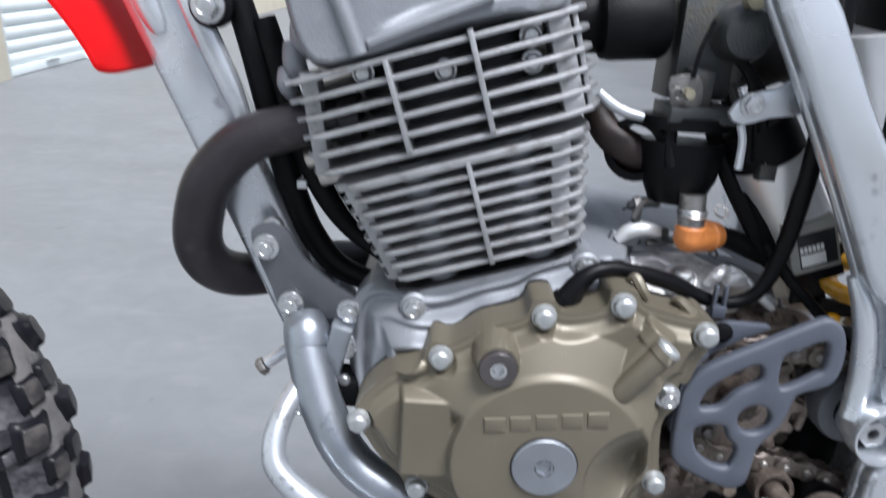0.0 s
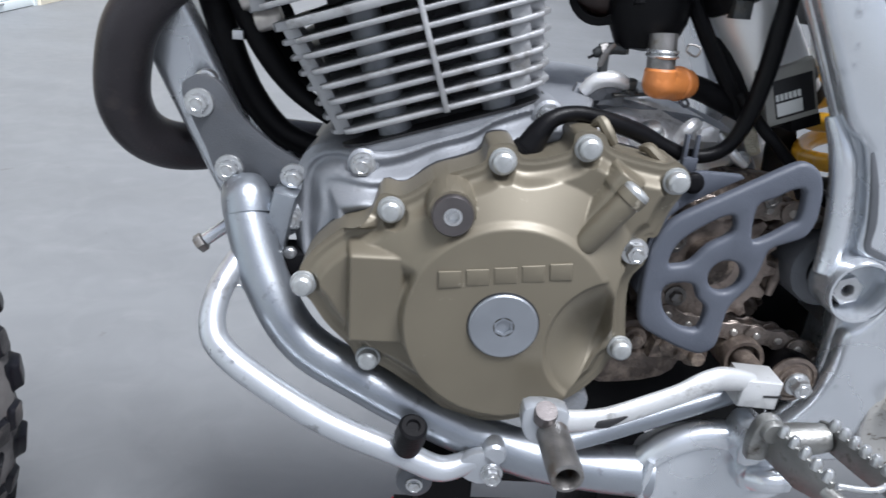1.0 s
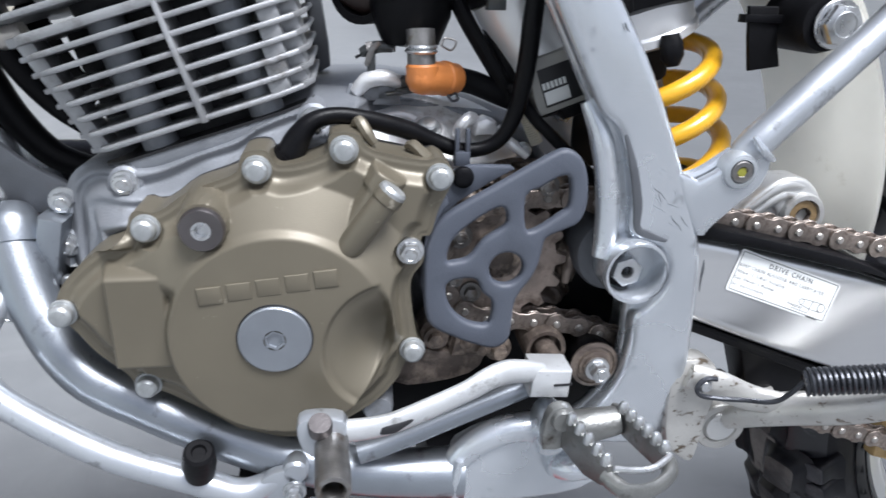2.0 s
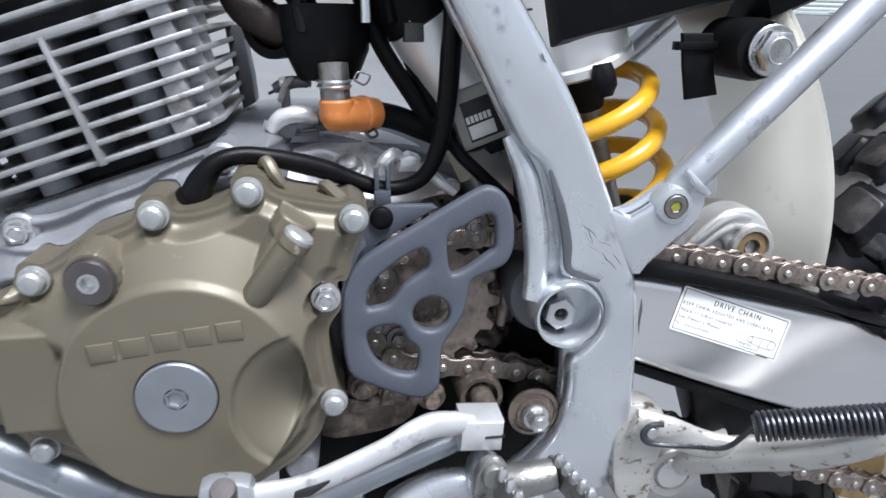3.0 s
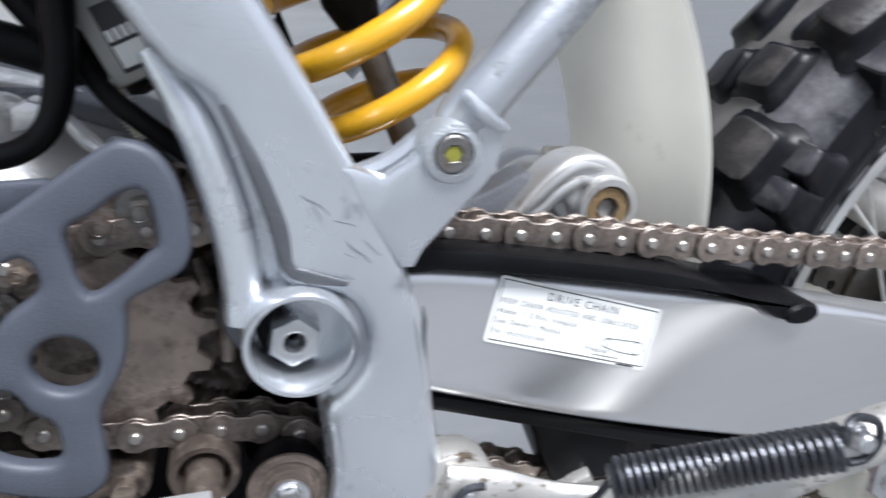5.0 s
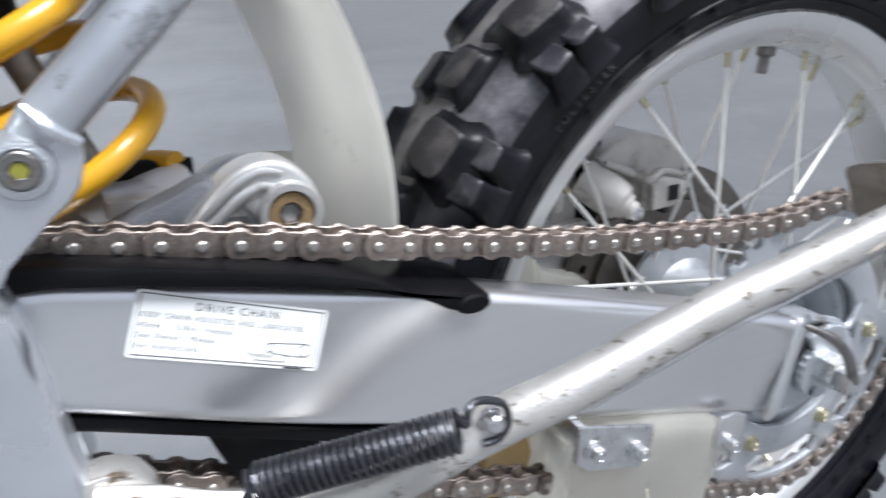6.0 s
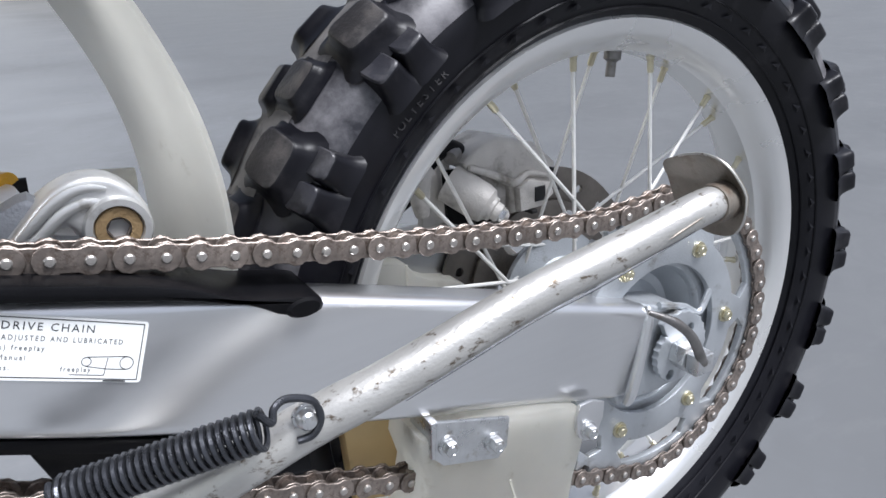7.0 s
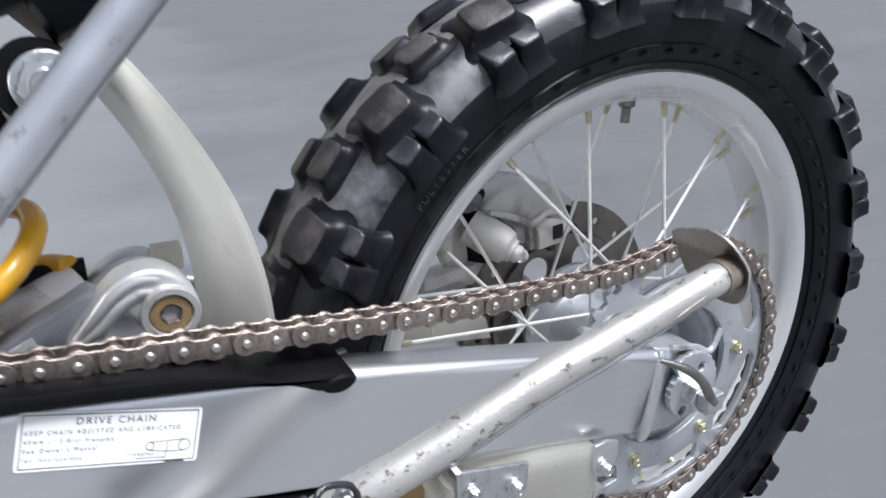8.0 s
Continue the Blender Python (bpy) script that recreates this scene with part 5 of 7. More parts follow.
part("throttle_arm", plate([(0.3430, 0.7165), (0.3590, 0.7190), (0.3640, 0.7100), (0.3625, 0.6985), (0.3480, 0.6975), (0.3445, 0.7060)], -0.066, -0.063, 0.0008, smooth=2), M_STEEL, carb)
part("throttle_stop", lathe([(0, -0.072), (0.0030, -0.072), (0.0034, -0.069), (0.0034, -0.062), (0, -0.062)], 0.3545, 0.7080, 14), M_GOLD, carb)
part("linkage_rod", sweep([(0.3560, -0.067, 0.7170), (0.3580, -0.066, 0.7330), (0.3640, -0.064, 0.7500)], 0.0014, 8, 4), M_BLACK, carb)
part("return_spring", sweep([(0.3480 + 0.0034 * math.cos(0.9 * k), -0.0690 + 0.0004 * k / 4, 0.7075 + 0.0034 * math.sin(0.9 * k)) for k in range(28)], 0.0006, 5, 1, raw=True), M_STEEL, carb)
part("union_block", box((0.4060, -0.070, 0.6575), (0.4170, -0.058, 0.6680), 0.0015), M_CARB, carb)
part("union_nut", lathe([(0, 0), (0.0048, 0), (0.0048, 0.006), (0.0036, 0.008), (0, 0.008)], n=6, m=aim((0.4115, -0.064, 0.6670), (0.4115, -0.064, 0.70))), M_GOLD, carb)
for x0, x1 in ((0.3700, 0.4080), (0.3740, 0.4000)):
    part("overflow_hose", sweep([(x0, -0.052, 0.742), ((x0 + x1) / 2 + 0.006, -0.062, 0.718), (x1 - 0.006, -0.066, 0.700), (x1, -0.064, 0.668)], 0.0032, 10, 6), M_BLACK, carb)
part("sleeve", lathe([(0, 0), (0.0082, 0), (0.0082, 0.020), (0, 0.020)], n=20, m=aim((0.3675, -0.075, 0.627), (0.3665, -0.070, 0.66))), M_STEEL, carb)
elbow = lathe([(0, -0.0096), (0.0050, -0.0086), (0.0086, -0.0050), (0.0096, 0), (0.0097, 0.0160), (0.0103, 0.0168), (0.0103, 0.0190), (0.0094, 0.0200), (0.0090, 0.0265), (0, 0.0265)], n=32, m=aim((0.3680, -0.0755, 0.6198), (0.3915, -0.0590, 0.6175)))
lathe([(0, 0), (0.0096, 0), (0.0095, 0.0068), (0.0086, 0.0080), (0, 0.0080)], n=28, m=aim((0.3680, -0.0755, 0.6200), (0.3672, -0.075, 0.66)), bm=elbow)
part("drain_elbow", elbow, M_ORANGE, carb, "orange silicone elbow")
part("drain_tube", sweep([(0.3890, -0.0605, 0.6178), (0.402, -0.056, 0.6145), (0.418, -0.055, 0.6080), (0.436, -0.055, 0.6010)], 0.0072, 14, 5), M_BLACK, carb)
for p, q, r in (((0.3672, -0.075, 0.6350), (0.3672, -0.075, 0.66), 0.0086), ((0.3670, -0.075, 0.6375), (0.3672, -0.075, 0.66), 0.0086)):
    part("hose_clip", lathe([(r, -0.0012), (r + 0.0012, 0), (r, 0.0012), (r - 0.001, 0)], n=24, m=aim(p, q), closed=True), M_ZINC, carb)
part("clip_ears", sweep([(0.3775, -0.084, 0.6390), (0.383, -0.085, 0.6365), (0.386, -0.082, 0.6410), (0.380, -0.08, 0.6425), (0.3775, -0.084, 0.6390)], 0.0006, 6, 5), M_STEEL, carb)
part("clip_loop", sweep([(0.3835, -0.072, 0.6095), (0.386, -0.074, 0.6065), (0.390, -0.070, 0.6070), (0.3885, -0.068, 0.6100), (0.384, -0.071, 0.6085)], 0.0009, 6, 5), M_SPRING, carb)
for pts, r in (([(0.378, -0.03, 0.70), (0.392, -0.05, 0.66), (0.410, -0.055, 0.63), (0.430, -0.06, 0.60)], 0.005), ([(0.392, -0.028, 0.71), (0.402, -0.045, 0.675), (0.416, -0.05, 0.64), (0.428, -0.055, 0.61)], 0.006), ([(0.352, -0.058, 0.705), (0.350, -0.062, 0.68), (0.352, -0.066, 0.662)], 0.004)):
    part("vent_hose", sweep(pts, r, 10, 6), M_BLACK, carb)
part("idle_valve", sweep([(0.3330, -0.051, 0.6312), (0.3387, -0.051, 0.6335), (0.3445, -0.051, 0.6350), (0.3525, -0.052, 0.6345)], [0.0026, 0.0040, 0.0036, 0.0028], 12, 4), M_CARB, carb)
part("idle_nut", lathe([(0, -0.0020), (0.0050, -0.0020), (0.0050, 0.0020), (0, 0.0020)], n=6, m=aim((0.3390, -0.051, 0.6335), (0.3465, -0.051, 0.6355))), M_STEEL, carb)
part("idle_lever", plate([(0.3350, 0.6255), (0.3385, 0.6350), (0.3435, 0.6385), (0.3450, 0.6365), (0.3415, 0.6330), (0.3380, 0.6245)], -0.056, -0.054, 0.0004, smooth=2), M_STEEL, carb)
part("idle_spring", sweep([(0.3460 + 0.00035 * k, -0.051 + 0.0030 * math.cos(1.1 * k), 0.6352 + 0.0030 * math.sin(1.1 * k)) for k in range(26)], 0.0006, 5, 1, raw=True), M_STEEL, carb)
part("idle_foot", box((0.3370, -0.055, 0.6180), (0.3420, -0.048, 0.6330), 0.001), M_CARB, carb)
part("throttle_cable", sweep([(0.330, -0.050, 0.6285), (0.3330, -0.050, 0.6300), (0.3340, -0.050, 0.6318)], 0.0009, 6, 4), M_INK, carb)

# -- gas reservoir of the shock, strapped beside the spar --
RES = aim((0.418, -0.046, 0.672), (0.462, -0.046, 0.604))
res = part("reservoir", lathe([(0, 0.004), (0.0235, 0.004), (0.0235, 0.055), (0.0240, 0.056), (0.0240, 0.0595), (0.0228, 0.060), (0.0228, 0.064), (0.0240, 0.0645), (0.0240, 0.076), (0.021, 0.079), (0, 0.079)], n=40, m=RES), M_POLISH, bike, "satin aluminium gas reservoir with a black band")
part("upper_band", lathe([(0, -0.022), (0.0225, -0.022), (0.0240, -0.014), (0.0240, 0.003), (0, 0.003)], n=40, m=RES), M_BLACK, res)
part("strap", lathe([(0.0242, 0.056), (0.0250, 0.056), (0.0250, 0.0655), (0.0242, 0.0655)], n=40, m=RES, closed=True), M_BLACK, res)
part("end_cap", lathe([(0, 0.0725), (0.0246, 0.0725), (0.0246, 0.080), (0.020, 0.083), (0, 0.083)], n=40, m=RES), M_BLACK, res)
# control unit with a printed label, its writing kept as bars
UNIT = Matrix.Translation((0.450, -0.0735, 0.613)) @ Matrix.Rotation(radians(-20), 4, "Y")
unit = part("control_unit", box((-0.0150, 0, -0.0125), (0.0170, 0.034, 0.0220), 0.0022, m=UNIT), M_UNIT, bike, "grey moulded control unit with a black and white label")
part("label", box((-0.0092, -0.0005, -0.0085), (0.0145, 0.001, 0.0150), 0.0003, m=UNIT), M_INK, unit, "black label")
part("label_field", box((-0.0085, -0.0009, -0.0070), (0.0070, 0.001, 0.0010), 0.0002, m=UNIT), M_PAPER, unit, "white label field")
for k in range(6):
    part("printed_bar", box((-0.0085 + 0.0026 * k, -0.0009, 0.0024), (-0.0066 + 0.0026 * k, 0.001, 0.0064), 0.0, m=UNIT), M_PAPER, unit)
part("unit_strap", box((-0.0010, -0.0008, -0.0190), (0.0170, 0.030, -0.0118), 0.001, m=UNIT), M_BLACK, unit)


# -- swingarm --
AX = Vector((1.0, 0.0, 0.360))  # rear axle
ARM_T = radians(-16.4)


ARM_LEAN = 0.15


def arm_mid(x):
    return 0.5085 - 0.302 * (x - 0.5)


def swingarm():
    side = [(0.500, 0.532), (0.530, 0.5290), (0.560, 0.5235), (0.640, 0.5030), (0.727, 0.4795), (0.85, 0.4420), (0.967, 0.4050), (0.9600, 0.366), (0.9515, 0.3300), (0.86, 0.3580), (0.786, 0.3805), (0.645, 0.4290), (0.547, 0.4675), (0.505, 0.485)]
    over, under = [Vector((x, 0, z)) for x, z in side[:7]], [Vector((x, 0, z)) for x, z in side[:7:-1]]
    over, under = spline(over, 10), spline([under[0], (under[0] + under[1]) / 2, *under[1:4], (under[3] + under[4]) / 2, under[5]], 10)
    # box section with rounded corners, whose wall leans up at the front and under at the rear
    r, bm, rows = 0.0090, bmesh.new(), []
    for a, b in zip(under, over):
        high = (b - a).length
        ways = [r * (1 - math.cos(math.pi * k / 16)) for k in range(9)] + [r + (high - 2 * r) * k / 12 for k in range(1, 12)]
        ways += [high - w for w in reversed(ways[:9])]
        row = [bm.verts.new((a.x, -0.080, a.z))]
        for w in ways:
            p = a.lerp(b, w / high)
            d = min(w, high - w)
            lean = ARM_LEAN - 0.25 * step(0.600, 0.930, p.x - 1.0 * (p.z - arm_mid(p.x)))
            row.append(bm.verts.new((p.x, -0.105 - lean * (arm_mid(p.x) - p.z) + (r - math.sqrt(max(r * r - (r - d) ** 2, 0.0)) if d < r else 0.0), p.z)))
        rows.append(row + [bm.verts.new((b.x, -0.080, b.z))])
    for a, b in zip(rows, rows[1:]):
        for k in range(len(a) - 1):
            bm.faces.new((a[k], b[k], b[k + 1], a[k + 1]))
    bm.faces.new(rows[0])
    bm.faces.new(rows[-1])
    bmesh.ops.recalc_face_normals(bm, faces=bm.faces)
    sw = part("swingarm", bm, M_SWING, bike, "brushed aluminium box-section swingarm", 50)
    part("right_arm", plate(side, 0.064, 0.105, 0.0055, seg=3), M_SWING, sw)
    part("cross_tube", box((0.505, -0.084, 0.470), (0.560, 0.070, 0.520), 0.006, m=Matrix.Identity(4)), M_SWING, sw)
    part("pivot_collar", lathe([(0.012, -0.099), (0.0165, -0.099), (0.0175, -0.096), (0.0175, -0.06), (0.012, -0.06)], 0.4905, 0.5145, 40, closed=True), M_BLACK, sw)
    # weld bead at the rear and the cast axle plate behind it
    part("end_weld", sweep([(0.9685, -0.1045, 0.4045), (0.9660, -0.1075, 0.395), (0.9600, -0.1080, 0.368), (0.9535, -0.1070, 0.340), (0.9515, -0.1040, 0.3300)], [0.0030, 0.0042, 0.0040, 0.0044, 0.0030], 10, 6), M_SWING, sw)
    end = [(0.955, 0.402), (0.985, 0.398), (1.010, 0.391), (1.034, 0.372), (1.038, 0.352), (1.020, 0.334), (0.992, 0.325), (0.960, 0.328), (0.945, 0.334)]
    part("axle_plate", plate(end, -0.100, -0.066, 0.005, [disc_outline(1.0, 0.36, 0.011, 18)], smooth=3, seg=3), M_HUB, sw, "grey zinc coated axle plate")
    part("axle_ridge", sweep([(0.985, -0.100, 0.3985), (1.010, -0.101, 0.391), (1.028, -0.101, 0.381), (1.040, -0.100, 0.397)], 0.0028, 8, 6), M_HUB, sw)
    # chain adjuster: toothed snail cam, axle nut, wire lever
    cam_out = []
    for k in range(72):
        a = 2 * math.pi * k / 72
        r = 0.0205 + 0.012 * ((a - 2.2) % (2 * math.pi)) / (2 * math.pi)
        cam_out.append((1.0 + (r + (0.0011 if k % 3 == 0 else 0)) * math.cos(a), 0.36 + (r + (0.0011 if k % 3 == 0 else 0)) * math.sin(a)))
    part("chain_adjuster", prism(cam_out, -0.1085, -0.1030, 0.0006, [disc_outline(0.992, 0.342, 0.0042, 12), disc_outline(1.013, 0.344, 0.0042, 12), disc_outline(1.011, 0.376, 0.0042, 12)], SIDE), M_HUB, sw, "zinc plated snail cam chain adjuster")
    part("axle_nut", plate(disc_outline(1.0, 0.36, 0.0125, 6, turn=0.2), -0.122, -0.108, 0.0015), M_ZINC, sw)
    part("axle_end", lathe([(0, -0.131), (0.0065, -0.131), (0.0075, -0.129), (0.0075, -0.12)], 1.0, 0.36, 18), M_ZINC, sw)
    part("axle_lever", sweep([(0.9985, -0.131, 0.361), (0.992, -0.133, 0.371), (0.982, -0.133, 0.388), (0.968, -0.130, 0.402), (0.950, -0.122, 0.412)], [0.0042, 0.0038, 0.0036, 0.0034, 0.0016], 12, 6), M_STEEL, sw, "bent wire axle lever")
    part("lever_socket", box((0.991, -0.134, 0.352), (1.008, -0.122, 0.367), 0.002), M_ZINC, sw)
    part("axle", lathe([(0.009, -0.11), (0.009, 0.13)], 1.0, 0.36, 16), M_STEEL, sw)
    # rubber chain slider wrapped on the top of the arm, and its lower half
    part("chain_slider", plate([(0.505, 0.541), (0.545, 0.5345), (0.60, 0.5215), (0.648, 0.5088), (0.672, 0.4995), (0.686, 0.4915), (0.702, 0.4870), (0.718, 0.4835), (0.7290, 0.4795), (0.7285, 0.4735), (0.7200, 0.4720), (0.7060, 0.4768), (0.690, 0.4870), (0.655, 0.4985), (0.60, 0.5130), (0.545, 0.5250), (0.505, 0.527)], -0.1075, -0.058, 0.0025, smooth=2), M_PLASTIC, sw, "black rubber chain slider")
    part("slider_lug", lathe([(0, -0.1095), (0.0052, -0.1095), (0.0064, -0.1075)], n=20, m=Matrix.Translation((0.7190, 0, 0.4775)) @ Matrix.Diagonal((1.5, 1, 0.8, 1))), M_PLASTIC, sw)
    part("lower_slider", plate([(0.515, 0.478), (0.547, 0.4665), (0.645, 0.4275), (0.70, 0.408), (0.698, 0.402), (0.64, 0.4205), (0.545, 0.4595), (0.515, 0.470)], -0.1035, -0.060, 0.002), M_PLASTIC, sw)
    part("slider_block", plate([(0.585, 0.446), (0.640, 0.424), (0.638, 0.400), (0.600, 0.402)], -0.098, -0.070, 0.003), M_PLASTIC, sw)
    # printed instruction label
    c = Vector((0.6052, -0.105 - ARM_LEAN * (arm_mid(0.6052) - 0.4901) - 0.0006, 0.4901))
    tip = Matrix.Translation(c) @ Vector((0, -1, 0)).rotation_difference(Vector((0.302 * ARM_LEAN, -1, ARM_LEAN))).to_matrix().to_4x4()
    lab = part("instruction_label", prism([(q.x, q.y) for q in rounded(0.0805, 0.0283, 0.0016)], 0, 0.00025, 0.0, (), tip @ Matrix.Rotation(-ARM_T + radians(4.3), 4, "Y") @ FACE), M_PAPER, sw, "white printed chain instruction label")
    base = tip @ Matrix.Translation((0, -0.0003, 0)) @ Matrix.Rotation(-ARM_T + radians(4.3), 4, "Y") @ FACE @ Matrix.Diagonal((1.025, 1.04, 1, 1))
    for text, x, y, size in (("DRIVE CHAIN", -0.0165, 0.0074, 0.0047), ("KEEP CHAIN ADJUSTED AND LUBRICATED", -0.0365, 0.0030, 0.0031), ("40mm (1 5/8in) freeplay", -0.0365, -0.0011, 0.0031), ("See Owner's Manual", -0.0365, -0.0052, 0.0031), ("for instructions.", -0.0365, -0.0094, 0.0031), ("freeplay", 0.0070, -0.0094, 0.0030)):
        lettering("label_text", text, size, base @ Matrix.Translation((x, y, 0)) @ Matrix.Diagonal((0.80 if size < 0.0045 else 0.98, 1, 1, 1)), sw, M_INK, spacing=1.46 if size < 0.0045 else 1.28)
    for x0, y0, x1, y1 in ((-0.0375, 0.0121, 0.0375, 0.0125), (-0.0375, -0.0125, 0.0375, -0.0121), (-0.0377, -0.0123, -0.0373, 0.0123), (0.0373, -0.0123, 0.0377, 0.0123)):
        part("label_border", prism([(x0, y0), (x1, y0), (x1, y1), (x0, y1)], 0, 0.0001, 0, (), base), M_INK, sw)
    draw = [(0.0165, -0.0050, 0.0020), (0.0325, -0.0050, 0.0029)]
    for x, y, r in draw:
        part("label_drawing", prism(disc_outline(x, y, r, 20), 0, 0.0001, 0, [disc_outline(x, y, r - 0.0003, 20)], base), M_INK, sw)
    for x0, y0, x1, y1 in ((0.0165, -0.0030, 0.0325, -0.0021), (0.0165, -0.0070, 0.0245, -0.0079), (0.0245, -0.0079, 0.0325, -0.0079), (0.0105, -0.0107, 0.0240, -0.0107), (0.0240, -0.0107, 0.0247, -0.0030)):
        d = Vector((x1 - x0, y1 - y0)).normalized() * 0.00014
        part("label_drawing", prism([(x0 - d.y, y0 + d.x), (x1 - d.y, y1 + d.x), (x1 + d.y, y1 - d.x), (x0 + d.y, y0 - d.x)], 0, 0.0001, 0, (), base), M_INK, sw)
    part("small_print_bar", prism([(0.024, -0.01335), (0.033, -0.01335), (0.033, -0.01275), (0.024, -0.01275)], 0, 0.0001, 0, (), base), M_INK, sw)
    return sw


FACE = Matrix(((1, 0, 0, 0), (0, 0, -1, 0), (0, 1, 0, 0), (0, 0, 0, 1)))  # x, y on paper to x, z; out of the paper to -y


def rounded(w, h, r, n=4):
    out = []
    for cx, cy, a in ((w / 2 - r, h / 2 - r, 0), (-w / 2 + r, h / 2 - r, 90), (-w / 2 + r, -h / 2 + r, 180), (w / 2 - r, -h / 2 + r, 270)):
        for k in range(n + 1):
            t = radians(a + 90 * k / n)
            out.append(Vector((cx + r * math.cos(t), cy + r * math.sin(t))))
    return out


swingarm()


# -- drive chain --
def chain():
    rs, rf, cf = 0.1160, 0.0395, Vector((0.4175, 0, 0.5085))
    top = [(0.4240, 0, 0.5485), (0.4435, 0, 0.5505), (0.52, 0, 0.5405), (0.6164, 0, 0.5233), (0.70, 0, 0.5060), (0.7916, 0, 0.4890), (0.87, 0, 0.4775), (0.946, 0, 0.4705)]
    rear = [AX + rs * Vector((math.cos(a), 0, math.sin(a))) for a in np.radians(np.linspace(84, -96, 19))]
    low = [(0.90, 0, 0.2755), (0.83, 0, 0.311), (0.783, 0, 0.3295), (0.70, 0, 0.358), (0.66, 0, 0.3725), (0.60, 0, 0.4005), (0.545, 0, 0.4255), (0.50, 0, 0.4480), (0.4733, 0, 0.4605), (0.4415, 0, 0.4659)]
    front = [cf + rf * Vector((math.cos(a), 0, math.sin(a))) for a in np.radians(np.linspace(-95, -250, 9))]
    line = spline([Vector(p) for p in (*top, *rear, *low, *front)], 10, True)
    line.append(line[0])
    s = np.r_[0, np.cumsum([(b - a).length for a, b in zip(line, line[1:])])]
    count = 2 * round(s[-1] / 0.015875 / 2)
    at = np.arange(count) * s[-1] / count + 0.0042
    co = np.array([tuple(p) for p in line])
    pins = [Vector([float(np.interp(d % s[-1], s, co[:, k])) for k in range(3)]) for d in at]
    yc, p = -0.0850, 0.015875

    def eight(r, waist):
        out = []
        for k in range(9):
            a = radians(50 + 260 * k / 8)
            out.append((r * math.cos(a), r * math.sin(a)))
        out.append((p / 2, -waist))
        for k in range(9):
            a = radians(-130 + 260 * k / 8)
            out.append((p + r * math.cos(a), r * math.sin(a)))
        out.append((p / 2, waist))
        return out
    outer, inner, pool = bmesh.new(), bmesh.new(), {}
    for y in (-0.0074, 0.0056):
        prism(eight(0.0073, 0.0056), y, y + 0.0018, 0.0004, (), SIDE, 1, outer)
    for y in (-0.0052, 0.0034):
        prism(eight(0.0075, 0.0060), y, y + 0.0018, 0.0004, (), SIDE, 1, inner)
    for x in (0, p):
        lathe([(0, -0.0034), (0.0050, -0.0034), (0.0050, 0.0034), (0, 0.0034)], x, 0, 12, inner)
    pin = part("pin", lathe([(0, -0.0090), (0.0019, -0.0090), (0.0026, -0.0083), (0.0026, 0.0082), (0, 0.0086)], 0, 0, 10), M_PIN)
    pin_mesh, first = pin.data, None
    bpy.data.objects.remove(pin)
    for k in range(count):
        a, b = pins[k], pins[(k + 1) % count]
        m = Matrix.Translation((a.x, yc, a.z)) @ Matrix.Rotation(-math.atan2(b.z - a.z, b.x - a.x), 4, "Y")
        kind = k % 2
        if kind not in pool:
            ob = part("outer_link" if kind == 0 else "inner_link", outer if kind == 0 else inner, M_CHAIN, None, "", 30)
            pool[kind] = ob.data
            bpy.data.objects.remove(ob)
        if first is None:
            seals = bmesh.new()
            for q in pins:
                lathe([(0.0028, -0.0053), (0.0045, -0.0060), (0.0043, -0.0068), (0.0028, -0.0073)], n=10, m=Matrix.Translation((q.x, yc, q.z)), bm=seals)
            first = part("drive_chain", seals, M_GRIME, bike, "rusty brown greased roller chain")
        part("outer_link" if kind == 0 else "inner_link", pool[kind], M_CHAIN, first, at=m)
        part("pin", pin_mesh, M_PIN, first, at=Matrix.Translation((a.x, yc, a.z)))
    fs = part("front_sprocket", prism(teeth(cf.x, cf.z, rf, 15), yc - 0.003, yc + 0.003, 0.0006, (), SIDE), M_DUSTY, bike, "small dust-coated steel front sprocket")
    part("sprocket_shaft", lathe([(0, yc - 0.016), (0.008, yc - 0.016), (0.009, yc - 0.012), (0.014, yc - 0.012), (0.015, yc)], 0.4145, 0.515, 26), M_GRIME, fs)
    # chain rollers behind the gear lever
    r1 = part("chain_roller", lathe([(0, -0.1110), (0.006, -0.1110), (0.0065, -0.107), (0.0155, -0.106), (0.0165, -0.100), (0.013, -0.088), (0.0165, -0.076), (0.0155, -0.070), (0, -0.070)], 0.4790, 0.4415, 36), M_PLASTIC, bike, "black chain roller on a plated stud")
    part("roller_washer", lathe([(0.0065, -0.1062), (0.0158, -0.1062), (0.0160, -0.1080), (0.0135, -0.1090), (0.0130, -0.1080), (0.0112, -0.1084), (0.0108, -0.1105), (0.0090, -0.1110), (0.0088, -0.1128), (0.006, -0.1130)], 0.4790, 0.4415, 36), M_GRIME, r1)
    bolt(r1, (0.4790, -0.1125, 0.4415), 0.0062, 0.008, "hex", 0.0082, M_ZINC)


def teeth(x, z, r, n, depth=0.0062):
    out = []
    for k in range(n):
        a = 2 * math.pi * k / n
        for f, h in ((-0.30, -0.5), (-0.12, 0.55), (0.12, 0.55), (0.30, -0.5)):
            out.append((x + (r + h * depth) * math.cos(a + f * 2 * math.pi / n), z + (r + h * depth) * math.sin(a + f * 2 * math.pi / n)))
    return out


chain()


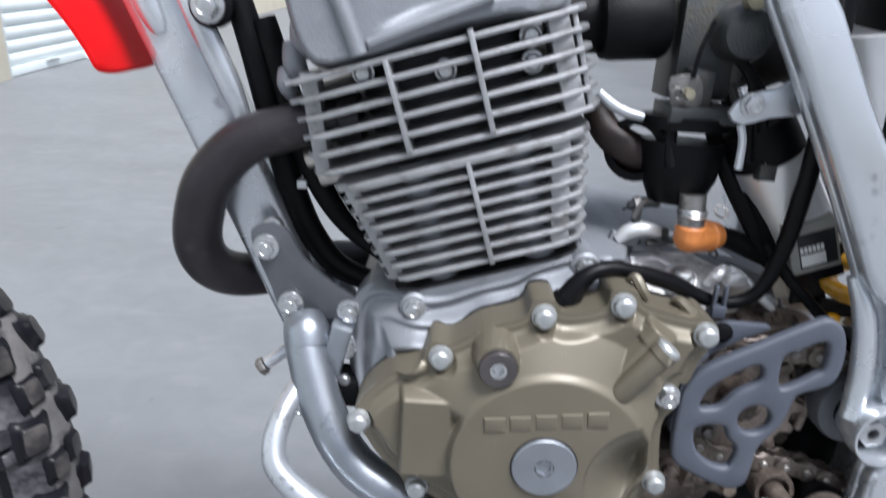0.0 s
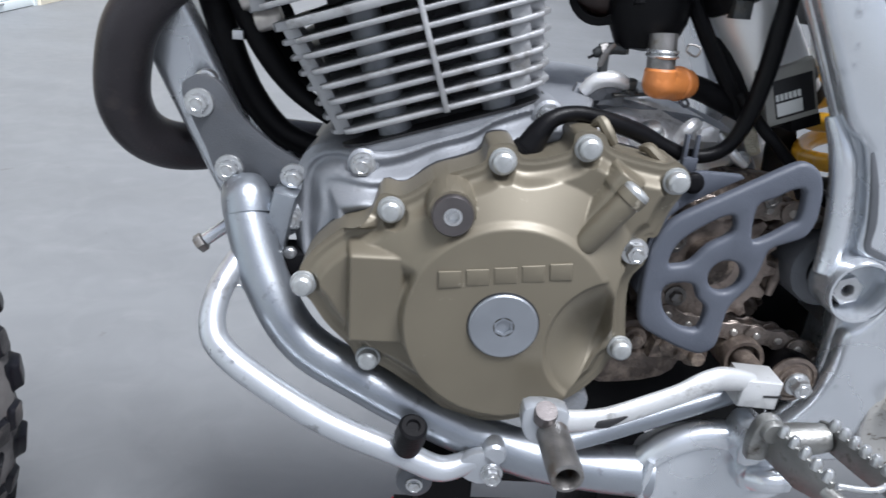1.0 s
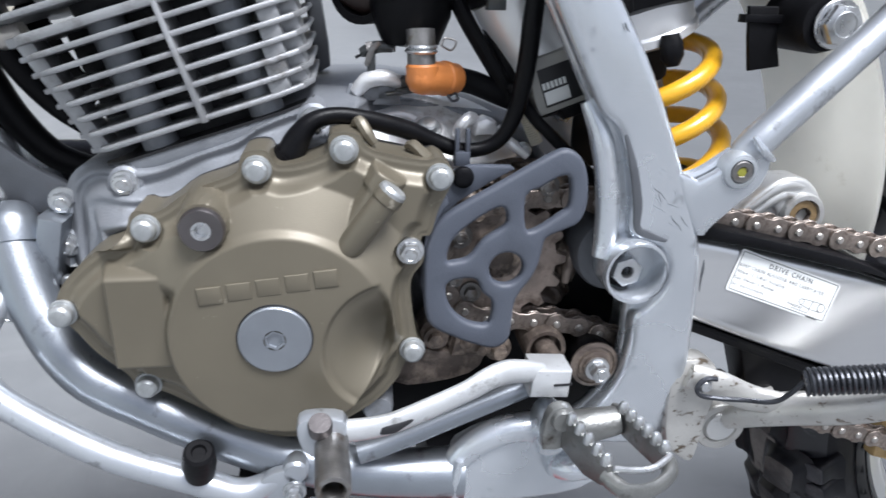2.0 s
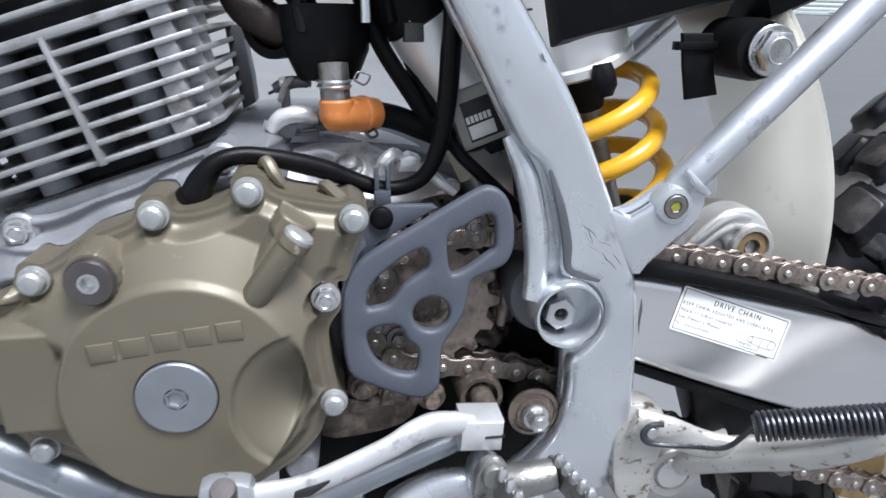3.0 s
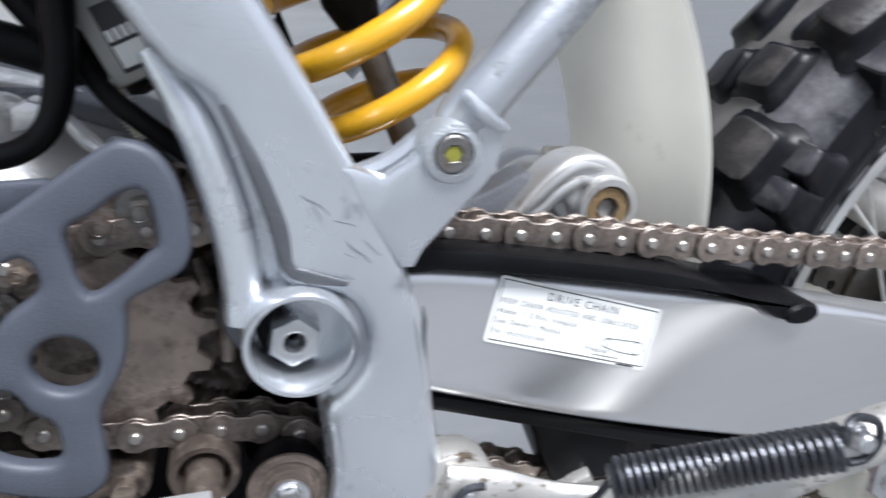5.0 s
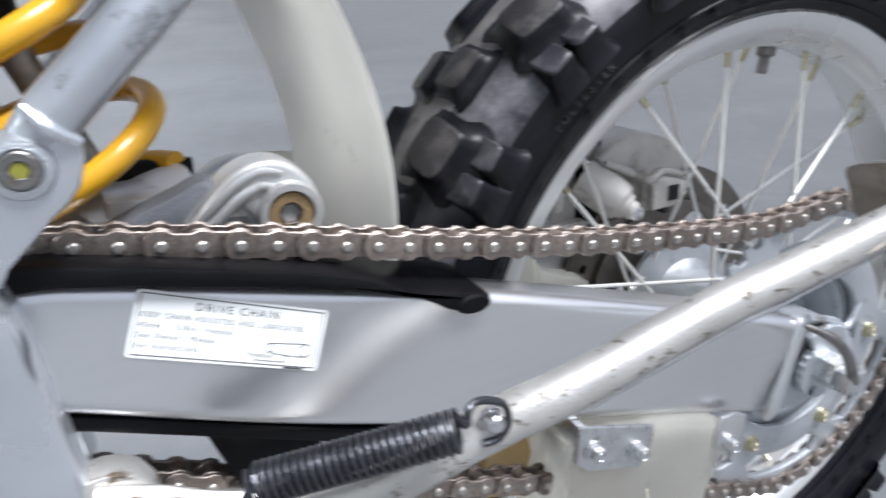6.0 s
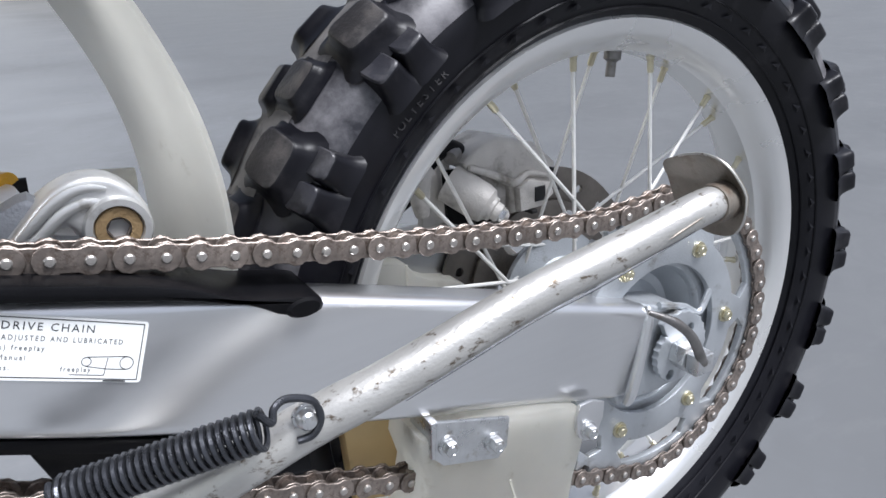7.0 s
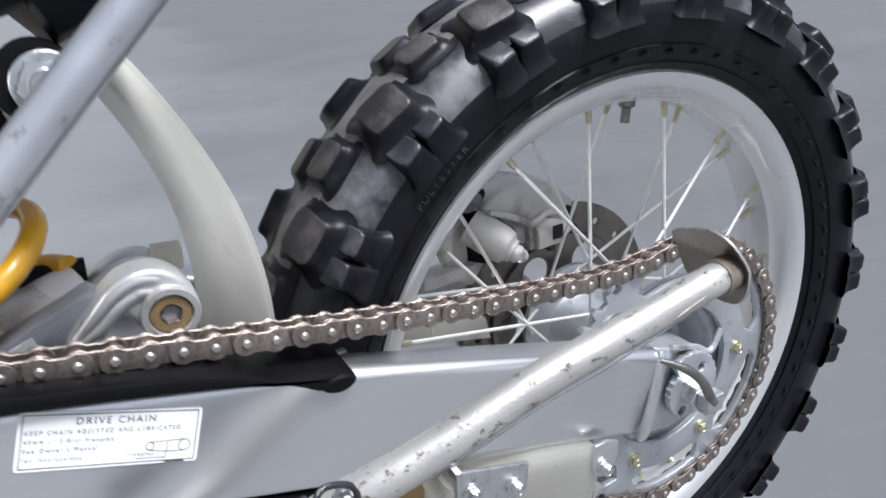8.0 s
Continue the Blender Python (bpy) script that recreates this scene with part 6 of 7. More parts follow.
# -- wheels --
def tyre_mesh(x, z, crown, half, bead, pitches, knob, seed, phase=0.0):
    """A knobbly tyre: carcass with shaped sidewalls, and rows of tapered tread blocks."""
    rnd = random.Random(seed)
    tall = crown - bead
    prof = []
    for k in range(25):
        a = math.pi * (k / 24 - 0.5) * 1.0
        s = math.sin(a)
        # lateral and radial place on the carcass
        prof.append((bead + 0.004 + (tall - 0.004) * max(math.cos(a), 0) ** 0.55, half * math.copysign(abs(s) ** 0.85, s) * (1 - 0.32 * (abs(s) > 0.97) * 1)))
    prof[0], prof[-1] = (bead - 0.003, -half * 0.54), (bead - 0.003, half * 0.54)
    prof[1], prof[-2] = (bead + 0.012, -half * 0.80), (bead + 0.012, half * 0.80)
    bm = lathe(prof, x, z, 120)
    band = lathe([(r + 0.0008, y) for r, y in prof[3:22]], x, z, 120)
    crest = lathe([(r + 0.0014, y) for r, y in prof[9:16]], x, z, 120)
    # moulded rings on the sidewall
    for r, w in ((bead + 0.0075, 0.0011), (bead + 0.0215, 0.0008)):
        y = half * (0.76 if r < bead + 0.02 else 0.865)
        for sgn in (-1, 1):
            lathe([(r - w, sgn * y), (r, sgn * (y + 0.0011)), (r + w, sgn * y)], x, z, 96, bm)
    # one block: a rounded square that flares into the carcass, levels (height, width)
    levels = [(-0.50, 1.55), (-0.34, 1.30), (-0.16, 1.13), (0.08, 1.02), (0.34, 0.95), (0.45, 0.885), (0.50, 0.79)]
    ring = []
    for k in range(16):
        a = 2 * math.pi * (k + 0.5) / 16
        ring.append((0.5 * math.copysign(abs(math.cos(a)) ** 0.38, math.cos(a)), 0.5 * math.copysign(abs(math.sin(a)) ** 0.38, math.sin(a))))
    base_v = [Vector((px * w, py * w, h)) for h, w in levels for px, py in ring]
    base_f = [[16 * n + k, 16 * n + (k + 1) % 16, 16 * n + 16 + (k + 1) % 16, 16 * n + 16 + k] for n in range(len(levels) - 1) for k in range(16)]
    base_f.append([16 * (len(levels) - 1) + k for k in range(16)])
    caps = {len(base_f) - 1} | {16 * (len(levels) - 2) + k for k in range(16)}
    store = {"shoulder": ([], []), "centre": ([], [])}

    def put(ang, lat, length, width, height, yaw=0.0, at_place=None):
        """A block at wheel angle ang and at lat (-1 to 1) across the tread."""
        s = math.sin(lat * math.pi / 2)
        r = bead + 0.004 + (tall - 0.004) * max(math.cos(lat * math.pi / 2), 0) ** 0.55
        y = half * math.copysign(abs(s) ** 0.85, s)
        tilt = lat * radians(72)
        if at_place:
            r, y, tilt = at_place
        m = Matrix.Translation((x, 0, z)) @ Matrix.Rotation(-ang, 4, "Y") @ Matrix.Translation((r, y, 0)) @ Matrix.Rotation(tilt, 4, "Z") @ Matrix.Rotation(radians(90), 4, "Y") @ Matrix.Rotation(yaw, 4, "Z")
        # block axes: x is along the tread, y across, z out
        m = m @ Matrix.Rotation(radians(0), 4, "X") @ Matrix.Diagonal((length, width, height, 1))
        verts, faces = store["shoulder" if abs(lat) > 0.55 else "centre"]
        at = len(verts)
        skew = Vector((rnd.uniform(-0.05, 0.05), rnd.uniform(-0.05, 0.05), 0))
        worn = rnd.uniform(0.90, 1.03)
        for c in base_v:
            j = Vector((rnd.uniform(-0.012, 0.012), rnd.uniform(-0.012, 0.012), rnd.uniform(-0.02, 0.01)))
            verts.append(m @ (Vector((c.x, c.y, c.z * worn)) + j + skew * c.z + Vector((0, 0, 0.32))))
        faces.extend([[at + i for i in f] for f in base_f])
    for k in range(pitches):
        a = phase + 2 * math.pi * k / pitches
        p = 2 * math.pi / pitches
        for sgn in (-1, 1):
            for d in (-0.128, 0.128):
                put(a + d * p, sgn * 0.67, knob * 0.68, knob * 0.84, knob * 0.72, 0.0, (bead + tall * 0.62, sgn * half * 0.80, sgn * radians(26)))
            put(a + 0.02 * sgn * p, sgn * 0.35, knob * 1.16, knob * 1.02, knob * 0.46, sgn * 0.16)
            put(a + (0.5 + 0.03 * sgn) * p, sgn * 0.135, knob * 1.00, knob * 0.84, knob * 0.32)
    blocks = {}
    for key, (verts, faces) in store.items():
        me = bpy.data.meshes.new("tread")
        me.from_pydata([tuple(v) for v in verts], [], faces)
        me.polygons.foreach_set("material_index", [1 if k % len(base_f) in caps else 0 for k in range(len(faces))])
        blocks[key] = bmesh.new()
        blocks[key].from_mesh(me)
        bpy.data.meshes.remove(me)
    # small triangular marks round the bead
    for k in range(60):
        a = 2 * math.pi * k / 60
        for sgn in (-1,):
            m = Matrix.Translation((x, 0, z)) @ Matrix.Rotation(-a, 4, "Y") @ Matrix.Translation((bead + 0.0165, sgn * half * 0.855, 0))
            tri = [bm.verts.new(m @ Vector(q)) for q in ((-0.0026, 0.0010, -0.0060), (0.0016, -0.0016, -0.001), (-0.0030, 0.0012, 0.0060), (-0.0024, -0.0008, 0.0))]
            for f in ((0, 1, 3), (1, 2, 3), (0, 2, 1)):
                bm.faces.new([tri[i] for i in f])
    return bm, band, crest, blocks


def tyre(wheel, label, *size):
    bm, band, crest, blocks = tyre_mesh(*size)
    ty = part("tyre", bm, M_RUBBER, wheel, label, 32)
    part("tread_band", band, M_BAND, ty, "tread between the blocks, dust and sky sheen painted as pale patches", 60)
    part("tread_crest", crest, M_CREST, ty, "dust-grey crown between the centre knobs", 60)
    for key, label_ in (("centre", "black centre knobs with scuffed grey tops"), ("shoulder", "black slotted shoulder knobs, dusty tops with painted sky sheen")):
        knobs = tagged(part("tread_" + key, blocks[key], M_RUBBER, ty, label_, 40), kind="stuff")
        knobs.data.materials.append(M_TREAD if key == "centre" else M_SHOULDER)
    return ty


def rim_mesh(x, z, r, half, well):
    return lathe([(r, -half + 0.002), (r - 0.002, -half), (r - 0.005, -half + 0.0005), (r - 0.0125, -half + 0.003), (r - 0.0165, -half + 0.0075), (r - 0.0195, -half + 0.013), (well + 0.0035, -half * 0.48), (well, -half * 0.40), (well - 0.001, 0), (well, half * 0.40), (well + 0.0035, half * 0.48),
                  (r - 0.0195, half - 0.013), (r - 0.0165, half - 0.0075), (r - 0.0125, half - 0.003), (r - 0.005, half - 0.0005), (r - 0.002, half), (r, half - 0.002), (r - 0.008, half * 0.8), (well + 0.006, half * 0.4), (well + 0.006, -half * 0.4), (r - 0.008, -half * 0.8)], x, z, 120, closed=True)


def spokes(parent, x, z, r_rim, r_hub, y_hub, count, phase):
    """Crossed spokes in pairs to each flange, with plated nipples at the rim."""
    pool = {}
    step_a = 2 * math.pi / count
    for k in range(count):
        sgn = -1 if k % 2 == 0 else 1
        lean = 1 if ((k + 1) // 2) % 2 == 0 else -1
        a = phase + k * step_a + (radians(2.5) if sgn > 0 else 0.0)
        h = a + lean * radians(52)
        p = Vector((x + r_rim * math.cos(a), sgn * 0.006, z + r_rim * math.sin(a)))
        q = Vector((x + r_hub * math.cos(h), sgn * y_hub, z + r_hub * math.sin(h)))
        length = (q - p).length
        key = round(length, 3)
        if key not in pool:
            s = part("spoke", sweep([(0, 0, 0), (0, length, 0)], 0.0016, 8, 1), M_SPOKE)
            nn = part("nipple", lathe([(0, -0.004), (0.0036, -0.003), (0.0033, 0.0), (0.0027, 0.001), (0.0027, 0.0095), (0.0021, 0.011), (0, 0.011)], n=8), M_GOLD)
            pool[key] = (s.data, nn.data)
            bpy.data.objects.remove(s), bpy.data.objects.remove(nn)
        part("spoke", pool[key][0], M_SPOKE, parent, at=aim(p, q))
        part("nipple", pool[key][1], M_GOLD, parent, at=aim(p, q))


def rear_wheel():
    x, z = AX.x, AX.z
    hub = lathe([(0.012, -0.060), (0.026, -0.060), (0.030, -0.056), (0.044, -0.052), (0.050, -0.048), (0.0545, -0.040), (0.0555, -0.036), (0.050, -0.033), (0.034, -0.028), (0.028, -0.02), (0.028, 0.02), (0.034, 0.03), (0.056, 0.036), (0.056, 0.041), (0.040, 0.050), (0.012, 0.056)], x, z, 56)
    w = part("rear_wheel", hub, M_HUB, bike, "rear wheel with polished rim and knobbly tyre")
    tyre(w, "worn black knobbly tyre", x, z, 0.3195, 0.0560, 0.2375, 22, 0.0300, 3, radians(130))
    part("rim", rim_mesh(x, z, 0.2395, 0.0370, 0.2135), M_RIM, w, "satin aluminium rim", 40)
    spokes(w, x, z, 0.2115, 0.047, 0.036, 32, radians(94.8))
    part("rim_lock", lathe([(0.007, 0), (0.007, 0.006), (0.0040, 0.008), (0.0040, 0.020), (0, 0.020)], n=12, m=aim((x + 0.2125 * math.cos(radians(81.5)), 0.003, z + 0.2125 * math.sin(radians(81.5))), (x, 0, z))), M_STEEL, w)
    # sprocket carrier dish and the drilled sprocket
    part("sprocket_carrier", lathe([(0.0555, -0.048), (0.0555, -0.074), (0.058, -0.078), (0.066, -0.0795), (0.0845, -0.0795), (0.0850, -0.076), (0.080, -0.070), (0.060, -0.064), (0.056, -0.048)], x, z, 64), M_HUB, w, "grey cast sprocket carrier")
    part("carrier_dish", lathe([(0.0555, -0.071), (0.050, -0.060), (0.046, -0.054), (0.020, -0.052), (0.018, -0.066), (0.0, -0.066)], x, z, 56), M_HUB, w)
    slots = []
    for k in range(6):
        mid = radians(60 * k + 30)
        wide = radians(19)
        rr0, rr1 = 0.0860, 0.1050
        loop = [(x + rr1 * math.cos(mid + f * wide), z + rr1 * math.sin(mid + f * wide)) for f in np.linspace(-1, 1, 8)]
        loop += [(x + 0.0960 * math.cos(mid + 1.28 * wide), z + 0.0960 * math.sin(mid + 1.28 * wide))]
        loop += [(x + rr0 * math.cos(mid + f * wide), z + rr0 * math.sin(mid + f * wide)) for f in np.linspace(1, -1, 8)]
        loop += [(x + 0.0960 * math.cos(mid - 1.28 * wide), z + 0.0960 * math.sin(mid - 1.28 * wide))]
        slots.append(loop)
    part("sprocket", prism(teeth(x, z, 0.1150, 46), -0.0880, -0.0825, 0.0007, [*slots, disc_outline(x, z, 0.062, 48)], SIDE), M_HUB, w, "drilled grey steel rear sprocket")
    for k in range(6):
        a = radians(60 * k)
        bolt(w, (x + 0.0765 * math.cos(a), -0.0880, z + 0.0765 * math.sin(a)), 0.0050, 0.0035, "hex", 0.0066, M_GOLD)
    # brake disc on the far side
    part("brake_disc", plate(disc_outline(x, z, 0.110, 64), 0.058, 0.062, 0.0005, [disc_outline(x, z, 0.078, 40)] + [disc_outline(x + 0.094 * math.cos(radians(20 * k)), z + 0.094 * math.sin(radians(20 * k)), 0.0042, 8) for k in range(18)]), M_DISC, w, "drilled brown-tinted brake disc")
    part("disc_spider", plate(disc_outline(x, z, 0.080, 40), 0.054, 0.058, 0.001, [disc_outline(x, z, 0.03, 24)] + [disc_outline(x + 0.058 * math.cos(radians(60 * k)), z + 0.058 * math.sin(radians(60 * k)), 0.015, 14) for k in range(6)]), M_DISC, w)
    # moulded word on the sidewall
    word, r = "POLYESTER", 0.2655
    for k, ch in enumerate(word):
        a = radians(136.4 - 1.26 * k)
        m = Matrix.Translation((x + r * math.cos(a), -0.0519, z + r * math.sin(a))) @ Matrix.Rotation(-(a - math.pi / 2), 4, "Y") @ Matrix.Rotation(radians(-19), 4, "X") @ FACE
        lettering("sidewall_letter", ch, 0.0072, m, w, M_TREAD, 0.0006, "CENTER")
    return w


rear_wheel()


def front_wheel():
    x, z = -0.432, 0.335
    w = part("front_wheel", lathe([(0.010, -0.05), (0.028, -0.048), (0.030, -0.036), (0.018, -0.03), (0.018, 0.03), (0.030, 0.036), (0.028, 0.048), (0.010, 0.05)], x, z, 32), M_HUB, bike, "front wheel with knobbly tyre")
    tyre(w, "black knobbly front tyre", x, z, 0.3350, 0.0430, 0.2730, 30, 0.0220, 5)
    part("rim", rim_mesh(x, z, 0.2790, 0.0260, 0.2540), M_RIM, w, "", 40)
    spokes(w, x, z, 0.2520, 0.026, 0.036, 36, 0.0)


front_wheel()

# -- rear brake caliper on the far side --
cal = part("brake_caliper", plate([(0.911, 0.492), (0.924, 0.502), (0.946, 0.5085), (0.984, 0.4980), (1.006, 0.478), (1.006, 0.452), (0.985, 0.440), (0.9590, 0.4390), (0.9570, 0.4640), (0.935, 0.4770), (0.914, 0.4860)], 0.042, 0.092, 0.005, smooth=1, seg=3), M_CALIPER, bike, "pale dusty cast brake caliper")
part("caliper_face", plate([(0.9600, 0.4640), (0.9720, 0.4700), (0.9960, 0.4630), (0.9980, 0.4520), (0.9840, 0.4430), (0.9615, 0.4420)], 0.034, 0.045, 0.003, smooth=1), M_CALIPER, cal)
part("caliper_rib", sweep([(0.9150, 0.041, 0.4880), (0.9360, 0.040, 0.4795), (0.9580, 0.039, 0.4680), (0.9730, 0.039, 0.4740), (0.9960, 0.040, 0.4680)], [0.0025, 0.0035, 0.0035, 0.0030, 0.0022], 10, 5), M_CALIPER, cal)
# black block for the shade inside the pad window; nothing is cut
part("window_shade", box((0.976, 0.0325, 0.4490), (0.987, 0.036, 0.4620), 0.001), M_INK, cal)
part("brake_pad", plate([(0.900, 0.486), (0.935, 0.478), (0.959, 0.466), (0.960, 0.432), (0.930, 0.428), (0.902, 0.440)], 0.058, 0.070, 0.002), M_BLACK, cal)
CYLINDER = aim((0.9265, 0.026, 0.4545), (0.9000, 0.060, 0.4790))
part("piston_housing", lathe([(0, 0.0), (0.0095, 0.0), (0.0120, 0.003), (0.0150, 0.005), (0.0165, 0.012), (0.0168, 0.042), (0, 0.042)], n=30, m=CYLINDER), M_CALIPER, cal)
part("housing_nose", lathe([(0, -0.0075), (0.0070, -0.0075), (0.0080, -0.0060), (0.0080, -0.0020), (0.0105, -0.0010), (0.0110, 0.0035), (0, 0.0035)], n=28, m=CYLINDER), M_CALIPER, cal)
part("housing_lug", sweep([(0.9300, 0.0215, 0.4520), (0.9345, 0.0240, 0.4485), (0.9400, 0.0300, 0.4450)], [0.0060, 0.0062, 0.0045], 12, 4), M_CALIPER, cal)
part("caliper_cheek", plate([(0.921, 0.487), (0.937, 0.4815), (0.9525, 0.4735), (0.9560, 0.4600), (0.9555, 0.4460), (0.9480, 0.4480), (0.9440, 0.4640), (0.9330, 0.4735)], 0.047, 0.058, 0.002, smooth=1), M_CALIPER, cal)
# black blocks that paint the shade of slots in the casting
for cx, cz, rx, rz in ((0.9748, 0.4407, 0.0030, 0.0016), (0.9985, 0.4700, 0.0012, 0.0045), (1.0010, 0.4560, 0.0016, 0.0016)):
    part("slot_shade", box((cx - rx, 0.0322, cz - rz), (cx + rx, 0.048, cz + rz), 0.0006), M_INK, cal)
part("piston_cap", lathe([(0, -0.012), (0.0048, -0.012), (0.0056, -0.0105), (0.0056, -0.006), (0, -0.006)], n=6, m=CYLINDER), M_ZINC, cal)
bolt(cal, (0.9390, 0.036, 0.4470), 0.0060, 0.006, "hex", 0.0080, M_DARK, axis=(0.5, -0.8, -0.1))
part("pad_clip", sweep([(0.8720, 0.045, 0.4560), (0.8700, 0.044, 0.4740), (0.8735, 0.044, 0.4870), (0.8820, 0.046, 0.4900)], [0.006, 0.0085, 0.0080, 0.005], 12, 5), M_CALIPER, cal)
part("slide_pin_boot", sweep([(0.8790, 0.050, 0.4960), (0.8900, 0.050, 0.5030), (0.9060, 0.052, 0.5040), (0.9160, 0.055, 0.5010)], [0.005, 0.0075, 0.0070, 0.005], 12, 5), M_BLACK, cal)
part("slide_pin", lathe([(0, -0.006), (0.0055, -0.006), (0.0065, 0.0), (0.0065, 0.006), (0, 0.006)], n=16, m=aim((0.9030, 0.046, 0.4990), (0.9200, 0.060, 0.5020))), M_STEEL, cal)
part("caliper_carrier", plate([(0.884, 0.428), (0.880, 0.450), (0.884, 0.480), (0.895, 0.494), (0.910, 0.490), (0.912, 0.455), (0.940, 0.428), (0.985, 0.385), (0.96, 0.375), (0.92, 0.405)], 0.060, 0.072, 0.004, smooth=2), M_CALIPER, cal)
part("carrier_foot", box((0.852, 0.050, 0.428), (0.905, 0.075, 0.440), 0.003), M_CALIPER, cal)
part("brake_hose", sweep([(0.905, 0.06, 0.502), (0.885, 0.06, 0.485), (0.865, 0.065, 0.460), (0.82, 0.08, 0.445)], 0.004, 8, 6), M_BLACK, cal)
gdp = part("caliper_guard", plate([(0.8180, 0.4270), (0.8537, 0.4188), (0.8640, 0.4060), (0.8770, 0.3990), (0.9010, 0.3925), (0.9090, 0.3860), (0.9131, 0.3640), (0.8128, 0.3900)], 0.045, 0.066, 0.003, smooth=1), M_WHITE, cal, "milky plastic caliper guard")
part("guard_fold", sweep([(0.8537, 0.0445, 0.4180), (0.8535, 0.0440, 0.4020), (0.8530, 0.0445, 0.3860)], 0.0014, 8, 4), M_WHITE, gdp)


# -- rear suspension --
S0, S1 = Vector((0.5047, -0.0174, 0.7095)), Vector((0.5643, 0.0019, 0.5386))


def shock():
    ax = (S1 - S0).normalized()
    u = ax.cross(Vector((0, 1, 0))).normalized()
    v = ax.cross(u)
    length = (S1 - S0).length
    body = part("shock_absorber", lathe([(0, -0.05), (0.034, -0.05), (0.034, 0.066), (0.0355, 0.068), (0.0355, 0.073), (0.030, 0.076), (0.012, 0.078), (0, 0.079)], n=48, m=aim(S0, S1)), M_POLISH, bike, "rear shock with pale body and yellow coil spring")
    # curved data label on the body, its print kept as bars
    for name, r, y0, y1, a0, a1, mt in (("label", 0.0343, 0.018, 0.056, -150, -60, M_PAPER), ("printed_bar", 0.0345, 0.024, 0.0255, -142, -70, M_INK), ("printed_bar", 0.0345, 0.032, 0.0335, -142, -86, M_INK), ("printed_bar", 0.0345, 0.040, 0.0415, -142, -80, M_INK), ("printed_bar", 0.0345, 0.048, 0.0495, -142, -95, M_INK)):
        patch, m = bmesh.new(), aim(S0, S1)
        cols = [[patch.verts.new(m @ Vector((r * math.cos(radians(a)), y, r * math.sin(radians(a))))) for y in (y0, y1)] for a in np.linspace(a0, a1, 14)]
        for p, q in zip(cols, cols[1:]):
            patch.faces.new((p[0], p[1], q[1], q[0]))
        part(name, patch, mt, body)
    part("damper_rod", lathe([(0, 0.05), (0.0075, 0.05), (0.0075, length), (0, length)], n=24, m=aim(S0, S1)), M_STEEL, body)
    turns, lo, hi, rc = 5.25, 0.0257, length + 0.0027, 0.0415
    pts = []
    for k in range(int(turns * 26) + 1):
        f = k / (turns * 26)
        e = lo + (hi - lo) * f + 0.015 * step(0.80, 1.0, f)
        a = 2 * math.pi * (turns * f - 2.55) + 1.51
        if e < 0.079:
            continue
        pts.append(S0 + ax * e + rc * (math.cos(a) * u + math.sin(a) * v))
    part("coil_spring", sweep(pts, 0.0066, 16, 1, raw=True), M_YELLOW, body, "glossy yellow coil spring")
    part("bump_rubber", lathe([(0, 0.078), (0.0125, 0.079), (0.0135, 0.092), (0.010, 0.104), (0, 0.105)], n=24, m=aim(S0, S1)), M_BLACK, body)
    part("spring_seat", lathe([(0, length + 0.014), (0.026, length + 0.014), (0.040, length + 0.016), (0.0405, length + 0.022), (0.032, length + 0.028), (0, length + 0.028)], n=48, m=aim(S0, S1)), M_POLISH, body)
    part("clevis", box((0.565, -0.020, 0.497), (0.605, 0.024, 0.532), 0.006), M_LINK, body)
    part("adjuster_knob", lathe([(0, 0), (0.0055, 0.0), (0.0075, 0.006), (0.0075, 0.014), (0.004, 0.020), (0, 0.020)], n=16, m=aim((0.5290, -0.048, 0.6440), (0.5340, -0.050, 0.6200))), M_BLACK, body)
    # caution label on the body, words past reading
    m = aim(S0, S1)
    lab = bmesh.new()
    rows = []
    for i in range(9):
        a = radians(-118 + 58 * i / 8)
        rows.append([lab.verts.new(m @ Vector((0.0343 * math.cos(a), y, 0.0343 * math.sin(a)))) for y in (0.006, 0.034)])
    for a, b in zip(rows, rows[1:]):
        lab.faces.new((a[0], a[1], b[1], b[0]))
    part("caution_label", lab, M_PAPER, body)
    return body


shock()
link = part("suspension_link", plate([(0.5932, 0.5130), (0.6062, 0.5287), (0.6219, 0.5431), (0.6358, 0.5478), (0.6497, 0.5452), (0.6611, 0.5339), (0.6645, 0.5183), (0.6541, 0.5061), (0.6410, 0.5052), (0.6315, 0.5139), (0.6254, 0.5243), (0.6158, 0.5183), (0.6062, 0.5070)], -0.046, -0.022, 0.007, smooth=3, seg=4), M_LINK, bike, "pale cast suspension link arm")
part("link_boss", lathe([(0.0108, -0.022), (0.0165, -0.030), (0.0165, -0.0490), (0.0155, -0.0510), (0.0122, -0.0510), (0.0115, -0.0490), (0.0115, -0.03)], 0.6480, 0.5200, 36), M_LINK, link)
part("link_bush", lathe([(0.0113, -0.0485), (0.0108, -0.0495), (0.0060, -0.0495)], 0.6480, 0.5200, 30), M_RUST, link, "rusty bronze bush")
part("link_socket", lathe([(0.0060, -0.0495), (0.0055, -0.049), (0.0052, -0.040), (0, -0.040)], n=6, m=Matrix.Translation((0.6480, 0, 0.5200))), M_GRIME, link)
for dz in (0.0, 0.0075):
    part("link_ridge", sweep([(0.600, -0.0462, 0.5185 - dz * 0.4), (0.6120, -0.0468, 0.5290 - dz), (0.6240, -0.0470, 0.5385 - dz), (0.6350, -0.0470, 0.5425 - dz), (0.6465, -0.0466, 0.5405 - dz)], [0.0012, 0.0026, 0.0030, 0.0026, 0.0010], 10, 6, flat=0.6), M_LINK, link)
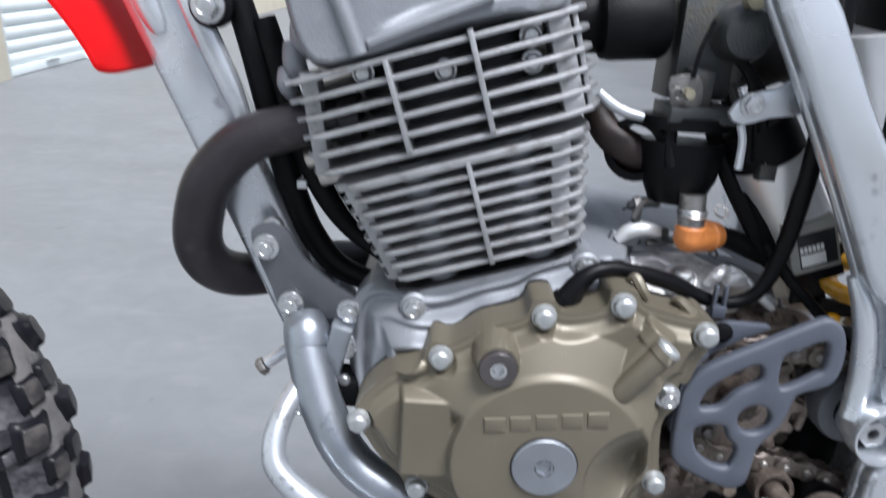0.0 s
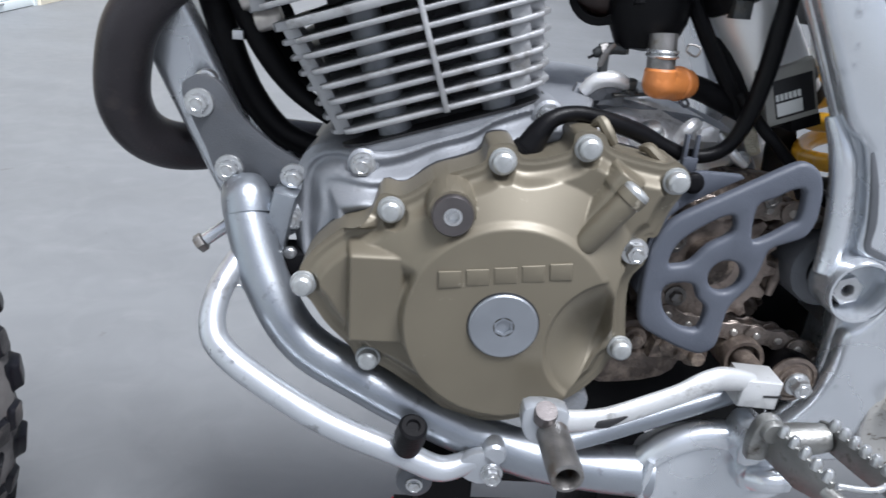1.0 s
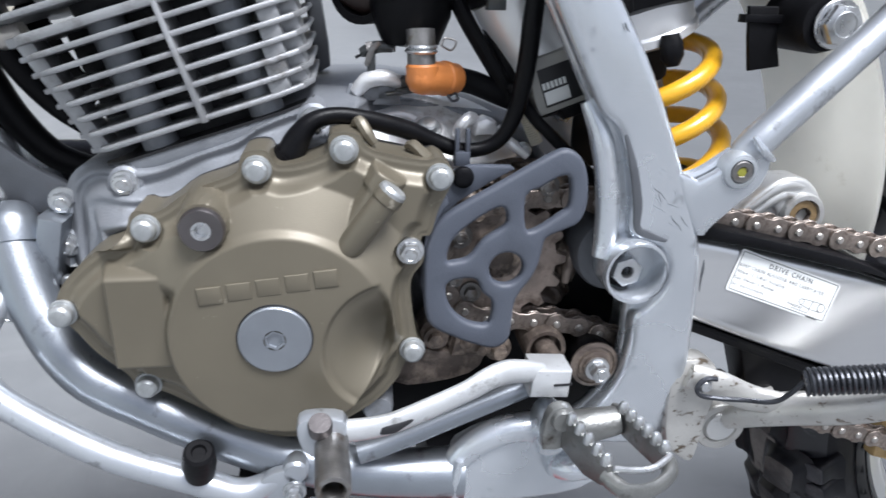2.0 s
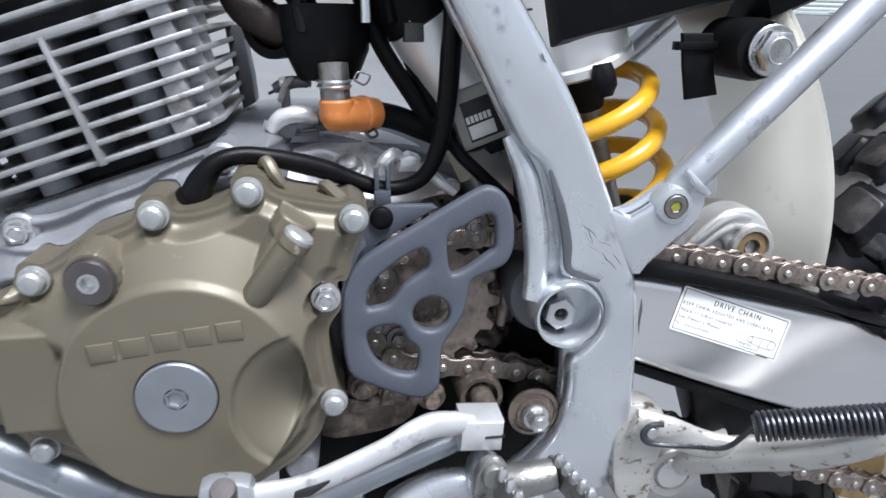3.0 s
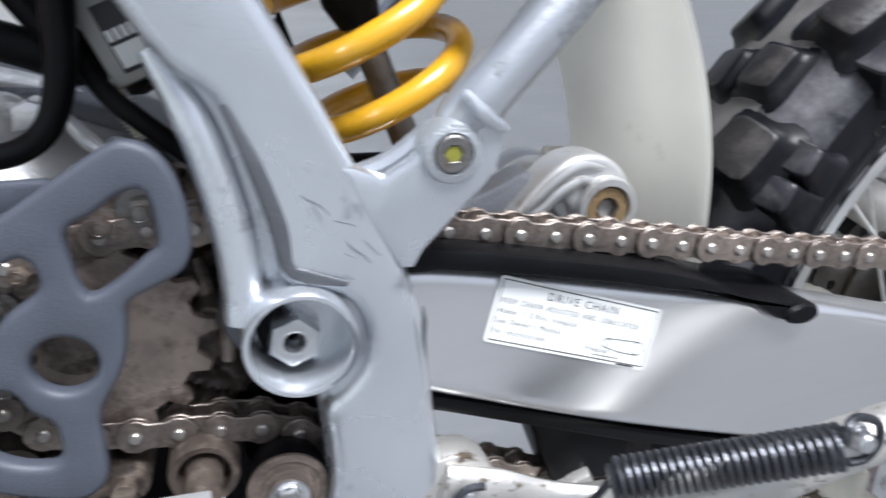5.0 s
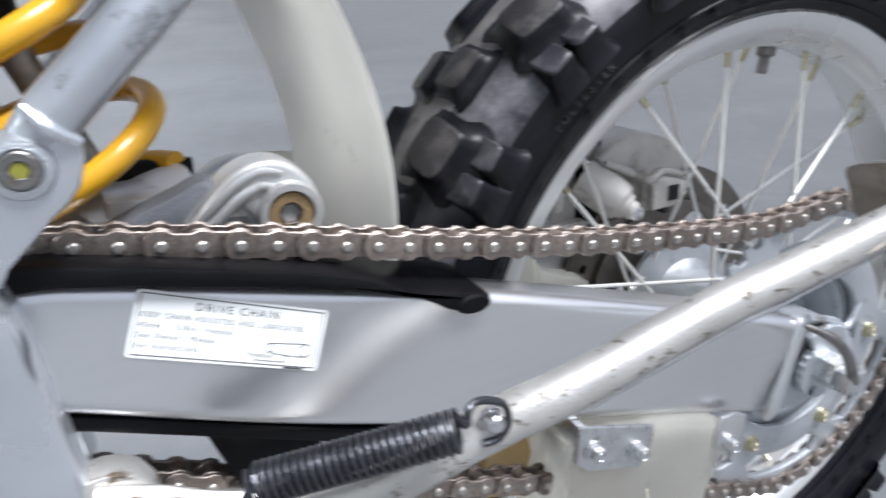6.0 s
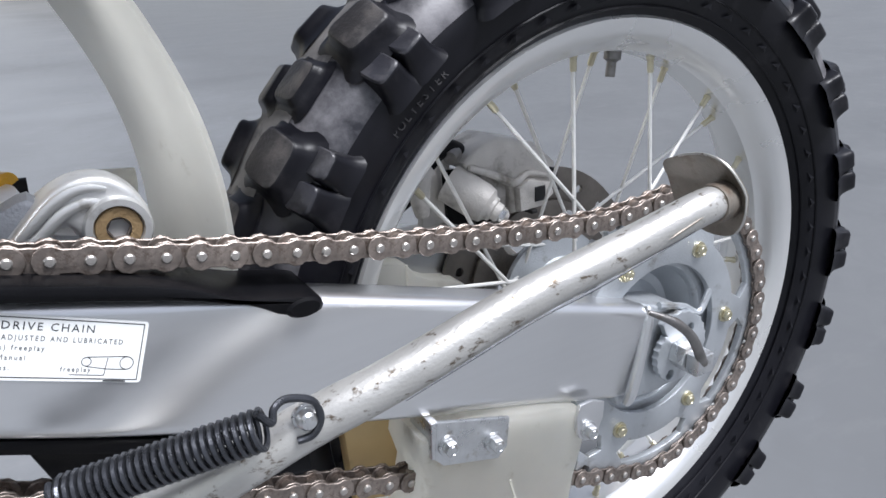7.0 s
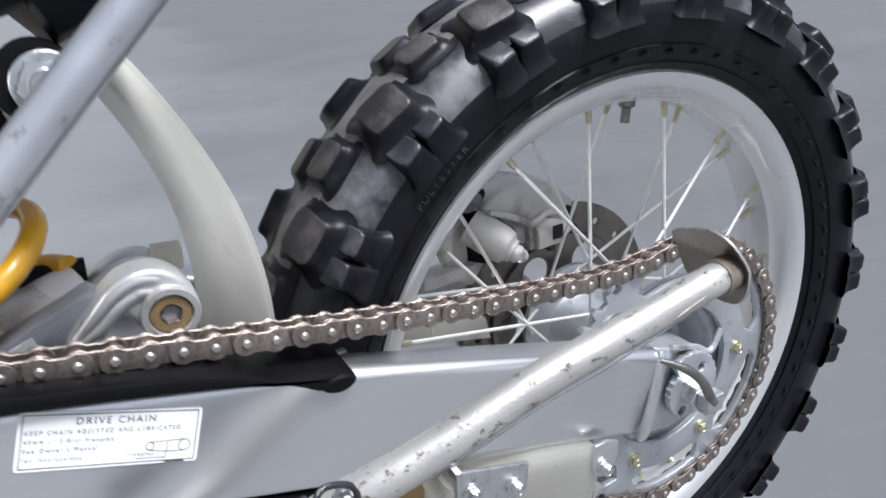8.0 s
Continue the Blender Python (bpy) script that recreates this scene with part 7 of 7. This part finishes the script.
part("link_arm", plate([(0.535, 0.500), (0.560, 0.520), (0.598, 0.535), (0.612, 0.540), (0.616, 0.530), (0.600, 0.515), (0.56, 0.495)], -0.035, -0.015, 0.004, smooth=2), M_CAST, link)
part("tie_rod", sweep([(0.52, 0.03, 0.536), (0.57, 0.03, 0.533), (0.612, 0.03, 0.530)], 0.0075, 14, 4), M_BLACK, link)
part("tie_rod_end", sweep([(0.650, 0.03, 0.526), (0.668, 0.03, 0.524)], 0.0095, 14, 2), M_WHITE, link)
part("far_link", plate([(0.604, 0.516), (0.622, 0.530), (0.640, 0.534), (0.660, 0.524), (0.664, 0.510), (0.64, 0.498), (0.612, 0.505)], 0.022, 0.046, 0.006, smooth=3), M_LINK, link)


# -- milky inner mudguard between shock and wheel --
def mudguard():
    bm = bmesh.new()
    line = spline([(0.585, 0, 0.715), (0.628, 0, 0.668), (0.654, 0, 0.625), (0.672, 0, 0.580), (0.680, 0, 0.540), (0.681, 0, 0.500), (0.676, 0, 0.455), (0.664, 0, 0.41)], 5)
    cols = 15
    rows = []
    for i, p in enumerate(line):
        d = (line[min(i + 1, len(line) - 1)] - line[max(i - 1, 0)]).normalized()
        nrm = Vector((d.z, 0, -d.x))
        if nrm.x < 0:
            nrm = -nrm
        row = []
        for k in range(cols):
            y = -0.056 + 0.101 * k / (cols - 1)
            bow = 0.005 * (abs(y) / 0.056) ** 2.2
            row.append(p + Vector((-0.013 * y / 0.056, y, 0)) + nrm * bow)
        rows.append((row, nrm))
    top = [[bm.verts.new(q) for q in row] for row, _ in rows]
    back = [[bm.verts.new(q + n * 0.0028) for q in row] for row, n in rows]
    for a in range(len(rows) - 1):
        for k in range(cols - 1):
            bm.faces.new((top[a][k], top[a][k + 1], top[a + 1][k + 1], top[a + 1][k]))
            bm.faces.new((back[a][k], back[a + 1][k], back[a + 1][k + 1], back[a][k + 1]))
        for k in (0, cols - 1):
            bm.faces.new((top[a][k], top[a + 1][k], back[a + 1][k], back[a][k]))
    for a in (0, len(rows) - 1):
        for k in range(cols - 1):
            bm.faces.new((top[a][k], top[a][k + 1], back[a][k + 1], back[a][k]))
    return part("inner_mudguard", bm, M_WHITE, bike, "milky white curved plastic inner mudguard", 50)


mudguard()
rear = part("airbox", box((0.47, -0.055, 0.655), (0.66, 0.06, 0.80), 0.012, m=Matrix.Translation((0.56, 0, 0.72)) @ Matrix.Rotation(radians(-14), 4, "Y") @ Matrix.Translation((-0.545, 0, -0.705))), M_PLASTIC, bike, "black plastic air box under the seat")
part("airbox_tail", box((0.60, -0.060, 0.700), (0.80, 0.06, 0.83), 0.012, m=Matrix.Translation((0.70, 0, 0.76)) @ Matrix.Rotation(radians(-22), 4, "Y") @ Matrix.Translation((-0.70, 0, -0.76))), M_PLASTIC, rear)
# flat black sheet that closes the view behind the spar
part("inner_sheet", plate([(0.4975, 0.60), (0.4975, 0.56), (0.500, 0.535), (0.528, 0.540), (0.515, 0.585), (0.505, 0.62)], 0.030, 0.036, 0.001), M_PLASTIC, rear)
part("rubber_flap", plate([(0.577, 0.662), (0.597, 0.662), (0.6005, 0.640), (0.605, 0.625), (0.584, 0.622), (0.580, 0.642)], -0.053, -0.049, 0.0008), M_BLACK, rear, "black rubber drain flap")
part("flap_clip", box((0.574, -0.055, 0.652), (0.601, -0.046, 0.657), 0.001), M_PLASTIC, rear)
part("rear_mount_sleeve", lathe([(0, -0.074), (0.0165, -0.074), (0.0185, -0.066), (0.0185, -0.03), (0, -0.03)], 0.618, 0.653, 30), M_BLACK, rear)
bolt(rear, (0.622, -0.076, 0.653), 0.0130, 0.007, "hex", 0.0150, M_ZINC)

# -- side stand, folded up --
T0, T1 = Vector((0.610, -0.126, 0.4105)), Vector((0.930, -0.184, 0.510))
stand = part("side_stand", sweep([(0.582, -0.103, 0.392), (0.592, -0.112, 0.400), T0, (0.647, -0.150, 0.427), (0.695, -0.162, 0.4475), (0.737, -0.170, 0.461), (0.805, -0.176, 0.482), (0.87, -0.181, 0.4965), (0.916, -0.184, 0.507), (0.932, -0.182, 0.5065)], [0.010, 0.011, 0.0114, 0.0114, 0.0110, 0.0106, 0.0102, 0.0099, 0.0098, 0.0094], 24, 6), M_STAND, bike, "scuffed silver folded side stand with rust stains")
part("stand_tip", sweep([(0.925, -0.183, 0.5070), (0.938, -0.180, 0.5060), (0.9435, -0.176, 0.5045)], [0.0112, 0.0115, 0.009], 18, 4), M_FOOT, stand)
plan = spline([(-0.141, 0.521, 0), (-0.152, 0.5275, 0), (-0.170, 0.5315, 0), (-0.185, 0.528, 0), (-0.193, 0.515, 0), (-0.194, 0.498, 0), (-0.185, 0.486, 0), (-0.167, 0.483, 0), (-0.151, 0.490, 0), (-0.143, 0.505, 0)], 4, True)
foot, mid = bmesh.new(), Vector((-0.168, 0.507, 0))
sheets = []
for back in (0.0, 0.0024):
    rings = []
    for r in range(1, 9):
        ring = []
        for q in plan:
            c = mid + (q - mid) * (r / 8)
            ring.append(foot.verts.new((0.945 + back - 0.005 * ((c.x + 0.168) / 0.026) ** 2 - 0.012 * max(c.y - 0.512, 0) / 0.02, c.x, c.y)))
        rings.append(ring)
    foot.faces.new(rings[0])
    for a, b in zip(rings, rings[1:]):
        for k in range(len(plan)):
            foot.faces.new((a[k], a[(k + 1) % len(plan)], b[(k + 1) % len(plan)], b[k]))
    sheets.append(rings[-1])
for k in range(len(plan)):
    foot.faces.new((sheets[0][k], sheets[0][(k + 1) % len(plan)], sheets[1][(k + 1) % len(plan)], sheets[1][k]))
part("foot_plate", foot, M_FOOT, stand, "curved steel foot plate with worn edge")
part("worn_seam", sweep([(0.737, -0.1787, 0.4533), (0.772, -0.1823, 0.4650), (0.805, -0.1847, 0.4747), (0.838, -0.1871, 0.4818), (0.870, -0.1891, 0.4895), (0.905, -0.1913, 0.4985)], [0.0002, 0.0006, 0.0004, 0.0008, 0.0005, 0.0002], 6, 8), M_BRACKET, stand)
for dz, x0, x1 in ((0.0, 0.884, 0.916), (0.0022, 0.893, 0.922), (-0.0024, 0.889, 0.905)):
    part("rust_stain", sweep([(x, -0.1929 + 1.4 * abs(dz) * (1 if dz > 0 else 0.7), 0.5040 + 0.285 * (x - 0.9) + dz) for x in np.linspace(x0, x1, 6)], [0.0001, 0.0007, 0.0005, 0.0008, 0.0006, 0.0001], 6, 4), M_FOOT, stand, "brown rust streak")
part("worn_rim", sweep([(0.9455 - 0.005 * ((q.x + 0.168) / 0.026) ** 2 - 0.012 * max(q.y - 0.512, 0) / 0.02, q.x, q.y) for q in plan[4:24]], 0.0007, 8, 1, raw=True), M_STAND, stand)
part("pivot_lug", plate([(0.562, 0.380), (0.564, 0.396), (0.576, 0.4025), (0.600, 0.4045), (0.616, 0.410), (0.618, 0.394), (0.602, 0.384), (0.588, 0.373), (0.572, 0.369)], -0.1045, -0.088, 0.004, smooth=2), M_STAND, stand)
part("pivot_collar", lathe([(0.0118, -0.0980), (0.0188, -0.0980), (0.0188, -0.1070), (0.0178, -0.1088), (0.0130, -0.1088), (0.0120, -0.107)], 0.5765, 0.3860, 36), M_STAND, stand)
part("pivot_bolt", lathe([(0, -0.1094), (0.0105, -0.1094), (0.0120, -0.1070), (0.0120, -0.09)], 0.5765, 0.3860, 32), M_LINK, stand)
part("stand_bracket", plate([(0.532, 0.440), (0.546, 0.446), (0.560, 0.440), (0.566, 0.422), (0.560, 0.398), (0.558, 0.374), (0.554, 0.3635), (0.545, 0.368), (0.534, 0.380), (0.530, 0.41)], -0.116, -0.098, 0.003, smooth=2), M_STAND, stand)
part("bracket_arm", sweep([(0.540, -0.118, 0.436), (0.562, -0.120, 0.428), (0.585, -0.122, 0.418), (0.612, -0.128, 0.414)], [0.0085, 0.010, 0.0095, 0.008], 14, 5, flat=0.6), M_STAND, stand)
bolt(stand, (0.5490, -0.1215, 0.4315), 0.0048, 0.006, "dome", 0.0, M_ZINC)
bolt(stand, (0.6935, -0.1680, 0.4572), 0.0046, 0.006, "dome", 0.0058, M_ZINC)
# return spring: straight hook rod, close coils, round hook
C0, C1 = Vector((0.5985, -0.1500, 0.4470)), Vector((0.6735, -0.1800, 0.4655))
ca = (C1 - C0).normalized()
cu = ca.cross(Vector((0, 1, 0))).normalized()
cv = ca.cross(cu)
coil = []
for k in range(26 * 12 + 1):
    a = 2 * math.pi * k / 12
    coil.append(C0 + (C1 - C0) * (k / (26 * 12)) + 0.0078 * (math.cos(a) * cu + math.sin(a) * cv))
sp = part("return_spring", sweep(coil, 0.00138, 6, 1, raw=True), M_SPRING, stand, "dark close-wound return spring")
part("spring_hook", sweep([C1 + 0.0078 * cu, (0.6770, -0.1790, 0.4660), (0.6792, -0.1765, 0.4700), (0.6835, -0.1745, 0.4715), (0.6890, -0.1740, 0.4705), (0.6955, -0.1740, 0.4672), (0.6985, -0.1740, 0.4620), (0.6985, -0.1740, 0.4555), (0.6945, -0.1735, 0.4500), (0.6880, -0.1725, 0.4490)], 0.0017, 10, 7), M_SPRING, sp)
part("hook_rod", sweep([C0, (0.588, -0.144, 0.4300), (0.573, -0.134, 0.4250), (0.556, -0.128, 0.4238), (0.5455, -0.127, 0.4262), (0.5425, -0.127, 0.4325), (0.5475, -0.127, 0.4380), (0.5550, -0.127, 0.4375)], 0.0017, 10, 7), M_SPRING, sp)

# -- gear lever --
lev = part("gear_lever", sweep([(0.304, -0.166, 0.4440), (0.320, -0.160, 0.4400), (0.337, -0.157, 0.4395), (0.353, -0.155, 0.4430), (0.386, -0.150, 0.4540), (0.400, -0.147, 0.4600), (0.411, -0.144, 0.4620), (0.423, -0.140, 0.4595), (0.434, -0.136, 0.4560)], [0.0070, 0.0072, 0.0068, 0.0066, 0.0066, 0.0072, 0.0078, 0.0075, 0.0062], 16, 6, flat=0.62), M_LEVER, bike, "worn silver gear lever with a steel toe piece")
part("lever_clamp", box((0.4275, -0.1425, 0.4410), (0.4515, -0.120, 0.4595), 0.002, m=Matrix.Translation((0.443, 0, 0.45)) @ Matrix.Rotation(radians(4), 4, "Y") @ Matrix.Translation((-0.443, 0, -0.45))), M_LEVER, lev)
part("clamp_slot", box((0.441, -0.1431, 0.4496), (0.4520, -0.119, 0.4510), 0.0), M_INK, lev)
# black lens laid on the lever, painting the shade of its recess
part("recess_shade", sweep([(0.3310, -0.1602, 0.4375), (0.3380, -0.1606, 0.4388), (0.3450, -0.1604, 0.4398), (0.3555, -0.1592, 0.4440)], [0.0006, 0.0026, 0.0030, 0.0006], 10, 5, flat=0.3), M_INK, lev)
part("toe_fork", plate([(0.2925, 0.4515), (0.297, 0.4565), (0.313, 0.4560), (0.319, 0.4510), (0.316, 0.4380), (0.309, 0.4310), (0.299, 0.4330), (0.294, 0.4400)], -0.1720, -0.1600, 0.002, smooth=2), M_TUBE, lev)
part("toe_rivet", lathe([(0, 0), (0.0060, 0.0), (0.0066, 0.0015), (0.0066, 0.008), (0, 0.008)], n=24, m=aim((0.3050, -0.1735, 0.4560), (0.3050, -0.168, 0.445))), M_DARK, lev)
part("toe_piece", lathe([(0.0092, -0.168), (0.0092, -0.205), (0.0086, -0.208), (0.0066, -0.2085), (0.0058, -0.207), (0.0056, -0.19), (0, -0.19)], n=28, m=Matrix.Translation((0.3045, 0, 0.4395)) @ Matrix.Rotation(radians(2), 4, "Z")), M_STEEL, lev, "dull tubular steel toe piece")
part("brake_rod", sweep([(0.325, -0.128, 0.4000), (0.345, -0.127, 0.4055), (0.392, -0.124, 0.4225), (0.437, -0.118, 0.4370), (0.455, -0.11, 0.443)], [0.0070, 0.0066, 0.0066, 0.0066, 0.0066], 16, 6), M_CRADLE, lev)

# -- footpeg: an open frame of two toothed blades joined by a bowed end --
P0, P1 = Vector((0.4435, -0.150, 0.4405)), Vector((0.4570, -0.199, 0.4350))
Q0, Q1 = Vector((0.4790, -0.153, 0.4405)), Vector((0.4905, -0.196, 0.4385))


def blade(p, q, h0, h1):
    """An upright steel strip from p to q, its lower edge rounded off towards the end."""
    d = q - p
    m = Matrix.Translation(p) @ Matrix.Rotation(math.atan2(d.y, d.x), 4, "Z") @ Matrix(((1, 0, 0, 0), (0, 0, 1, 0), (0, 1, 0, 0), (0, 0, 0, 1)))
    n = math.hypot(d.x, d.y)
    return prism([(-0.006, -h0 * 0.75), (0.002, -h0), (n * 0.6, -h0 * 0.95 + d.z * 0.6), (n * 0.9, -h1 + d.z), (n, -h1 * 0.7 + d.z), (n, d.z), (0, 0.0), (-0.006, -0.002)], -0.0017, 0.0017, 0.0006, (), m)


peg = part("footpeg", blade(P0, P1, 0.024, 0.016), M_PEG, bike, "serrated dark steel footpeg with worn bright teeth")
part("rear_blade", blade(Q0, Q1, 0.016, 0.014), M_PEG, peg)
part("end_band", sweep([P1 + Vector((-0.001, 0.002, -0.008)), P1 + Vector((0.006, -0.008, -0.010)), along(P1, Q1, 0.5) + Vector((0.002, -0.012, -0.010)), Q1 + Vector((-0.002, -0.007, -0.009)), Q1 + Vector((0.001, 0.002, -0.007))], [0.0050, 0.0052, 0.0052, 0.0052, 0.0048], 12, 6, flat=0.35), M_PEG, peg)
part("end_rail", sweep([P1 + Vector((0.002, -0.001, -0.001)), along(P1, Q1, 0.5) + Vector((0.002, -0.008, 0.0)), Q1 + Vector((0.0, -0.002, 0.0))], 0.0018, 8, 5), M_ZINC, peg)
part("peg_yoke", plate([(0.4330, 0.415), (0.4335, 0.4360), (0.4390, 0.4440), (0.4480, 0.4430), (0.4520, 0.434), (0.4500, 0.418)], -0.157, -0.149, 0.0015, smooth=2), M_PEG, peg)
part("peg_pin", lathe([(0, -0.1605), (0.0062, -0.1605), (0.0072, -0.1585), (0.0072, -0.150), (0, -0.150)], 0.4430, 0.4360, 24), M_PEG, peg)
part("peg_barrel", sweep([(0.450, -0.152, 0.4270), (0.462, -0.154, 0.4290), (0.478, -0.154, 0.4310)], [0.0095, 0.0100, 0.0085], 18, 4), M_PEG, peg)
tooth = None
for a, b, n in ((P0, P1, 6), (Q0, Q1, 6)):
    for k in range(n):
        p = along(a, b, (k + 0.5) / n)
        if tooth is None:
            ob = part("tooth", lathe([(0.0032, -0.003), (0.0030, 0.0015), (0.0018, 0.0036), (0, 0.0040)], n=10, m=Matrix.Rotation(radians(90), 4, "X")), M_ZINC)
            tooth = ob.data
            bpy.data.objects.remove(ob)
        part("tooth", tooth, M_ZINC, peg, at=Matrix.Translation(p + Vector((0, 0, 0.001))))

# -- chain guide under the swingarm --
gd = part("chain_guide", plate([(0.779, 0.372), (0.781, 0.338), (0.772, 0.300), (0.775, 0.262), (0.80, 0.248), (0.86, 0.236), (0.888, 0.250), (0.899, 0.292), (0.910, 0.328), (0.905, 0.345), (0.85, 0.362)], -0.1085, -0.060, 0.004, smooth=2, seg=3), M_WHITE, bike, "milky white plastic lower chain guide")
part("guide_plate", plate([(0.7870, 0.3840), (0.8400, 0.3670), (0.8375, 0.3465), (0.8300, 0.3400), (0.7900, 0.3520), (0.7840, 0.3590)], -0.1130, -0.1090, 0.0010), M_ZINC, gd, "zinc plated bracket plate")
part("plate_lip", plate([(0.7835, 0.3845), (0.7880, 0.3840), (0.7870, 0.3570), (0.7825, 0.3590)], -0.1125, -0.085, 0.0008), M_ZINC, gd)
bolt(gd, (0.7931, -0.1130, 0.3665), 0.0050, 0.0060, "hex", 0.0068, M_ZINC)
bolt(gd, (0.8266, -0.1130, 0.3548), 0.0050, 0.0060, "hex", 0.0068, M_ZINC)
part("rear_tab", plate([(0.900, 0.352), (0.922, 0.347), (0.916, 0.324), (0.904, 0.322), (0.897, 0.332)], -0.1125, -0.1088, 0.001, smooth=2), M_SWING, gd)
bolt(gd, (0.9065, -0.1120, 0.3305), 0.0050, 0.0060, "hex", 0.0068, M_ZINC)
part("guide_mould_line", sweep([(0.842, -0.1088, 0.315), (0.848, -0.1092, 0.290), (0.853, -0.1088, 0.265)], 0.0009, 6, 5), M_WHITE, gd)
part("inner_guide", plate([(0.745, 0.385), (0.790, 0.372), (0.785, 0.300), (0.748, 0.312)], -0.066, -0.052, 0.003), M_AGED, gd, "yellowed inner half of the guide")

# -- red front mudguard tail --
def front_mudguard():
    bm = bmesh.new()
    line = spline([(-0.62, 0, 0.735), (-0.45, 0, 0.795), (-0.25, 0, 0.810), (-0.110, 0, 0.800), (-0.062, 0, 0.780), (-0.032, 0, 0.744), (-0.0165, 0, 0.717), (-0.0095, 0, 0.6975)], 16)
    rows = []
    for i, p in enumerate(line):
        f = i / (len(line) - 1)
        wide = 0.062 - 0.011 * f if f < 0.93 else 0.0515 * math.sqrt(max(1 - ((f - 0.93) / 0.078) ** 2, 0.10))
        rows.append([(p.x, wide * k / 5, p.z - 0.020 * (abs(k) / 5) ** 2 * (1 - f)) for k in range(-5, 6)])
    top = [[bm.verts.new(q) for q in row] for row in rows]
    low = [[bm.verts.new((q[0] - 0.001, q[1], q[2] - 0.003)) for q in row] for row in rows]
    for g, flip in ((top, 0), (low, 1)):
        for a, b in zip(g, g[1:]):
            for k in range(10):
                bm.faces.new((a[k], a[k + 1], b[k + 1], b[k]))
    for a in range(len(rows) - 1):
        for k in (0, 10):
            bm.faces.new((top[a][k], top[a + 1][k], low[a + 1][k], low[a][k]))
    for a in (0, len(rows) - 1):
        for k in range(10):
            bm.faces.new((top[a][k], top[a][k + 1], low[a][k + 1], low[a][k]))
    return part("front_mudguard", bm, M_RED, bike, "glossy red front mudguard", 50)


front_mudguard()


# ---- the lift stand under the machine ----
st = group("bike_stand", "low red steel lift stand under the motorcycle", "stand", at=Matrix.Identity(4))
part("top_plate", prism([(0.222, -0.100), (0.436, -0.100), (0.436, 0.048), (0.222, 0.048)], 0.196, 0.204, 0.002), M_RED, st)
# black cover added to keep the red plate's reflection off the tubes above
part("red_blocker", box((0.224, -0.0985, 0.2040), (0.434, 0.047, 0.2075), 0.001), M_BLACK, st)
part("top_lip", box((0.222, -0.104, 0.170), (0.436, -0.098, 0.206), 0.002), M_RED, st)
for x in (0.262, 0.396):
    part("support_block", box((x - 0.02, -0.060, 0.2045), (x + 0.02, 0.040, 0.352), 0.003), M_BLACK, st)
for x in (0.228, 0.425):
    for y in (-0.088, 0.036):
        dx, dy = (-0.03 if x < 0.3 else 0.03), (-0.03 if y < 0 else 0.06)
        part("leg", sweep([(x, y, 0.200), (x + dx, y + dy, 0.012)], 0.011, 12, 2), M_RED, st)
        part("foot_pad", lathe([(0, 0.0), (0.018, 0.0), (0.018, 0.010), (0.013, 0.014), (0, 0.014)], n=16, m=Matrix.Translation((x + dx, y + dy, 0)) @ Matrix.Rotation(radians(90), 4, "X")), M_BLACK, st)
bolt(st, (0.240, -0.104, 0.188), 0.008, 0.004, "hex", 0.011, M_ZINC)
for y in (-0.103, 0.066):
    part("cross_bar", sweep([(0.213, y, 0.10), (0.440, y, 0.10)], 0.009, 10, 2), M_RED, st)
